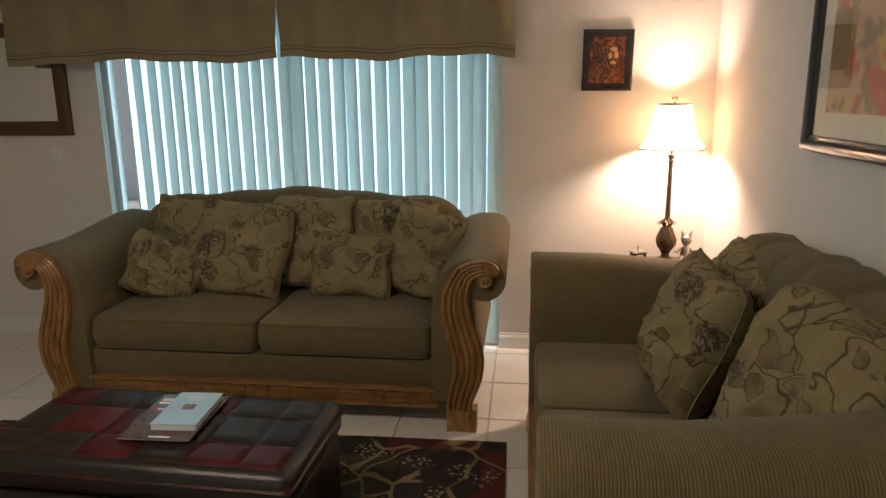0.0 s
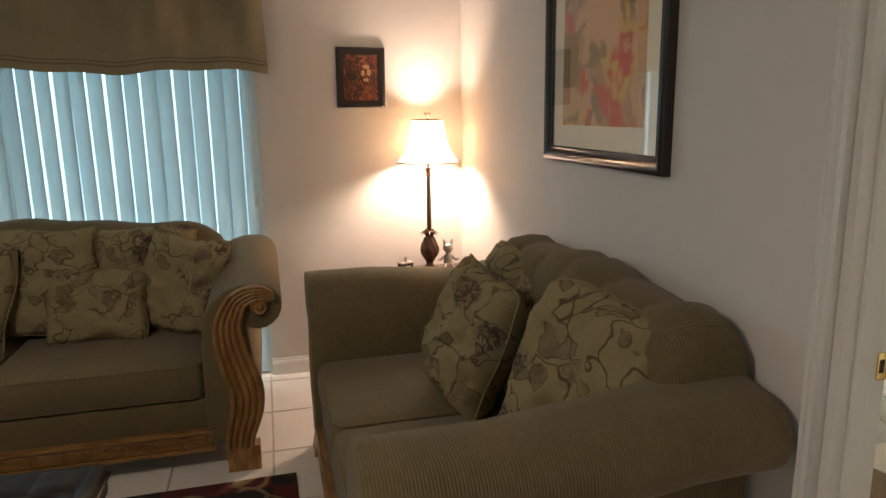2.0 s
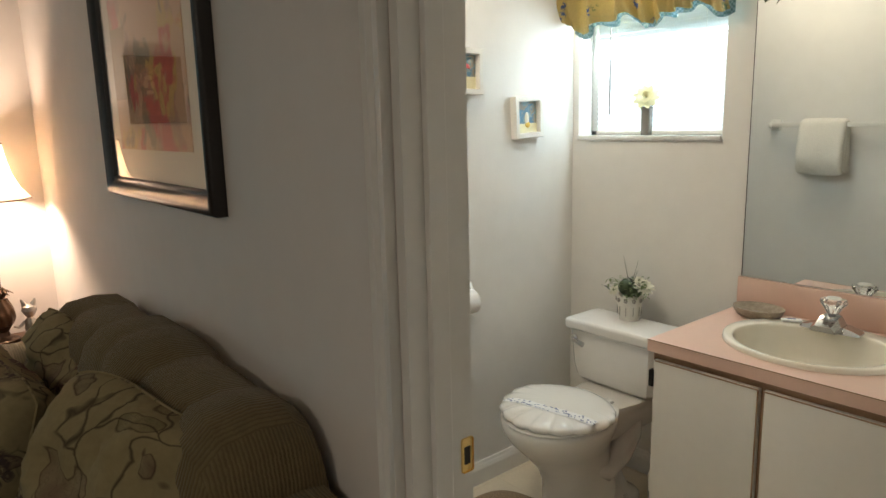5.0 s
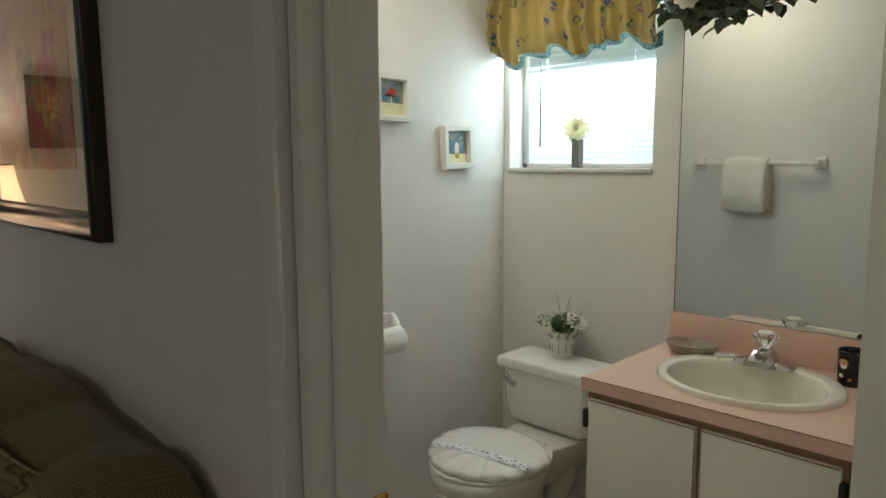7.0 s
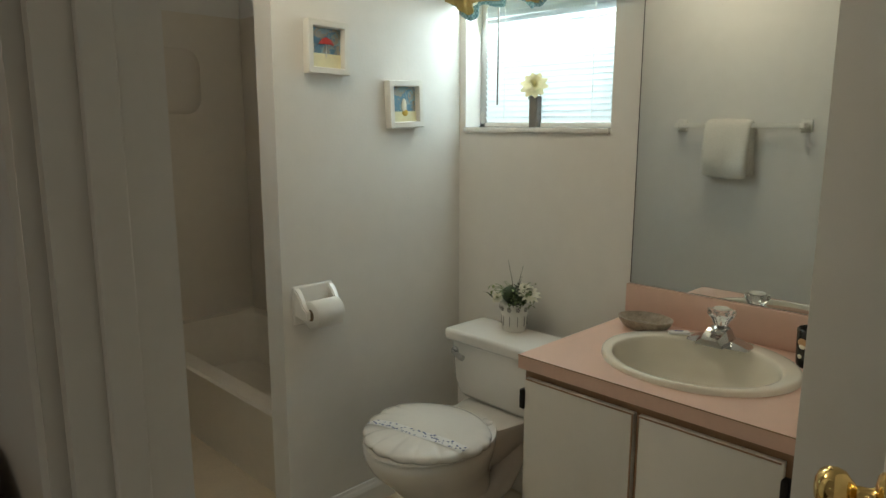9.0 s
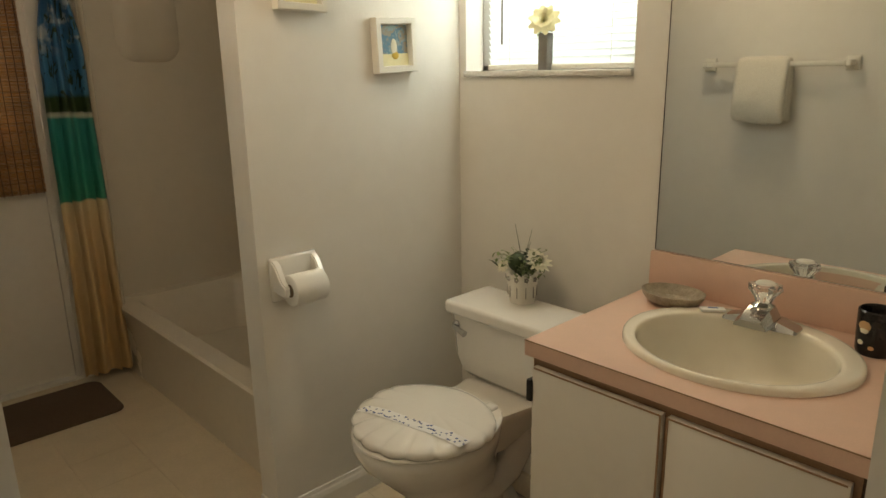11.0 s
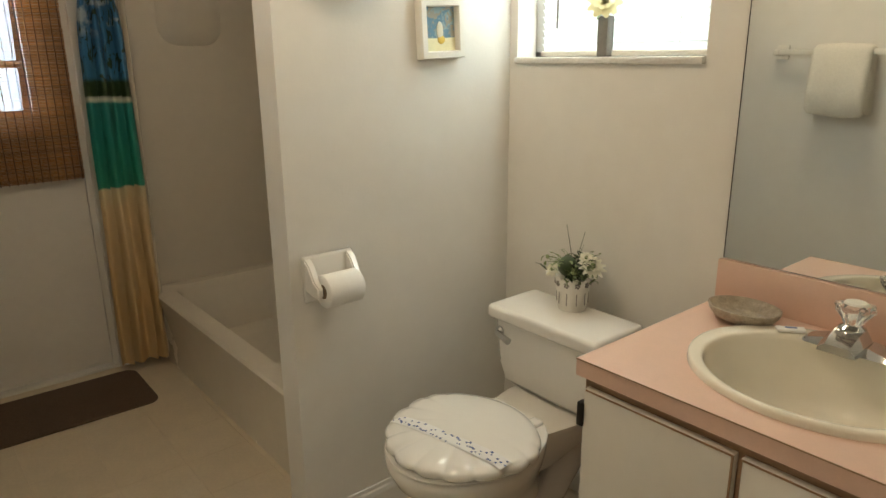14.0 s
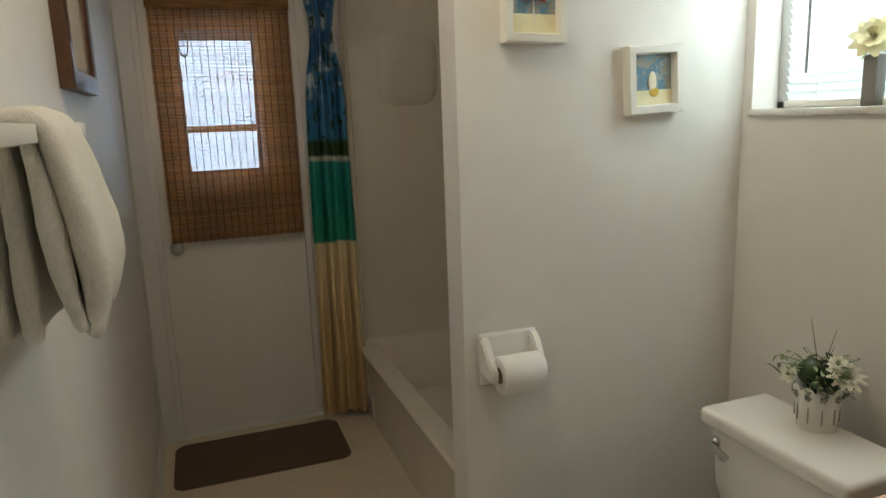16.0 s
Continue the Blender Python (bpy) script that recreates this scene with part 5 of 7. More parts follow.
wm = thing("wall_mirror", "rectangular mirror in a carved dark wooden frame", "mirror", pose(-4.215, -0.001, 1.612))
part("frame", frame_mesh(0.94, 0.66, 0.085, 0.035, PROF), WALNUT, wm, "dark brown wooden frame", sharp=0.9)
part("glass", newbox((-0.40, -0.010, -0.26), (0.40, -0.004, 0.26)), MIRROR, wm)
sw = thing("light_switch", "white double light switch plate on the wall", "light switch", pose(-3.872, -0.001, 1.152), kind="")
part("plate", newbox((-0.035, -0.006, -0.058), (0.035, 0, 0.058), 0.003), PLASTW, sw)
part("toggle", newbox((-0.006, -0.016, -0.012), (0.006, -0.006, 0.008), 0.002), PLASTW, sw)


# ---- bathroom: vanity ----
VY0, VY1, VX, CZ = -2.393, -3.108, 1.202, 0.81
vc = thing("vanity_cabinet", "white laminate vanity cabinet with two doors and tan edge strips", "cabinet", pose(VX + 0.02, (VY0 + VY1) / 2, 0))
hw = (VY0 - VY1) / 2 - 0.012
bm = bmesh.new()
dp = W - VX - 0.024
for a, b in (((0.0, -hw, 0.09), (dp, -hw + 0.016, CZ - 0.040)), ((0.0, hw - 0.016, 0.09), (dp, hw, CZ - 0.040)), ((0.0, -hw + 0.016, 0.09), (dp, hw - 0.016, 0.106)), ((0.0, -hw + 0.016, 0.106), (0.016, hw - 0.016, CZ - 0.040)), ((dp - 0.01, -hw + 0.016, 0.106), (dp, hw - 0.016, CZ - 0.040))):
    box(bm, a, b)
part("body", bm, CABT, vc, "tan cabinet carcase")
part("toe_kick", newbox((0.06, -hw, 0.0), (W - VX - 0.024, hw, 0.09)), CABT, vc)
for sg in (1, -1):
    y0, y1 = (0.006, hw - 0.012) if sg > 0 else (-hw + 0.012, -0.006)
    dr = part("cabinet_door", newbox((-0.020, y0, 0.115), (-0.002, y1, CZ - 0.062), 0.001), CABW, vc, "plain white laminate door")
    part("edge_strip", newbox((-0.0215, y0 if sg > 0 else y1 - 0.004, 0.115), (-0.0195, (y0 + 0.004) if sg > 0 else y1, CZ - 0.062)), CABT, dr)
    # brown top strip also carries the shadow gap under the counter in its colour
    part("edge_strip", newbox((-0.0213, y0 + 0.0042, CZ - 0.0655), (-0.0195, y1 - 0.0042, CZ - 0.062)), CABT, dr)
    for z in (0.20, 0.66):
        yy = sg * (hw - 0.006)
        hb = newbox((-0.026, yy - 0.008, z), (-0.002, yy + 0.008, z + 0.055), 0.003)
        part("hinge", hb, BLACKM, dr, "dark metal hinge")
ct = thing("countertop", "pink laminate vanity countertop with a backsplash", "countertop", pose(0, 0, 0))
# counter slab with an oval hole for the basin
SX, SY = 1.488, -2.762
A_, B_ = 0.253, 0.224   # half axes along y and x


def slab():
    bm = bmesh.new()
    x0, x1, y0, y1 = VX, W - 0.002, VY1, VY0
    n = 48
    outer, inner = [], []
    for k in range(n):
        a = 2 * math.pi * k / n
        c, s = math.cos(a), math.sin(a)
        t = min(((x1 - SX) / c if c > 0 else (x0 - SX) / c) if abs(c) > 1e-6 else 9, ((y1 - SY) / s if s > 0 else (y0 - SY) / s) if abs(s) > 1e-6 else 9)
        outer.append((SX + c * t, SY + s * t))
        inner.append((SX + c * (B_ - 0.02), SY + s * (A_ - 0.02)))
    # snap the nearest ray to each corner
    for cx in (x0, x1):
        for cy in (y0, y1):
            i = min(range(n), key=lambda q: (outer[q][0] - cx) ** 2 + (outer[q][1] - cy) ** 2)
            outer[i] = (cx, cy)
    rings = [[(x, y, CZ - 0.038) for x, y in inner], [(x, y, CZ) for x, y in inner], [(x, y, CZ) for x, y in outer], [(x, y, CZ - 0.038) for x, y in outer]]
    rings.append(rings[0])
    loft(bm, rings, True, False)
    bmesh.ops.remove_doubles(bm, verts=bm.verts[:], dist=1e-6)
    return bm


part("slab", slab(), PINK, ct, smooth=False)
part("edge_line", newbox((VX - 0.0012, VY1, CZ - 0.0018), (VX + 0.001, VY0 + 0.001, CZ + 0.0004)), CABT, ct, "dark seam along the front edge")
part("backsplash", newbox((W - 0.021, VY1 + 0.001, CZ + 0.0005), (W - 0.002, VY0 - 0.001, CZ + 0.108), 0.002), PINK, ct)
sk = thing("sink_basin", "oval cream porcelain drop-in basin", "sink", pose(SX, SY, CZ))
prof = [(1.0, 0.0005), (0.997, 0.010), (0.988, 0.0145), (0.965, 0.0165), (0.87, 0.0160), (0.845, 0.0148), (0.836, 0.011), (0.829, 0.002), (0.820, -0.04), (0.80, -0.085), (0.74, -0.122), (0.60, -0.146), (0.38, -0.156), (0.12, -0.1605), (0.0, -0.161)]
bm = bmesh.new()
rings = []
for f, z in prof:
    sh_ = 0.022 * smoothstep(1.0, 0.80, f)
    rings.append([(-sh_ + B_ * f * math.cos(a), A_ * f * math.sin(a), z) for a in [2 * math.pi * k / 56 for k in range(56)]])
loft(bm, rings, True, False)
part("bowl", bm, IVORY, sk, sharp=1.2)
part("drain", lathe(bmesh.new(), [(0, 0.004), (0.016, 0.005), (0.024, 0.002), (0.026, 0)], 20, (-0.022, 0, -0.163), cap=False), CHROME, sk, "chrome drain")
fc = thing("faucet", "chrome single-handle faucet with a clear acrylic knob", "faucet", pose(SX + B_ - 0.072, SY + 0.006, CZ + 0.0145))
bm = bmesh.new()
# base plate with wings falling to both ends
loft(bm, [[(x * f, y, z) for x, z in ((-0.030, 0), (0.030, 0), (0.026, h), (-0.024, h))] for y, f, h in ((-0.086, 0.75, 0.005), (-0.080, 0.9, 0.009), (-0.044, 1.0, 0.020), (0.044, 1.0, 0.020), (0.080, 0.9, 0.009), (0.086, 0.75, 0.005))])
part("base_plate", bm, CHROME, fc, sharp=0.3)
# wide faceted spout body reaching over the bowl
bm = bmesh.new()
loft(bm, [[(x, q * w, z) for q, z in ((-1, z0), (1, z0), (0.96, z0 + 0.4 * h), (0.62, z0 + h), (-0.62, z0 + h), (-0.96, z0 + 0.4 * h))] for x, w, z0, h in ((0.027, 0.034, 0.010, 0.024), (0.014, 0.039, 0.008, 0.037), (-0.018, 0.041, 0.010, 0.036), (-0.050, 0.040, 0.011, 0.026), (-0.074, 0.037, 0.009, 0.017))])
part("spout", bm, CHROME, fc, sharp=0.3)
part("stem", lathe(bmesh.new(), [(0.027, 0.040), (0.027, 0.048), (0.021, 0.052), (0.016, 0.056), (0, 0.056)], 24, cap=False), CHROME, fc)
bm = bmesh.new()
rings = []
for z, r in ((0.0565, 0.016), (0.060, 0.019), (0.070, 0.023), (0.082, 0.032), (0.090, 0.037), (0.096, 0.036), (0.100, 0.026)):
    fl = 0.09 if z > 0.058 else 0
    rings.append([((r * (1 + fl * math.cos(8 * t))) * math.cos(t), (r * (1 + fl * math.cos(8 * t))) * math.sin(t), z) for t in [2 * math.pi * k / 48 for k in range(48)]])
loft(bm, rings)
part("knob", bm, ACRYL, fc, "clear fluted acrylic knob")
part("knob_cap", lathe(bmesh.new(), [(0, 0.1005), (0.023, 0.1005), (0.020, 0.1045), (0, 0.106)], 16, cap=False), PLASTW, fc)
sp_ = thing("wrapped_soap", "small wrapped soap bar lying on the basin rim", "soap", pose(SX + 0.150, SY + 0.125, CZ + 0.0175, 0, 0, 38))
part("wrapper", newbox((-0.012, -0.030, 0), (0.012, 0.030, 0.008), 0.003), WHITEP, sp_)
part("print_bar", newbox((-0.004, -0.012, 0.0078), (0.004, 0.012, 0.0086)), BLUEI, sp_)
ds = thing("soap_dish", "shallow pearly shell dish on the countertop", "dish", pose(1.655, -2.520, CZ + 0.0005))
prf = [(0.0, 0.0), (0.036, 0.0), (0.060, 0.010), (0.072, 0.026), (0.076, 0.038), (0.073, 0.039), (0.066, 0.028), (0.05, 0.014), (0.0, 0.008)]
part("shell", lathe(bmesh.new(), prf, 36, cap=False, sx=0.86, sy=1.12), SILVERS, ds)
cp = thing("toothbrush_cup", "black ceramic cup with tan and white painted spots", "cup", pose(1.668, -2.985, CZ + 0.0005))
part("cup", lathe(bmesh.new(), [(0, 0), (0.034, 0), (0.037, 0.008), (0.039, 0.05), (0.040, 0.098), (0.037, 0.101), (0.035, 0.095), (0.033, 0.012), (0, 0.010)], 28, cap=False), DARKC, cp)
for a, z, r, mt in ((2.75, 0.068, 0.014, TANP), (2.75, 0.059, 0.010, PETALW), (2.6, 0.03, 0.007, PETALW), (3.2, 0.022, 0.006, TANP)):
    bm = bmesh.new()
    bmesh.ops.create_uvsphere(bm, u_segments=14, v_segments=8, radius=1, matrix=Matrix.LocRotScale((0.039 * math.cos(a), 0.039 * math.sin(a), z), Euler((0, 0, a)), (0.0022, r, r * 0.8)))
    part("painted_spot", bm, mt, cp)

# large frameless mirror over the counter
mr_ = thing("vanity_mirror", "large frameless wall mirror above the vanity", "mirror", pose(W - 0.001, 0, 0))
part("glass", newbox((-0.006, VY1 + 0.002, 0.921), (-0.0005, -2.402, 1.96)), MIRROR, mr_)
part("edge", newbox((-0.007, -2.4018, 0.921), (-0.0004, -2.400, 1.96)), BLACKM, mr_)

# ---- toilet ----
TYC = -2.022
wc = thing("toilet", "white porcelain toilet with a scalloped lid and paper strip", "toilet", pose(W - 0.012, TYC, 0))
# local: tank at x = 0 side, bowl towards -x


def oval(cx, a, b, z, n=40, sq=1.0, front=1.0):
    pts = []
    for k in range(n):
        t = 2 * math.pi * k / n
        c, s = math.cos(t), math.sin(t)
        fx = front if c < 0 else 1.0
        pts.append((cx + a * fx * math.copysign(abs(c) ** sq, c), b * math.copysign(abs(s) ** sq, s), z))
    return pts


bm = bmesh.new()
loft(bm, [oval(-0.41, 0.188, 0.112, 0.0, sq=0.85), oval(-0.41, 0.188, 0.112, 0.02, sq=0.85), oval(-0.41, 0.178, 0.104, 0.06, sq=0.9), oval(-0.425, 0.166, 0.098, 0.16, sq=0.9), oval(-0.45, 0.170, 0.106, 0.23), oval(-0.495, 0.190, 0.138, 0.30), oval(-0.525, 0.222, 0.176, 0.365), oval(-0.535, 0.232, 0.192, 0.405), oval(-0.536, 0.232, 0.194, 0.428), oval(-0.536, 0.224, 0.185, 0.436)])
part("bowl", bm, PORC, wc, sharp=1.0)
bm = bmesh.new()
loft(bm, [[(x, y * f, z) for x, y in ((-0.05, -1), (-0.24, -1), (-0.38, -0.8), (-0.44, -0.5), (-0.44, 0.5), (-0.38, 0.8), (-0.24, 1), (-0.05, 1))] for z, f in ((0.27, 0.07), (0.33, 0.105), (0.39, 0.135), (0.418, 0.142), (0.428, 0.138), (0.430, 0.12))])
part("tank_shelf", bm, PORC, wc, sharp=1.0)
for s in (1, -1):
    bm = tube(bmesh.new(), [(-0.17, s * 0.050, 0.36), (-0.20, s * 0.062, 0.27), (-0.27, s * 0.070, 0.20), (-0.36, s * 0.074, 0.17), (-0.42, s * 0.070, 0.20), (-0.47, s * 0.060, 0.25)], [0.050, 0.052, 0.046, 0.040, 0.034, 0.020], 18)
    part("trapway", bm, PORC, wc, sharp=1.2)
    part("bolt_cap", lathe(bmesh.new(), [(0.018, 0), (0.017, 0.014), (0.010, 0.022), (0, 0.023)], 14, (-0.27, s * 0.100, 0.030), cap=False), PORC, wc)
part("foot", loft(bmesh.new(), [oval(-0.31, 0.165 * f, 0.128 * f, z, sq=0.55) for f, z in ((0.99, 0.0), (1.0, 0.012), (0.985, 0.026), (0.93, 0.036), (0.72, 0.060), (0.55, 0.12))]), PORC, wc, sharp=1.2)
bm = bmesh.new()
loft(bm, [[(x, y * f, z) for x, y in ((-0.065, -1), (-0.052 - 0.19 * f2, -1), (-0.052 - 0.205 * f2, -0.9), (-0.052 - 0.205 * f2, 0.9), (-0.052 - 0.19 * f2, 1), (-0.065, 1))] for z, f, f2 in ((0.431, 0.135, 0.74), (0.440, 0.160, 0.82), (0.458, 0.178, 0.88), (0.51, 0.187, 0.94), (0.655, 0.196, 0.985))])
part("tank", bm, PORC, wc, sharp=0.5)
bm = newbox((-0.272, -0.207, 0.655), (-0.058, 0.207, 0.700), 0.014, 4)
part("tank_lid", bm, PORC, wc)
bm = lathe(bmesh.new(), [(0, 0), (0.016, 0), (0.016, 0.006), (0.010, 0.012), (0, 0.013)], 16, cap=False)
bmesh.ops.transform(bm, matrix=pose(-0.253, 0.165, 0.618, 0, -90), verts=bm.verts[:])
tube(bm, [(-0.268, 0.165, 0.618), (-0.273, 0.14, 0.613), (-0.276, 0.108, 0.606)], [0.007, 0.009, 0.011], 10)
part("flush_handle", bm, CHROME, wc, "chrome flush handle")
# scalloped shell lid: fan ribs from the hinge
bm = bmesh.new()


def lidpt(t, rr):
    """Outline of the shell lid, with scallops round the front."""
    c, s = math.cos(t), math.sin(t)
    front = max(0.0, -c + 0.75)
    sc = 0.975 + 0.050 * abs(math.sin(8.5 * t)) ** 0.7 * min(1, front * 1.6)
    return (-0.527 + 0.228 * c * sc * rr * (1.0 if c < 0 else 0.75 - 0.02 * abs(s)), 0.210 * s * sc * rr)


nl = 156
rings = []
for rr, z, rib in ((0.975, 0.446, 0), (1.0, 0.452, 0), (1.0, 0.461, 0), (0.97, 0.470, 1), (0.85, 0.477, 1), (0.65, 0.481, 1), (0.4, 0.484, 1), (0.15, 0.485, 0)):
    ring = []
    for k in range(nl):
        t = 2 * math.pi * k / nl
        x, y = lidpt(t, rr)
        groove = (1 - abs(math.sin(8.5 * t))) ** 2.5 * max(0.0, 0.4 - math.cos(t)) * rr ** 4
        ring.append((x, y, z - 0.006 * rib * groove))
    rings.append(ring)
loft(bm, rings)
part("lid", bm, PORC, wc, "glossy white shell-shaped lid", sharp=1.2)
bm = bmesh.new()
loft(bm, [oval(-0.536, 0.228, 0.194, 0.437), oval(-0.536, 0.232, 0.198, 0.441), oval(-0.536, 0.230, 0.196, 0.4455)])
part("seat", bm, PORC, wc)
for s in (1, -1):
    part("hinge", newbox((-0.372, s * 0.075 - 0.02, 0.430), (-0.335, s * 0.075 + 0.02, 0.455), 0.008, 3), PORC, wc)


def strip(u, v):
    """The paper band lies on the lid and bends down over both edges."""
    e = max(0.0, abs(2 * u - 1) - 0.5) / 0.5
    return (-0.622 + 0.044 * (v - 0.5) - 0.036 * (2 * u - 1), -0.022 + 0.176 * (2 * u - 1), 0.4835 - 0.010 * e * e)


st_ = part("paper_strip", grid(bmesh.new(), 24, 4, strip, 0.0006), REDT, wc, "white paper strip with blue print")
rs = random.Random(11)
for k in range(54):
    x, y, z = strip((k + 0.5) / 54, 0.12 + 0.76 * rs.random())
    r_ = rs.uniform(0.0018, 0.0034)
    part("print_dot", newbox((x - r_, y - r_, z), (x + r_, y + r_, z + 0.0012)), BLUEI, st_)
bm = tube(bmesh.new(), [(-0.11, 0.125, 0.440), (-0.10, 0.135, 0.32), (-0.05, 0.17, 0.2), (0.004, 0.175, 0.16)], 0.005, 8)
part("supply_hose", bm, PLASTW, wc, "white supply hose")
# plunger brush behind the toilet
br = thing("toilet_brush", "white toilet brush holder standing beside the vanity", "toilet brush", pose(1.43, -2.318, 0))
part("holder", lathe(bmesh.new(), [(0, 0), (0.045, 0), (0.048, 0.01), (0.040, 0.12), (0.046, 0.23), (0.040, 0.235), (0.036, 0.05), (0, 0.04)], 20, cap=False), PLASTW, br)
part("band", lathe(bmesh.new(), [(0.043, 0.150), (0.0455, 0.150), (0.0465, 0.175), (0.044, 0.175)], 20, cap=False), CHROME, br)
part("handle", tube(bmesh.new(), [(0, 0, 0.04), (0, 0, 0.36)], 0.008, 10), CHROME, br)


# ---- flowers ----
def flower_head(bm, c, r, n, rng, layers=3, wd=0.30, face=(0, 0, 1)):
    turn = Vector((0, 0, 1)).rotation_difference(Vector(face).normalized())
    for l in range(layers):
        for k in range(n):
            a = 2 * math.pi * (k + 0.5 * l) / n + rng.uniform(-0.1, 0.1)
            e = 0.25 + 0.45 * l
            d = Vector((math.cos(a) * math.cos(e), math.sin(a) * math.cos(e), math.sin(e)))
            s = Vector((-math.sin(a), math.cos(a), 0))
            rr = r * (1 - 0.18 * l)
            w = rr * wd
            d, s = turn @ d, turn @ s
            p0, p1, p2 = Vector(c), Vector(c) + d * rr * 0.6, Vector(c) + d * rr - (turn @ Vector((0, 0, 0.12 * rr)))
            vs = [bm.verts.new(q) for q in (p0, p1 + s * w, p2 + s * w * 0.25, p2 - s * w * 0.25, p1 - s * w)]
            bm.faces.new(vs)


def leaves(bm, pts, size, rng, wide=0.28):
    for p in pts:
        d = Vector((rng.uniform(-1, 1), rng.uniform(-1, 1), rng.uniform(-0.6, 0.8))).normalized()
        s = d.cross(Vector((0.2, 0.1, 1))).normalized()
        u = s.cross(d)
        L_ = size * rng.uniform(0.7, 1.3)
        w = L_ * wide
        P = Vector(p)
        a, tip = bm.verts.new(P), bm.verts.new(P + d * L_ - u * L_ * 0.12)
        mid = [bm.verts.new(P + d * L_ * k) for k in (0.3, 0.65)]
        for sg in (1, -1):
            e1 = bm.verts.new(P + d * L_ * 0.28 + s * sg * w * 0.9 + u * w * 0.3)
            e2 = bm.verts.new(P + d * L_ * 0.66 + s * sg * w * 0.75 + u * w * 0.2)
            bm.faces.new((a, e1, mid[0])), bm.faces.new((mid[0], e1, e2, mid[1])), bm.faces.new((mid[1], e2, tip))


rf = random.Random(21)
pt_ = thing("potted_flowers", "small white metal pot of artificial daisies on the tank lid", "plant", Matrix.LocRotScale((1.648, -2.014, 0.701), None, (1.08, 1.08, 1.16)))
bm = bmesh.new()
n = 40
rings = []
for z, r in ((0.0, 0.036), (0.003, 0.037), (0.05, 0.043), (0.082, 0.048)):
    rings.append([(r * (1 + 0.02 * math.cos(10 * t)) * math.cos(t), r * (1 + 0.02 * math.cos(10 * t)) * math.sin(t), z + (0.010 * abs(math.sin(5 * t)) if z > 0.08 else 0)) for t in [2 * math.pi * k / n for k in range(n)]])
rings += [[(x * 0.95, y * 0.95, z - 0.002) for x, y, z in rings[-1]], [(x * 0.85, y * 0.85, 0.07) for x, y, z in rings[0]]]
loft(bm, rings)
pot = part("pot", bm, PLASTW, pt_, "white scalloped pot with cut-out daisies")
# holes are solid grey pieces; the dark inside is put into their colour
for k in range(10):
    t = 2 * math.pi * (k + 0.5) / 10
    for q in range(3):
        tt = t + 0.22 * (q - 1)
        bm = newbox((-0.0015, -0.0012, -0.016), (0.0015, 0.0012, 0.016), 0.0008)
        bmesh.ops.transform(bm, matrix=Matrix.Translation((0.0420 * math.cos(tt), 0.0420 * math.sin(tt), 0.034)) @ Matrix.Rotation(tt, 4, "Z"), verts=bm.verts[:])
        if q == 1:
            part("slot", bm, SLOTM, pot)
        else:
            bm.free()
    bm = bmesh.new()
    for q in range(5):
        aa = 2 * math.pi * q / 5
        bmesh.ops.create_uvsphere(bm, u_segments=6, v_segments=4, radius=0.003, matrix=pose(0.0473 * math.cos(t), 0.0473 * math.sin(t), 0.072) @ Matrix.Rotation(t, 4, "Z") @ pose(0, 0.005 * math.cos(aa), 0.005 * math.sin(aa)))
    part("cutout", bm, SLOTM, pot)
bm = bmesh.new()
leaves(bm, [(rf.gauss(0, 0.022), rf.gauss(0, 0.022), rf.uniform(0.085, 0.125)) for _ in range(46)], 0.036, rf)
part("leaves", bm, LEAF, pt_, "dark green artificial leaves")
bm = bmesh.new()
for k in range(38):
    a = rf.uniform(0, 6.28)
    rr = rf.uniform(0.05, 0.092)
    tip = Vector((rr * math.cos(a), rr * math.sin(a), rf.uniform(0.085, 0.145)))
    tube(bm, [(0.01 * math.cos(a), 0.01 * math.sin(a), 0.08), tip * 0.6 + Vector((0, 0, 0.05)), tip], [0.0012, 0.001, 0.0006], 4)
    leaves(bm, [tip * f + Vector((0, 0, 0.03 * (1 - f))) for f in (0.7, 0.8, 0.9, 1.0)], 0.016, rf)
part("fern_foliage", bm, LEAFL, pt_, "pale green sprigs")
for c, r, fc_ in (((0.014, -0.050, 0.114), 0.040, (-0.30, -0.45, 0.85)), ((0.022, -0.022, 0.130), 0.026, (-0.2, -0.4, 0.9)), ((-0.040, 0.040, 0.100), 0.022, (-0.6, -0.1, 0.6))):
    bm = bmesh.new()
    flower_head(bm, c, r, 12, rf, 3, 0.17, fc_)
    dz = part("daisy", bm, PETALW, pt_, "cream white artificial daisy")
    bm = bmesh.new()
    bmesh.ops.create_uvsphere(bm, u_segments=10, v_segments=6, radius=r * 0.2, matrix=Matrix.Translation(Vector(c) + Vector(fc_).normalized() * r * 0.25))
    part("flower_centre", bm, LEAFL, dz)
bm = bmesh.new()
bmesh.ops.create_uvsphere(bm, u_segments=16, v_segments=10, radius=0.026, matrix=pose(-0.02, 0.005, 0.115))
part("bud", bm, LEAF, pt_)
for k, (dx, dy, h_) in enumerate(((0.0, 0.03, 0.215), (0.01, -0.025, 0.205), (-0.02, -0.045, 0.18))):
    part("reed", tube(bmesh.new(), [(0, 0, 0.08), (dx * 0.5, dy * 0.4, h_ * 0.7), (dx, dy, h_)], [0.0012, 0.001, 0.0005], 5), LEAF, pt_)
vs_ = thing("bud_vase", "slim grey vase with one cream flower on the sill", "vase", pose(W + 0.045, -1.953, WZ0 + 0.0165))
part("vase", newbox((-0.016, -0.018, 0), (0.016, 0.018, 0.112), 0.004), VASEM, vs_)
bm = bmesh.new()
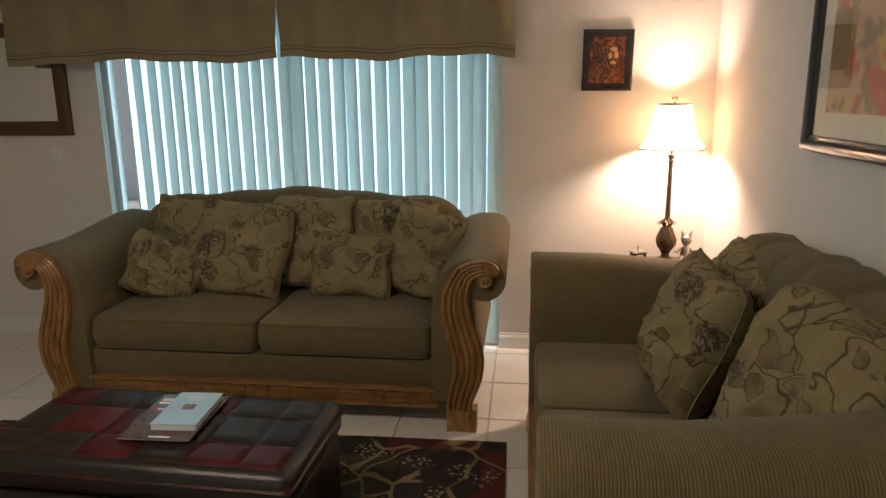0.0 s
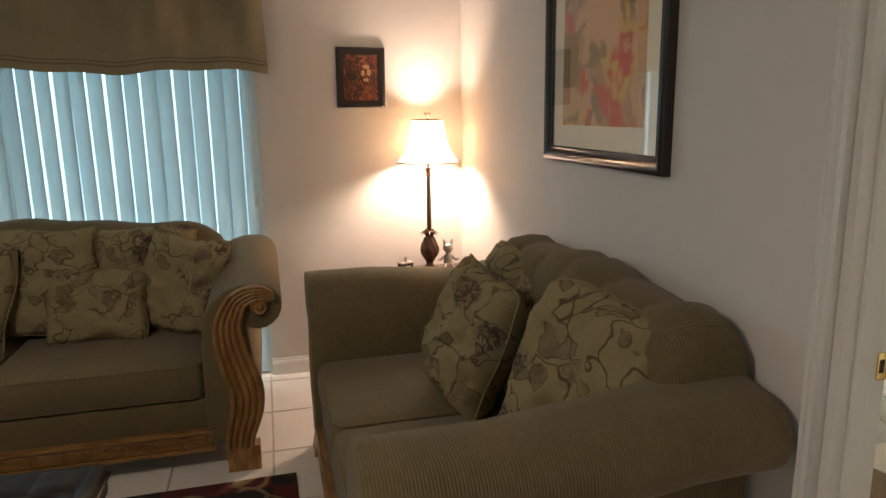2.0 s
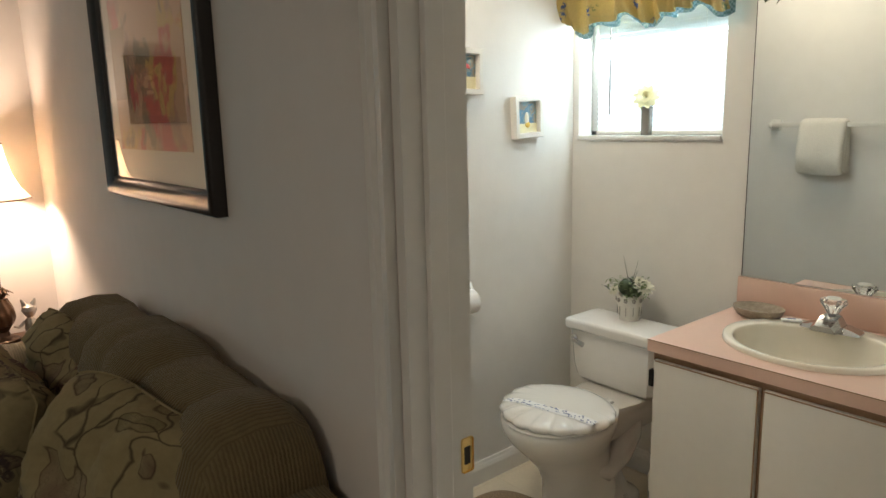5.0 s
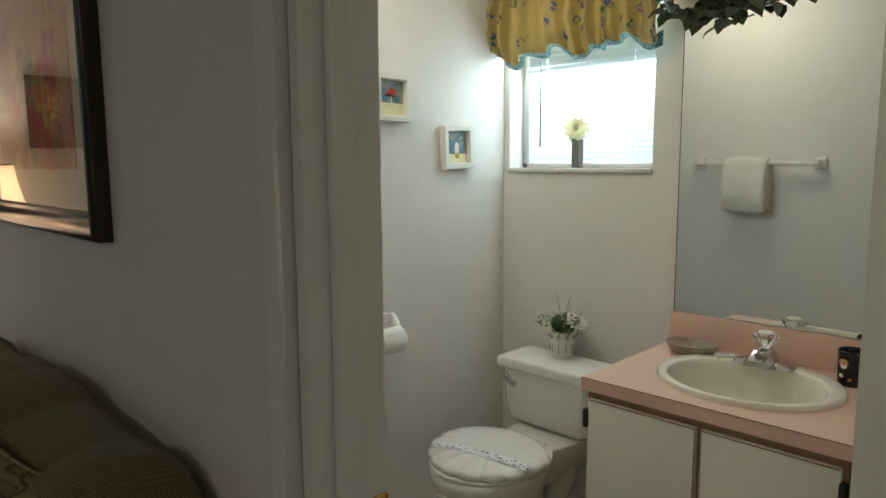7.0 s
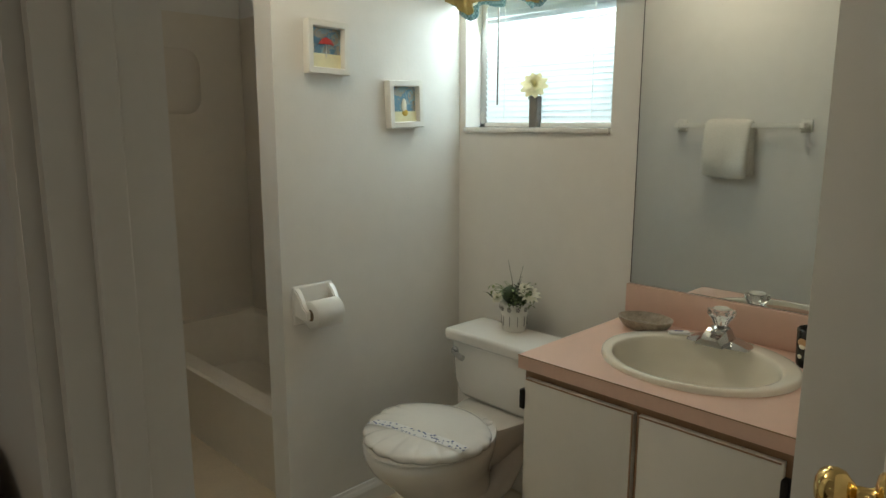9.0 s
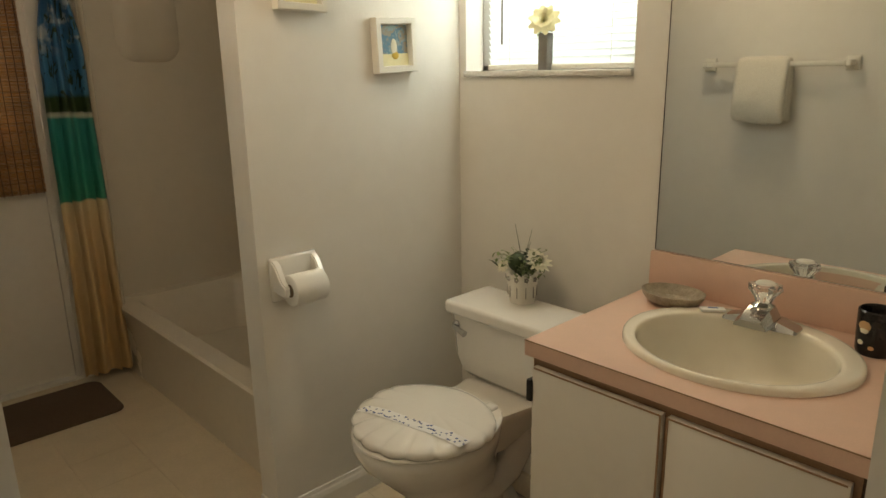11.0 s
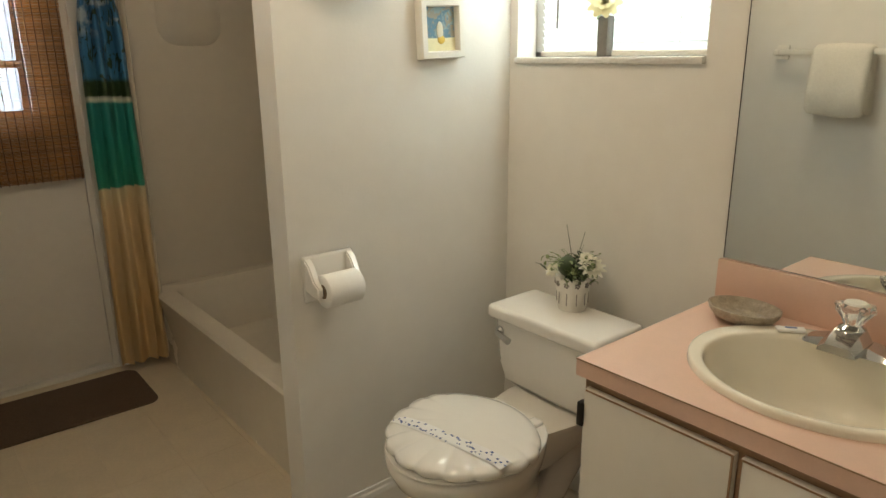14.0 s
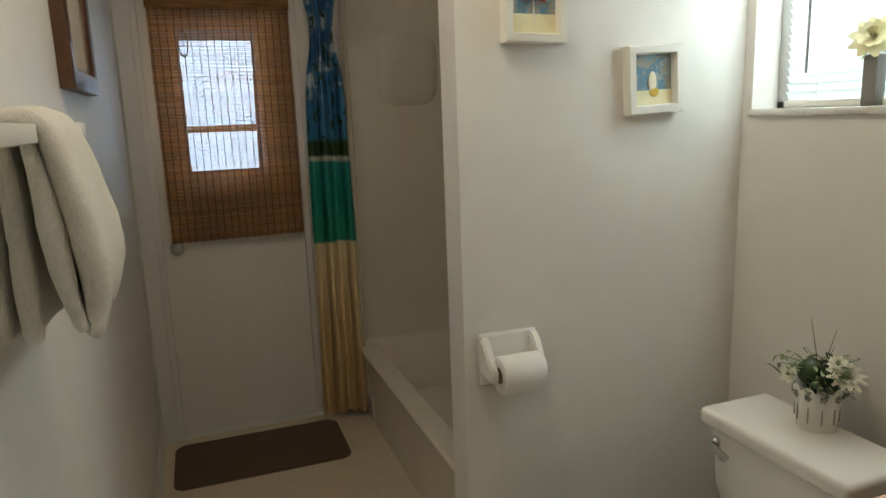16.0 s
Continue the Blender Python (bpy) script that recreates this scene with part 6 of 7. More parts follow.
flower_head(bm, (-0.008, 0, 0.146), 0.054, 10, rf, 5, 0.30, (-0.75, -0.35, 0.45))
part("flower", bm, PETAL, vs_, "cream artificial flower")
bm = bmesh.new()
leaves(bm, [(rf.gauss(0, 0.01), rf.gauss(0, 0.012), 0.12) for _ in range(6)], 0.032, rf)
part("leaves", bm, LEAFL, vs_)

# ---- bath window: frame, sill, mini blind, valance ----
bw = thing("window_1", "small high bathroom window in a deep white reveal", "window", pose(W, 0, 0), kind="structure")
bm = bmesh.new()
for a, b in (((0.085, WY1, WZ0), (0.125, WY1 + 0.035, WZ1)), ((0.085, WY0 - 0.035, WZ0), (0.125, WY0, WZ1)), ((0.085, WY1, WZ1 - 0.035), (0.125, WY0, WZ1)), ((0.085, WY1, WZ0), (0.125, WY0, WZ0 + 0.035)), ((0.088, WY1 + 0.035, 1.735), (0.122, WY0 - 0.035, 1.765))):
    box(bm, a, b, 0.003)
part("window_frame", bm, ALU, bw)
g = part("pane", newbox((0.103, WY1 + 0.03, WZ0 + 0.03), (0.106, WY0 - 0.03, WZ1 - 0.03)), GLASS, bw)
g.visible_shadow = False
part("window_sill", newbox((-0.016, WY1 - 0.0, WZ0 - 0.002), (0.085, WY0 + 0.0, WZ0 + 0.016), 0.004), mat("marble_sill", (0.72, 0.70, 0.67), 0.25, var=0.12, scale=14), bw, "white marble sill")
mb = thing("mini_blind", "white horizontal mini blind, lowered and closed", "blind", pose(W + 0.066, (WY0 + WY1) / 2 - 0.020, 0))
bl = (WY0 - WY1) / 2 - 0.030
part("headrail", newbox((-0.014, -bl, WZ1 - 0.03), (0.014, bl, WZ1 - 0.003), 0.002), PLASTW, mb)
part("bottom_rail", newbox((-0.012, -bl, WZ0 + 0.018), (0.012, bl, WZ0 + 0.034), 0.003), PLASTW, mb)
first = None
ns = 31
for k in range(ns):
    z = WZ0 + 0.046 + k * (WZ1 - 0.04 - WZ0 - 0.05) / (ns - 1)
    m = pose(0, 0, z, 0, 60 + 2.0 * math.sin(k * 1.7), 0)
    if first is None:
        first = part("slat", grid(bmesh.new(), 4, 2, lambda u, v: ((u - 0.5) * 0.025, (v - 0.5) * 2 * bl, 0.002 * (1 - (2 * u - 1) ** 2)), 0.0005), MINIB, mb)
        first.matrix_basis = m
    else:
        again(first, "slat", m, mb)
part("wand", tube(bmesh.new(), [(-0.022, bl - 0.075, WZ1 - 0.03), (-0.024, bl - 0.075, 1.50)], 0.0032, 8), VASEM, mb, "clear grey tilt wand")
for y in (bl - 0.10, -bl + 0.10):
    part("ladder_cord", tube(bmesh.new(), [(-0.0135, y, WZ0 + 0.03), (-0.0135, y, WZ1 - 0.03)], 0.0009, 4), PLASTW, mb)
bv = thing("bath_valance", "gathered yellow floral valance with a blue plaid lining", "valance", pose(W - 0.055, -1.972, 0))
rw = 0.375


def bval(u, v):
    a = u * 52 + 2.2 * math.sin(u * 9) + 0.5 * math.sin(v * 4 + u * 11)
    belly = math.sin(math.pi * min(1.0, v * 0.95 + 0.06)) ** 0.6
    puff = 0.024 * math.sin(a) * (0.5 + 0.5 * belly) + 0.007 * math.sin(a * 2.3 + 1.1) + 0.040 * belly
    puff += 0.012 * noise.noise(Vector((u * 14, v * 5, 0.3)))
    sag = 0.020 * math.cos(u * 15.5 + 0.4) + 0.009 * math.sin(u * 31)
    return (-puff, rw * (1 - 2 * u), 1.855 + sag * (1 - v) ** 2 + 0.30 * v + 0.005 * math.sin(a) * (1 - v))


part("cloth", grid(bmesh.new(), 260, 22, bval, 0.0025), BVAL, bv)
part("lining", grid(bmesh.new(), 90, 3, lambda u, v: (bval(u, 0)[0] * 0.6 + 0.012 + 0.012 * math.sin(u * 40), bval(u, 0)[1], bval(u, 0)[2] - 0.014 + 0.05 * v + 0.006 * math.sin(u * 33)), 0.002), PLAID, bv, "blue plaid lining hem")
part("rod", tube(bmesh.new(), [(-0.01, rw - 0.01, 2.15), (-0.01, -rw + 0.01, 2.15)], 0.008, 8), PLASTW, bv)
for s in (1, -1):
    part("bracket", newbox((-0.012, s * (rw - 0.006) - 0.004, 2.14), (0.0545, s * (rw - 0.006) + 0.004, 2.16)), PLASTW, bv)
# swag of leaves and white roses over the mirror
gl = thing("garland", "artificial garland of dark leaves and white roses above the mirror", "garland", pose(W - 0.05, 0, 0))
rg = random.Random(9)
bm = bmesh.new()
pts = []
for k in range(420):
    y = rg.uniform(-2.33, -3.08)
    droop = 0.05 * math.exp(-((y + 2.52) / 0.12) ** 2) + 0.03 * math.exp(-((y + 2.86) / 0.1) ** 2)
    rise = 0.055 * smoothstep(-2.66, -2.84, y)
    pts.append((rg.uniform(-0.05, 0.03), y, 1.985 - droop + rise + rg.gauss(0, 0.028)))
leaves(bm, pts, 0.058, rg, 0.44)
part("leaves", bm, LEAFD, gl)
part("vine", tube(bmesh.new(), [(0.036, -2.30 - 0.1 * k, 2.02 + 0.015 * math.sin(k * 2)) for k in range(9)], 0.006, 6), LEAFD, gl)
for y, z in ((-2.455, 1.955), (-2.80, 2.03), (-2.60, 1.985)):
    bm = bmesh.new()
    flower_head(bm, (-0.055, y, z), 0.046, 8, rg, 5, 0.42, (-0.8, -0.3, 0.3))
    part("rose", bm, PETALW, gl, "white artificial rose")

# ---- toilet paper holder and small frames on the partition ----
tph = thing("toilet_paper_holder", "white ceramic toilet paper holder set on the wall", "toilet paper holder", pose(1.060, TPY - 0.001, 0.835))
bm = newbox((-0.080, -0.012, -0.067), (0.080, 0.0, 0.067), 0.009, 4)
part("plate", bm, PORC, tph)
for s in (-1, 1):
    bm = bmesh.new()
    rings = []
    for t, w, h0, h1 in ((0, 0.012, -0.03, 0.062), (0.35, 0.011, -0.035, 0.045), (0.7, 0.010, -0.040, 0.005), (1.0, 0.008, -0.036, -0.008)):
        y = -0.010 - 0.068 * t
        rings.append([(s * 0.066 - w, y, h0), (s * 0.066 + w, y, h0), (s * 0.066 + w, y, h1), (s * 0.066 - w, y, h1)])
    loft(bm, rings)
    bmesh.ops.bevel(bm, geom=bm.edges[:], offset=0.004, segments=2, affect="EDGES")
    part("arm", bm, PORC, tph)
tr_ = thing("toilet_paper_roll", "half-used white toilet paper roll on its holder", "toilet paper", pose(1.062, TPY - 0.065, 0.812))
bm = bmesh.new()
rings = []
for x, r in ((-0.054, 0.020), (-0.054, 0.044), (-0.052, 0.046), (0.052, 0.046), (0.054, 0.044), (0.054, 0.020)):
    rings.append([(x, r * math.cos(t), r * math.sin(t)) for t in [2 * math.pi * k / 40 for k in range(40)]])
rings.append(rings[0])
loft(bm, rings, True, False)
part("paper", bm, WHITEP, tr_, sharp=0.8)
part("core", tube(bmesh.new(), [(-0.0545, 0, 0), (0.0545, 0, 0)], 0.0195, 20), mat("cardboard", (0.20, 0.15, 0.10), 0.9), tr_, "brown cardboard core")
part("spindle", tube(bmesh.new(), [(-0.064, 0, 0), (0.064, 0, 0)], 0.008, 12), CHROME, tr_)
part("sheet", grid(bmesh.new(), 4, 6, lambda u, v: (-0.05 + 0.1 * u, 0.0462 + 0.001 * v, 0.0 - 0.035 * v), 0.0006), WHITEP, tr_)


def shadow_box(x, z, tilt, rot):
    f = thing("shadow_box_frame", "small white shadow-box frame with a beach scene", "picture", pose(x, TPY - 0.001, z, 0, rot, 0), "beach pictures")
    part("frame", frame_mesh(0.160, 0.166, 0.022, 0.030, PROF2), PLASTW, f, "white painted frame", sharp=0.9)
    part("print", newbox((-0.059, -0.008, -0.062), (0.059, -0.002, 0.062)), BEACH1, f, "beach print in blue and sand")
    return f


f1 = shadow_box(1.138, 1.668, 0, 1)
bm = lathe(bmesh.new(), [(0, 0.030), (0.018, 0.022), (0.030, 0.008), (0.030, 0.006), (0, 0.012)], 16, cap=False)
bmesh.ops.scale(bm, vec=(1, 0.35, 1), verts=bm.verts[:])
bmesh.ops.translate(bm, vec=(0, -0.012, 0.004), verts=bm.verts[:])
part("parasol", bm, RED, f1, "red parasol cut-out")
part("sand_strip", newbox((-0.058, -0.010, -0.061), (0.058, -0.007, -0.018)), PETAL, f1)
part("pole", newbox((-0.0015, -0.012, -0.03), (0.0015, -0.010, 0.018)), PLASTW, f1)
f2 = shadow_box(1.470, 1.498, 0, -2.5)
part("sand_strip", newbox((-0.058, -0.010, -0.061), (0.058, -0.007, -0.025)), PETAL, f2)
bm = bmesh.new()
bmesh.ops.create_uvsphere(bm, u_segments=10, v_segments=8, radius=1, matrix=Matrix.LocRotScale((0.0, -0.011, -0.005), None, (0.012, 0.003, 0.026)))
part("cutout", bm, PETALW, f2)
bm = bmesh.new()
bmesh.ops.create_uvsphere(bm, u_segments=10, v_segments=8, radius=1, matrix=Matrix.LocRotScale((0.004, -0.0112, -0.03), None, (0.014, 0.003, 0.012)))
part("cutout", bm, mat("yellow_paint", (0.65, 0.45, 0.08), 0.6), f2)

# ---- bathtub with surround ----
tb = thing("bathtub", "beige fibreglass bathtub in an alcove", "bathtub", pose(0, 0, 0))
TX0, TX1, TY0, TY1, TZ_ = 1.036, W - 0.002, TPY + 0.102, YE - 0.002, 0.358


def rrect(x0, x1, y0, y1, r, z, n=6):
    pts = []
    for cx, cy, a0 in ((x1 - r, y1 - r, 0), (x0 + r, y1 - r, 90), (x0 + r, y0 + r, 180), (x1 - r, y0 + r, 270)):
        for k in range(n + 1):
            a = radians(a0 + 90 * k / n)
            pts.append((cx + r * math.cos(a), cy + r * math.sin(a), z))
    return pts


tub_rings = [rrect(TX0 + 0.03, TX1, TY0, TY1, 0.004, 0.0), rrect(TX0 + 0.022, TX1, TY0, TY1, 0.004, 0.27), rrect(TX0 + 0.004, TX1, TY0, TY1, 0.004, 0.326), rrect(TX0, TX1, TY0, TY1, 0.006, 0.347), rrect(TX0 + 0.008, TX1 - 0.004, TY0 + 0.004, TY1 - 0.004, 0.01, TZ_), rrect(TX0 + 0.085, TX1 - 0.06, TY0 + 0.07, TY1 - 0.07, 0.10, TZ_), rrect(TX0 + 0.10, TX1 - 0.075, TY0 + 0.09, TY1 - 0.09, 0.10, TZ_ - 0.02), rrect(TX0 + 0.14, TX1 - 0.11, TY0 + 0.16, TY1 - 0.14, 0.10, 0.10), rrect(TX0 + 0.20, TX1 - 0.17, TY0 + 0.24, TY1 - 0.22, 0.08, 0.075)]
bm = loft(bmesh.new(), tub_rings[3:], True, False)
bm.faces.new([v for v in bm.verts][-len(tub_rings[0]):])
part("basin", bm, TUBM, tb, sharp=0.7)
part("apron", loft(bmesh.new(), tub_rings[:4], True, False), TUBM, tb, sharp=0.7)
part("drain", lathe(bmesh.new(), [(0.03, 0.0765), (0.026, 0.080), (0, 0.079)], 16, (1.36, TY0 + 0.36, 0), cap=False), CHROME, tb, "chrome drain")
ts = thing("tub_surround", "beige moulded tub surround panels with a soap shelf", "tub surround", pose(0, 0, 0), kind="structure")
part("end_panel", newbox((TX0 + 0.02, TY1 - 0.006, TZ_), (TX1, TY1 + 0.0005, 2.0), 0.002), SURR, ts)
part("back_panel", newbox((TX1 - 0.006, TY0, TZ_), (TX1 + 0.0005, TY1 - 0.008, 2.0), 0.002), SURR, ts)
part("near_panel", newbox((TX0 + 0.02, TY0 - 0.0005, TZ_), (TX1 - 0.008, TY0 + 0.006, 2.0), 0.002), SURR, ts)
def shelf_ring(ins, y):
    return [(x, y, z) for x, z, _ in rrect(1.22 + ins, 1.52 - ins, 1.48 + ins, 1.82 - ins, 0.09 - 0.5 * ins, 0)]


part("soap_shelf", loft(bmesh.new(), [shelf_ring(d, TY1 - y) for d, y in ((0.0, 0.0065), (0.006, 0.012), (0.020, 0.022), (0.045, 0.032), (0.075, 0.036))]), SURR, ts, "moulded beige shelf")

# ---- shower curtain drawn to the end ----
sc_ = thing("shower_curtain", "shower curtain printed with a beach, gathered at the tub's end", "shower curtain", pose(0.952, 0.0, 0))


def curt(u, v):
    w = 0.085 + 0.02 * (1 - v)
    gather = 1 - 0.45 * math.exp(-((v * 1.93 + 0.045 - 1.80) / 0.16) ** 2)
    a = u * 25
    return ((u - 0.5) * 2 * w * gather + 0.012 * math.sin(a * 0.5), (-0.04 + 0.030 * math.sin(a) * (0.8 + 0.2 * math.sin(v * 9)) + 0.008 * math.sin(v * 14 + u * 5)) * 1.0, 0.045 + 1.93 * v)


part("sheet", grid(bmesh.new(), 120, 40, curt, 0.0015), CURTAIN, sc_)
part("liner", grid(bmesh.new(), 50, 10, lambda u, v: (0.085 + 0.030 * u + 0.006 * math.sin(u * 20), -0.02 + 0.020 * math.sin(u * 26), 0.06 + 1.9 * v), 0.001), TUBM, sc_, "cream liner behind the curtain")
cr_ = thing("shower_rod", "white shower curtain rod across the alcove", "curtain rod", pose(0.96, 0, 2.02), kind="structure")
part("tube", tube(bmesh.new(), [(0, TPY + 0.101, 0), (0, YE - 0.001, 0)], 0.0125, 12), PLASTW, cr_)
for k in range(6):
    q = [(0.0 + 0.024 * math.cos(t), -0.09 + 0.025 * k, -0.010 + 0.026 * math.sin(t)) for t in [2 * math.pi * i / 16 for i in range(17)]]
    part("ring", tube(bmesh.new(), q, 0.0025, 6, False), PLASTW, cr_)

# ---- outside door with bamboo shade ----
xd = thing("door_2", "white outside door with an upper window behind a bamboo shade", "door", pose(0, YE + 0.035, 0), kind="structure")
GX0, GX1, GZ0, GZ1 = 0.355, 0.685, 1.20, 1.83
bm = bmesh.new()
for a, b in (((DX0 + 0.03, -0.02, 0.025), (GX0, 0.02, DZ - 0.03)), ((GX1, -0.02, 0.025), (DX1 - 0.03, 0.02, DZ - 0.03)), ((GX0, -0.02, 0.025), (GX1, 0.02, GZ0)), ((GX0, -0.02, GZ1), (GX1, 0.02, DZ - 0.03))):
    box(bm, a, b)
part("door_leaf", bm, DOORP, xd, smooth=False)
bm = bmesh.new()
for a, b in (((GX0 - 0.03, -0.03, GZ0 - 0.03), (GX0 + 0.004, -0.018, GZ1 + 0.03)), ((GX1 - 0.004, -0.03, GZ0 - 0.03), (GX1 + 0.03, -0.018, GZ1 + 0.03)), ((GX0, -0.03, GZ0 - 0.03), (GX1, -0.018, GZ0 + 0.004)), ((GX0, -0.03, GZ1 - 0.004), (GX1, -0.018, GZ1 + 0.03)), ((GX0, -0.012, 1.392), (GX1, 0.012, 1.420))):
    box(bm, a, b, 0.003)
part("window_frame", bm, TRIM, xd)
g = part("pane", newbox((GX0, -0.002, GZ0), (GX1, 0.002, GZ1)), GLASS, xd)
g.visible_shadow = False
bm = lathe(bmesh.new(), [(0, 0), (0.030, 0), (0.028, 0.006), (0.010, 0.010), (0.010, 0.03), (0.024, 0.040), (0.027, 0.052), (0.018, 0.064), (0, 0.067)], 22, cap=False)
bmesh.ops.transform(bm, matrix=pose(DX0 + 0.085, -0.0205, 0.895, 90), verts=bm.verts[:])
part("door_knob", bm, PEWTER, xd, "tarnished silver door knob")
part("threshold", newbox((DX0 + 0.002, -0.05, 0.0), (DX1 - 0.002, 0.09, 0.014), 0.004), PLASTW, xd, "pale painted threshold")
part("sweep", newbox((DX0 + 0.03, -0.024, 0.022), (DX1 - 0.03, -0.0205, 0.036), 0.002), PLASTW, xd)
bm = bmesh.new()
for a, b in (((DX0, -0.034, 0), (DX0 + 0.028, 0.09, DZ)), ((DX1 - 0.028, -0.034, 0), (DX1, 0.09, DZ)), ((DX0, -0.034, DZ - 0.028), (DX1, 0.09, DZ))):
    box(bm, a, b, 0.002)
structure("door_frame_outside", bm, TRIM, "white painted outside door frame", "door frame").matrix_basis = pose(0, YE + 0.035, 0)
bm = bmesh.new()
for a, b in (((DX0 - 0.062, -0.016, 0), (DX0 + 0.004, 0, DZ + 0.06)), ((DX1 - 0.004, -0.016, 0), (DX1 + 0.055, 0, DZ + 0.06)), ((DX0 + 0.004, -0.016, DZ - 0.004), (DX1 - 0.004, 0, DZ + 0.06))):
    box(bm, a, b, 0.004)
structure("trim_door_outside", bm, TRIM, "flat white door casing", "door casing").matrix_basis = pose(0, YE - 0.001, 0)
bs = thing("bamboo_shade", "woven bamboo roman shade hanging on the outside door", "window shade", pose(0.5425, YE - 0.045, 0))
SWd, SZ0, SZ1 = 0.285, 0.925, 1.99
first = None
rb_ = random.Random(31)
zz = SZ0
kk = 0
while zz < SZ1 - 0.06:
    h_ = 0.0040 + 0.0006 * (kk % 3)
    m = Matrix.LocRotScale((rb_.uniform(-0.0015, 0.0015), 0.0012 * math.sin(kk), zz), Euler((0, rb_.uniform(-0.0012, 0.0012), 0)), (1, 1, h_ / 0.006))
    if first is None:
        first = part("reed", newbox((-SWd, -0.0012, 0), (SWd, 0.0012, 0.0060), 0.0008, 1), BAMBOO, bs)
        first.matrix_basis = m
    else:
        again(first, "reed", m, bs)
    zz += h_ + 0.0009 + rb_.uniform(0.0, 0.0005)
    kk += 1
for k in range(19):
    x = -SWd + 0.010 + k * (2 * SWd - 0.020) / 18
    part("cord", tube(bmesh.new(), [(x, -0.0034, SZ0 - 0.004), (x, -0.0034, SZ1 - 0.05)], 0.0019, 5), WALNUT, bs)
part("top_flap", newbox((-SWd - 0.004, -0.010, 1.90), (SWd + 0.004, -0.006, 2.00), 0.002), BAMBOO, bs, "bamboo valance strip")
part("headrail", newbox((-SWd, -0.005, SZ1 - 0.03), (SWd, 0.035, SZ1 + 0.01), 0.003), WALNUT, bs)
q = [(-0.155 + 0.018 * math.cos(t), -0.012, 1.76 + 0.055 * math.sin(t)) for t in [2 * math.pi * i / 24 for i in range(25)]]
part("pull_cord", tube(bmesh.new(), q, 0.0025, 6, False), BAMBOO, bs, "looped pull cord")

# ---- towel bar, towels, wooden plaque ----
tbar = thing("towel_bar", "cream towel bar fixed to the bathroom wall", "towel bar", pose(BX + 0.001, -2.06, 1.425))
for y in (-0.315, 0.315):
    part("post", newbox((0, y - 0.028, -0.032), (0.016, y + 0.028, 0.032), 0.006, 3), PLASTW, tbar)
    part("arm", newbox((0.012, y - 0.013, -0.014), (0.082, y + 0.013, 0.014), 0.006, 3), PLASTW, tbar)
part("bar", newbox((0.054, -0.315, -0.012), (0.078, 0.315, 0.012), 0.003), PLASTW, tbar)


def fold(line, y0, y1, seed, fine=52):
    """A thick terry layer: a centre line (x, z, half thickness) rounded at both ends, carried along the bar."""
    dense = []
    for i in range(len(line) - 1):
        for k in range(4):
            f = k / 4
            dense.append([a * (1 - f) + b * f for a, b in zip(line[i], line[i + 1])])
    dense.append(list(line[-1]))
    for _ in range(3):
        dense = [dense[0]] + [[(p + 2 * q + r) / 4 for p, q, r in zip(dense[i - 1], dense[i], dense[i + 1])] for i in range(1, len(dense) - 1)] + [dense[-1]]

    def section(q):
        """The layer's outline at q of its full thickness."""
        left, right, caps = [], [], []
        for i, (x, z, w) in enumerate(dense):
            w = w * q
            p, n = dense[max(0, i - 1)], dense[min(len(dense) - 1, i + 1)]
            d = Vector((n[0] - p[0], n[1] - p[1])).normalized()
            left.append((x - d.y * w, z + d.x * w)), right.append((x + d.y * w, z - d.x * w))
            caps.append((x, z, w, d))

        def cap(c, sg):
            x, z, w, d = c
            a0 = math.atan2(d.x, -d.y) if sg > 0 else math.atan2(-d.x, d.y)
            return [(x + w * math.cos(a0 - k * math.pi / 6), z + w * math.sin(a0 - k * math.pi / 6)) for k in range(1, 6)]
        return left + cap(caps[-1], 1) + right[::-1] + cap(caps[0], -1)
    sec = section(1.0)
    mx, mz = sum(p[0] for p in sec) / len(sec), sum(p[1] for p in sec) / len(sec)
    rings = []
    for k in range(fine + 1):
        v = k / fine
        e = min(v, 1 - v) * (y1 - y0)
        q = math.sqrt(max(0.0, 1 - (1 - min(1.0, e / 0.024)) ** 2))
        ins = 0.004 * (1 - q)
        ring = []
        for x, z in section(0.12 + 0.88 * q):
            low = max(0.0, -z) / 0.25
            y = y0 + (y1 - y0) * v + 0.010 * low * math.sin(seed + 14 * x)
            n = 0.0030 * noise.noise(Vector((x * 70, y * 70, z * 70 + seed))) + 0.004 * noise.noise(Vector((x * 16, y * 16, z * 16 + seed)))
            dx, dz = x - mx, z - mz
            r = math.hypot(dx, dz) or 1
            wob = 0.006 * math.sin(v * 7 + seed + z * 9) * low
            ring.append((x + wob + dx / r * (n - ins), y + 0.003 * noise.noise(Vector((x * 60, z * 60, seed))), z + dz / r * (n - ins) + 0.005 * math.sin(v * 5 + seed) * low))
        rings.append(ring)
    return loft(bmesh.new(), rings)


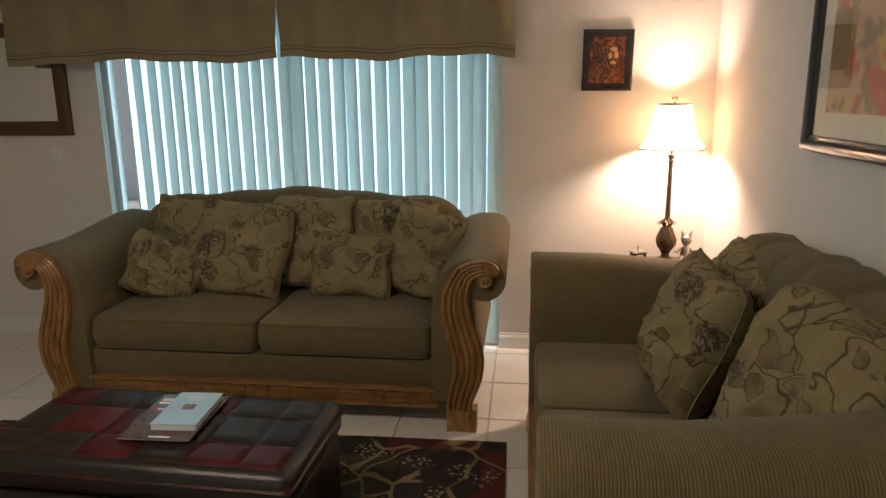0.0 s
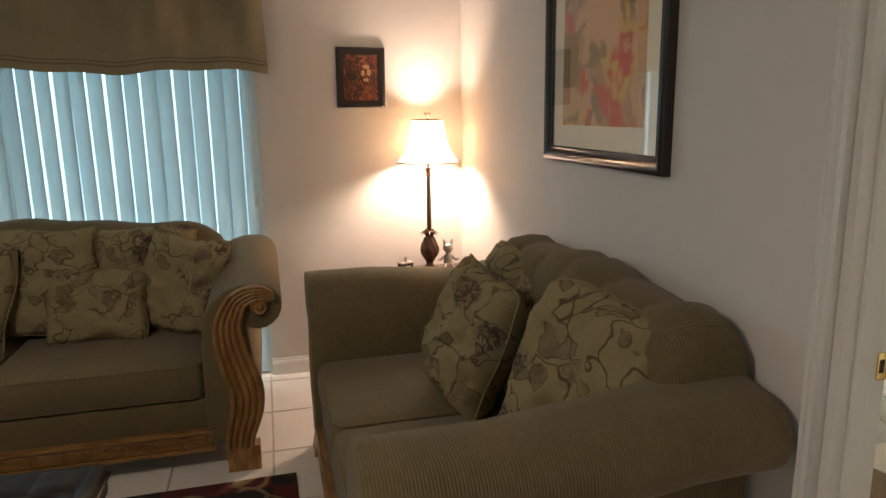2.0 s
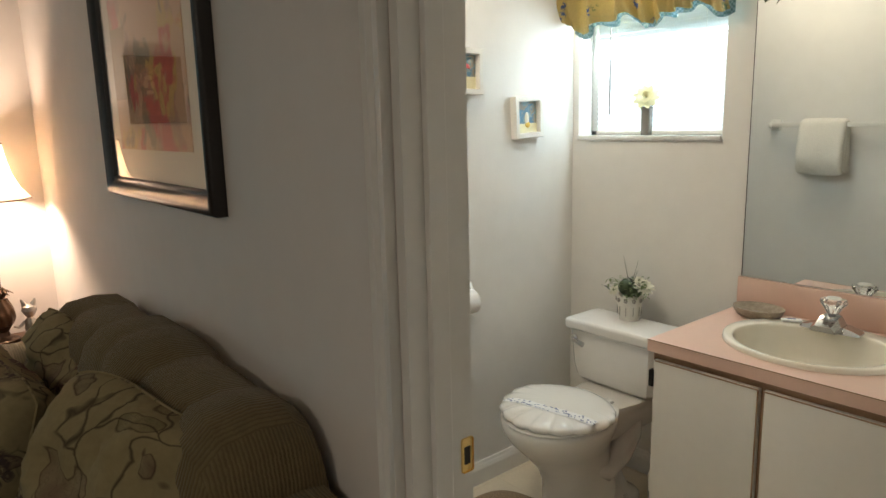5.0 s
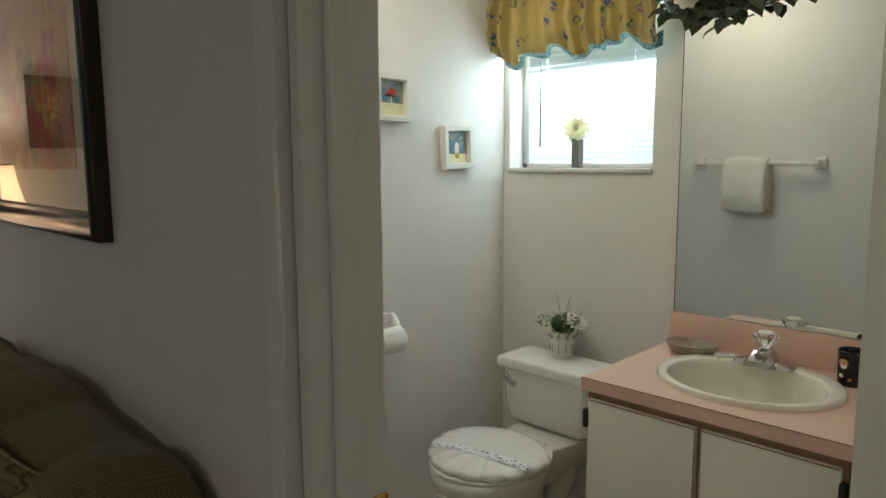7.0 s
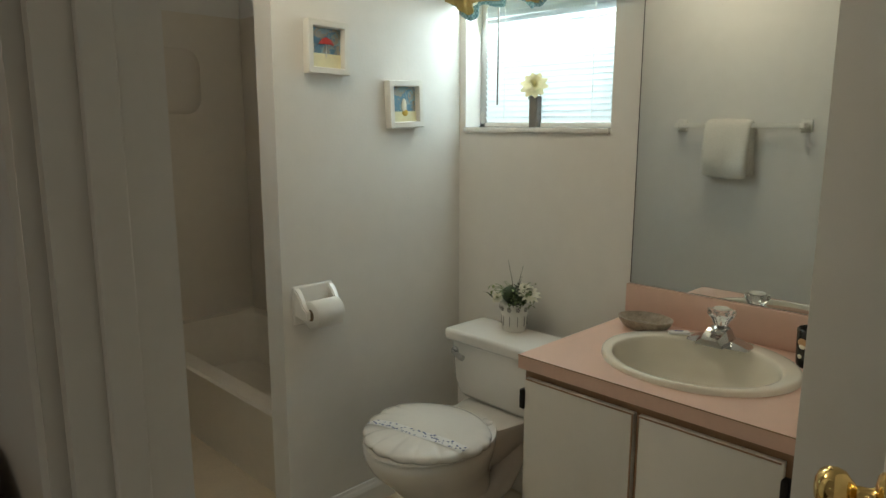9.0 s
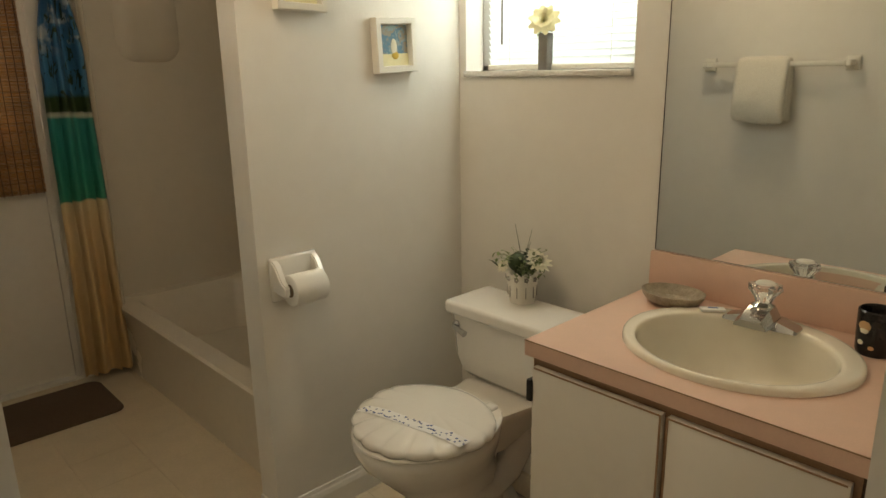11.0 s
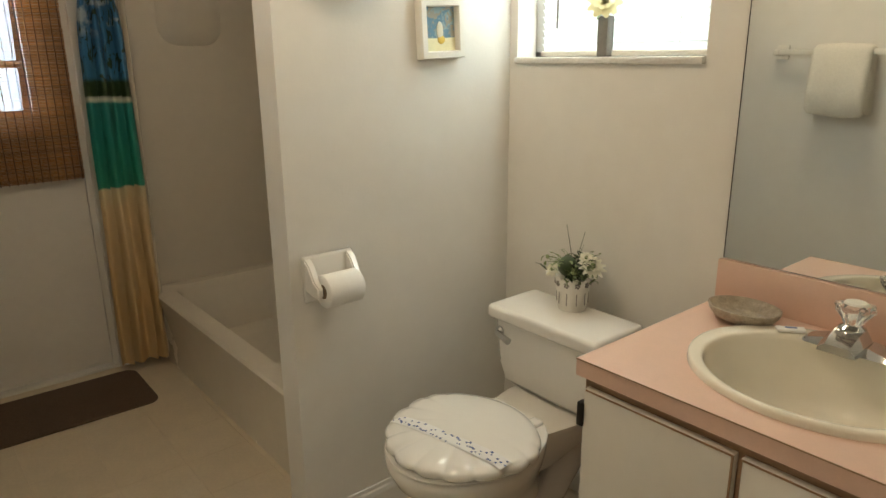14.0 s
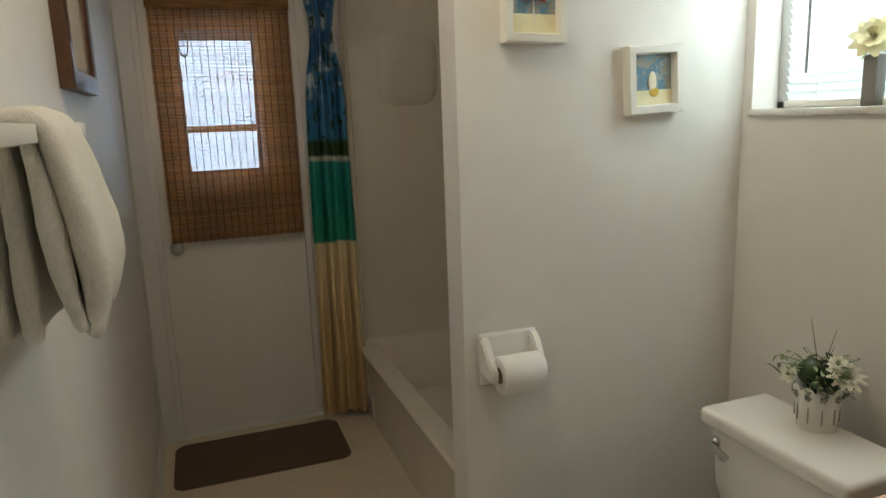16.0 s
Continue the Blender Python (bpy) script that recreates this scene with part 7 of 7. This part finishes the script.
def towel(y0, y1, label, seed):
    """A towel folded lengthwise and laid over the bar: two front layers and two back layers."""
    t_ = thing("towel", label, "towel", pose(BX + 0.058, 0, 1.425), "white towels")
    outer = [(-0.034, -0.02, 0.012), (-0.024, 0.018, 0.012), (0.0, 0.024, 0.012), (0.022, 0.012, 0.013), (0.034, -0.020, 0.015), (0.044, -0.075, 0.018), (0.053, -0.13, 0.021), (0.058, -0.18, 0.021), (0.054, -0.222, 0.016), (0.046, -0.252, 0.011)]
    inner = [(0.002, 0.004, 0.006), (0.010, -0.025, 0.010), (0.017, -0.07, 0.0135), (0.020, -0.12, 0.0155), (0.024, -0.17, 0.0145), (0.029, -0.21, 0.010), (0.035, -0.236, 0.010)]
    back = [(-0.022, 0.004, 0.008), (-0.020, -0.06, 0.012), (-0.0165, -0.14, 0.013), (-0.016, -0.20, 0.014), (-0.016, -0.245, 0.013)]
    rear = [(-0.044, -0.01, 0.008), (-0.046, -0.08, 0.010), (-0.046, -0.16, 0.011), (-0.045, -0.25, 0.011)]
    part("front_fold", fold(outer, y0, y1, seed), TOWEL, t_, sharp=1.6)
    part("inner_fold", fold(inner, y0 - 0.004, y1 - 0.004, seed + 1), TOWEL, t_, sharp=1.6)
    part("back_fold", fold(back, y0 + 0.002, y1, seed + 2), TOWEL, t_, sharp=1.6)
    part("rear_fold", fold(rear, y0 + 0.006, y1, seed + 3), TOWEL, t_, sharp=1.6)


towel(-2.140, -1.905, "thick white terry towel folded over the bar", 3)
wp = thing("wooden_frame", "brown wooden picture frame on the bathroom wall", "picture", pose(BX + 0.001, -1.17, 1.515 + 0.22, 0, 0, 90))
part("frame", frame_mesh(0.44, 0.44, 0.05, 0.030, PROF2), WALNUT, wp, "brown wooden frame", sharp=0.9)
part("print", newbox((-0.18, -0.012, -0.18), (0.18, -0.004, 0.18)), ART_MAT, wp)

# ---- bath mats ----
def mat_mesh(pts, h):
    bm = bmesh.new()
    cx = sum(p[0] for p in pts) / len(pts)
    cy = sum(p[1] for p in pts) / len(pts)
    loft(bm, [[(cx + (x - cx) * f, cy + (y - cy) * f, z) for x, y in pts] for f, z in ((1, 0), (1.0, h * 0.6), (0.985, h), (0.5, h), (0.1, h))])
    return bm


mt = tagged(part("door_mat", mat_mesh([(x, y) for x, y, _ in rrect(-0.362, 0.362, -0.198, 0.198, 0.05, 0)], 0.010), MATBR), "dark brown rectangular mat before the outside door", "mat")
mt.matrix_basis = pose(0.537, -0.205, 0.0015, 0, 0, -0.5)
# contour rug: a rounded rectangle with a bay for the toilet's foot
cpts = []
for k in range(60):
    t = 2 * math.pi * k / 60
    c, s = math.cos(t), math.sin(t)
    x, y = 0.25 * math.copysign(abs(c) ** 0.5, c), 0.32 * math.copysign(abs(s) ** 0.5, s)
    cpts.append((x, y))
rg_ = tagged(part("bath_rug", mat_mesh(cpts, 0.014), RUGB), "tan plush contour rug in front of the toilet", "rug")
rg_.matrix_basis = pose(1.02, -2.03, 0.0015, 0, 0, 4)

# ---- floor pieces ----
TS = 0.42
first = None
for i in range(-9, 4):
    for j in range(-15, 3):
        x0, y0 = -1.165 + i * TS, -0.517 + j * TS
        x1, y1 = x0 + TS, y0 + TS
        a0, a1, b0, b1 = max(x0, -4.9), min(x1, 0.0), max(y0, -6.6), min(y1, 0.0)
        if a1 - a0 < 0.03 or b1 - b0 < 0.03:
            continue
        sx, sy = (a1 - a0) / TS, (b1 - b0) / TS
        m = Matrix.LocRotScale(((a0 + a1) / 2, (b0 + b1) / 2, 0), None, (sx, sy, 1))
        if first is None:
            first = part("tile", newbox((-TS / 2 + 0.004, -TS / 2 + 0.004, -0.004), (TS / 2 - 0.004, TS / 2 - 0.004, 0.0), 0.0015, 1), TILE, floor_l)
            first.matrix_basis = m
        else:
            again(first, "tile", m, floor_l)
VS = 0.233
first = None
for i in range(0, 9):
    for j in range(-18, 3):
        x0, y0 = -0.121 + i * VS, -0.25 + j * VS
        a0, a1, b0, b1 = max(x0, 0.03), min(x0 + VS, W), max(y0, -4.2), min(y0 + VS, YE)
        if a1 - a0 < 0.03 or b1 - b0 < 0.03:
            continue
        m = Matrix.LocRotScale(((a0 + a1) / 2, (b0 + b1) / 2, 0), None, ((a1 - a0) / VS, (b1 - b0) / VS, 1))
        if first is None:
            first = part("vinyl_tile", newbox((-VS / 2 + 0.0005, -VS / 2 + 0.0005, -0.002), (VS / 2 - 0.0005, VS / 2 - 0.0005, 0.0005), 0.0003, 1), VINYL, floor_b)
            first.matrix_basis = m
        else:
            again(first, "vinyl_tile", m, floor_b)
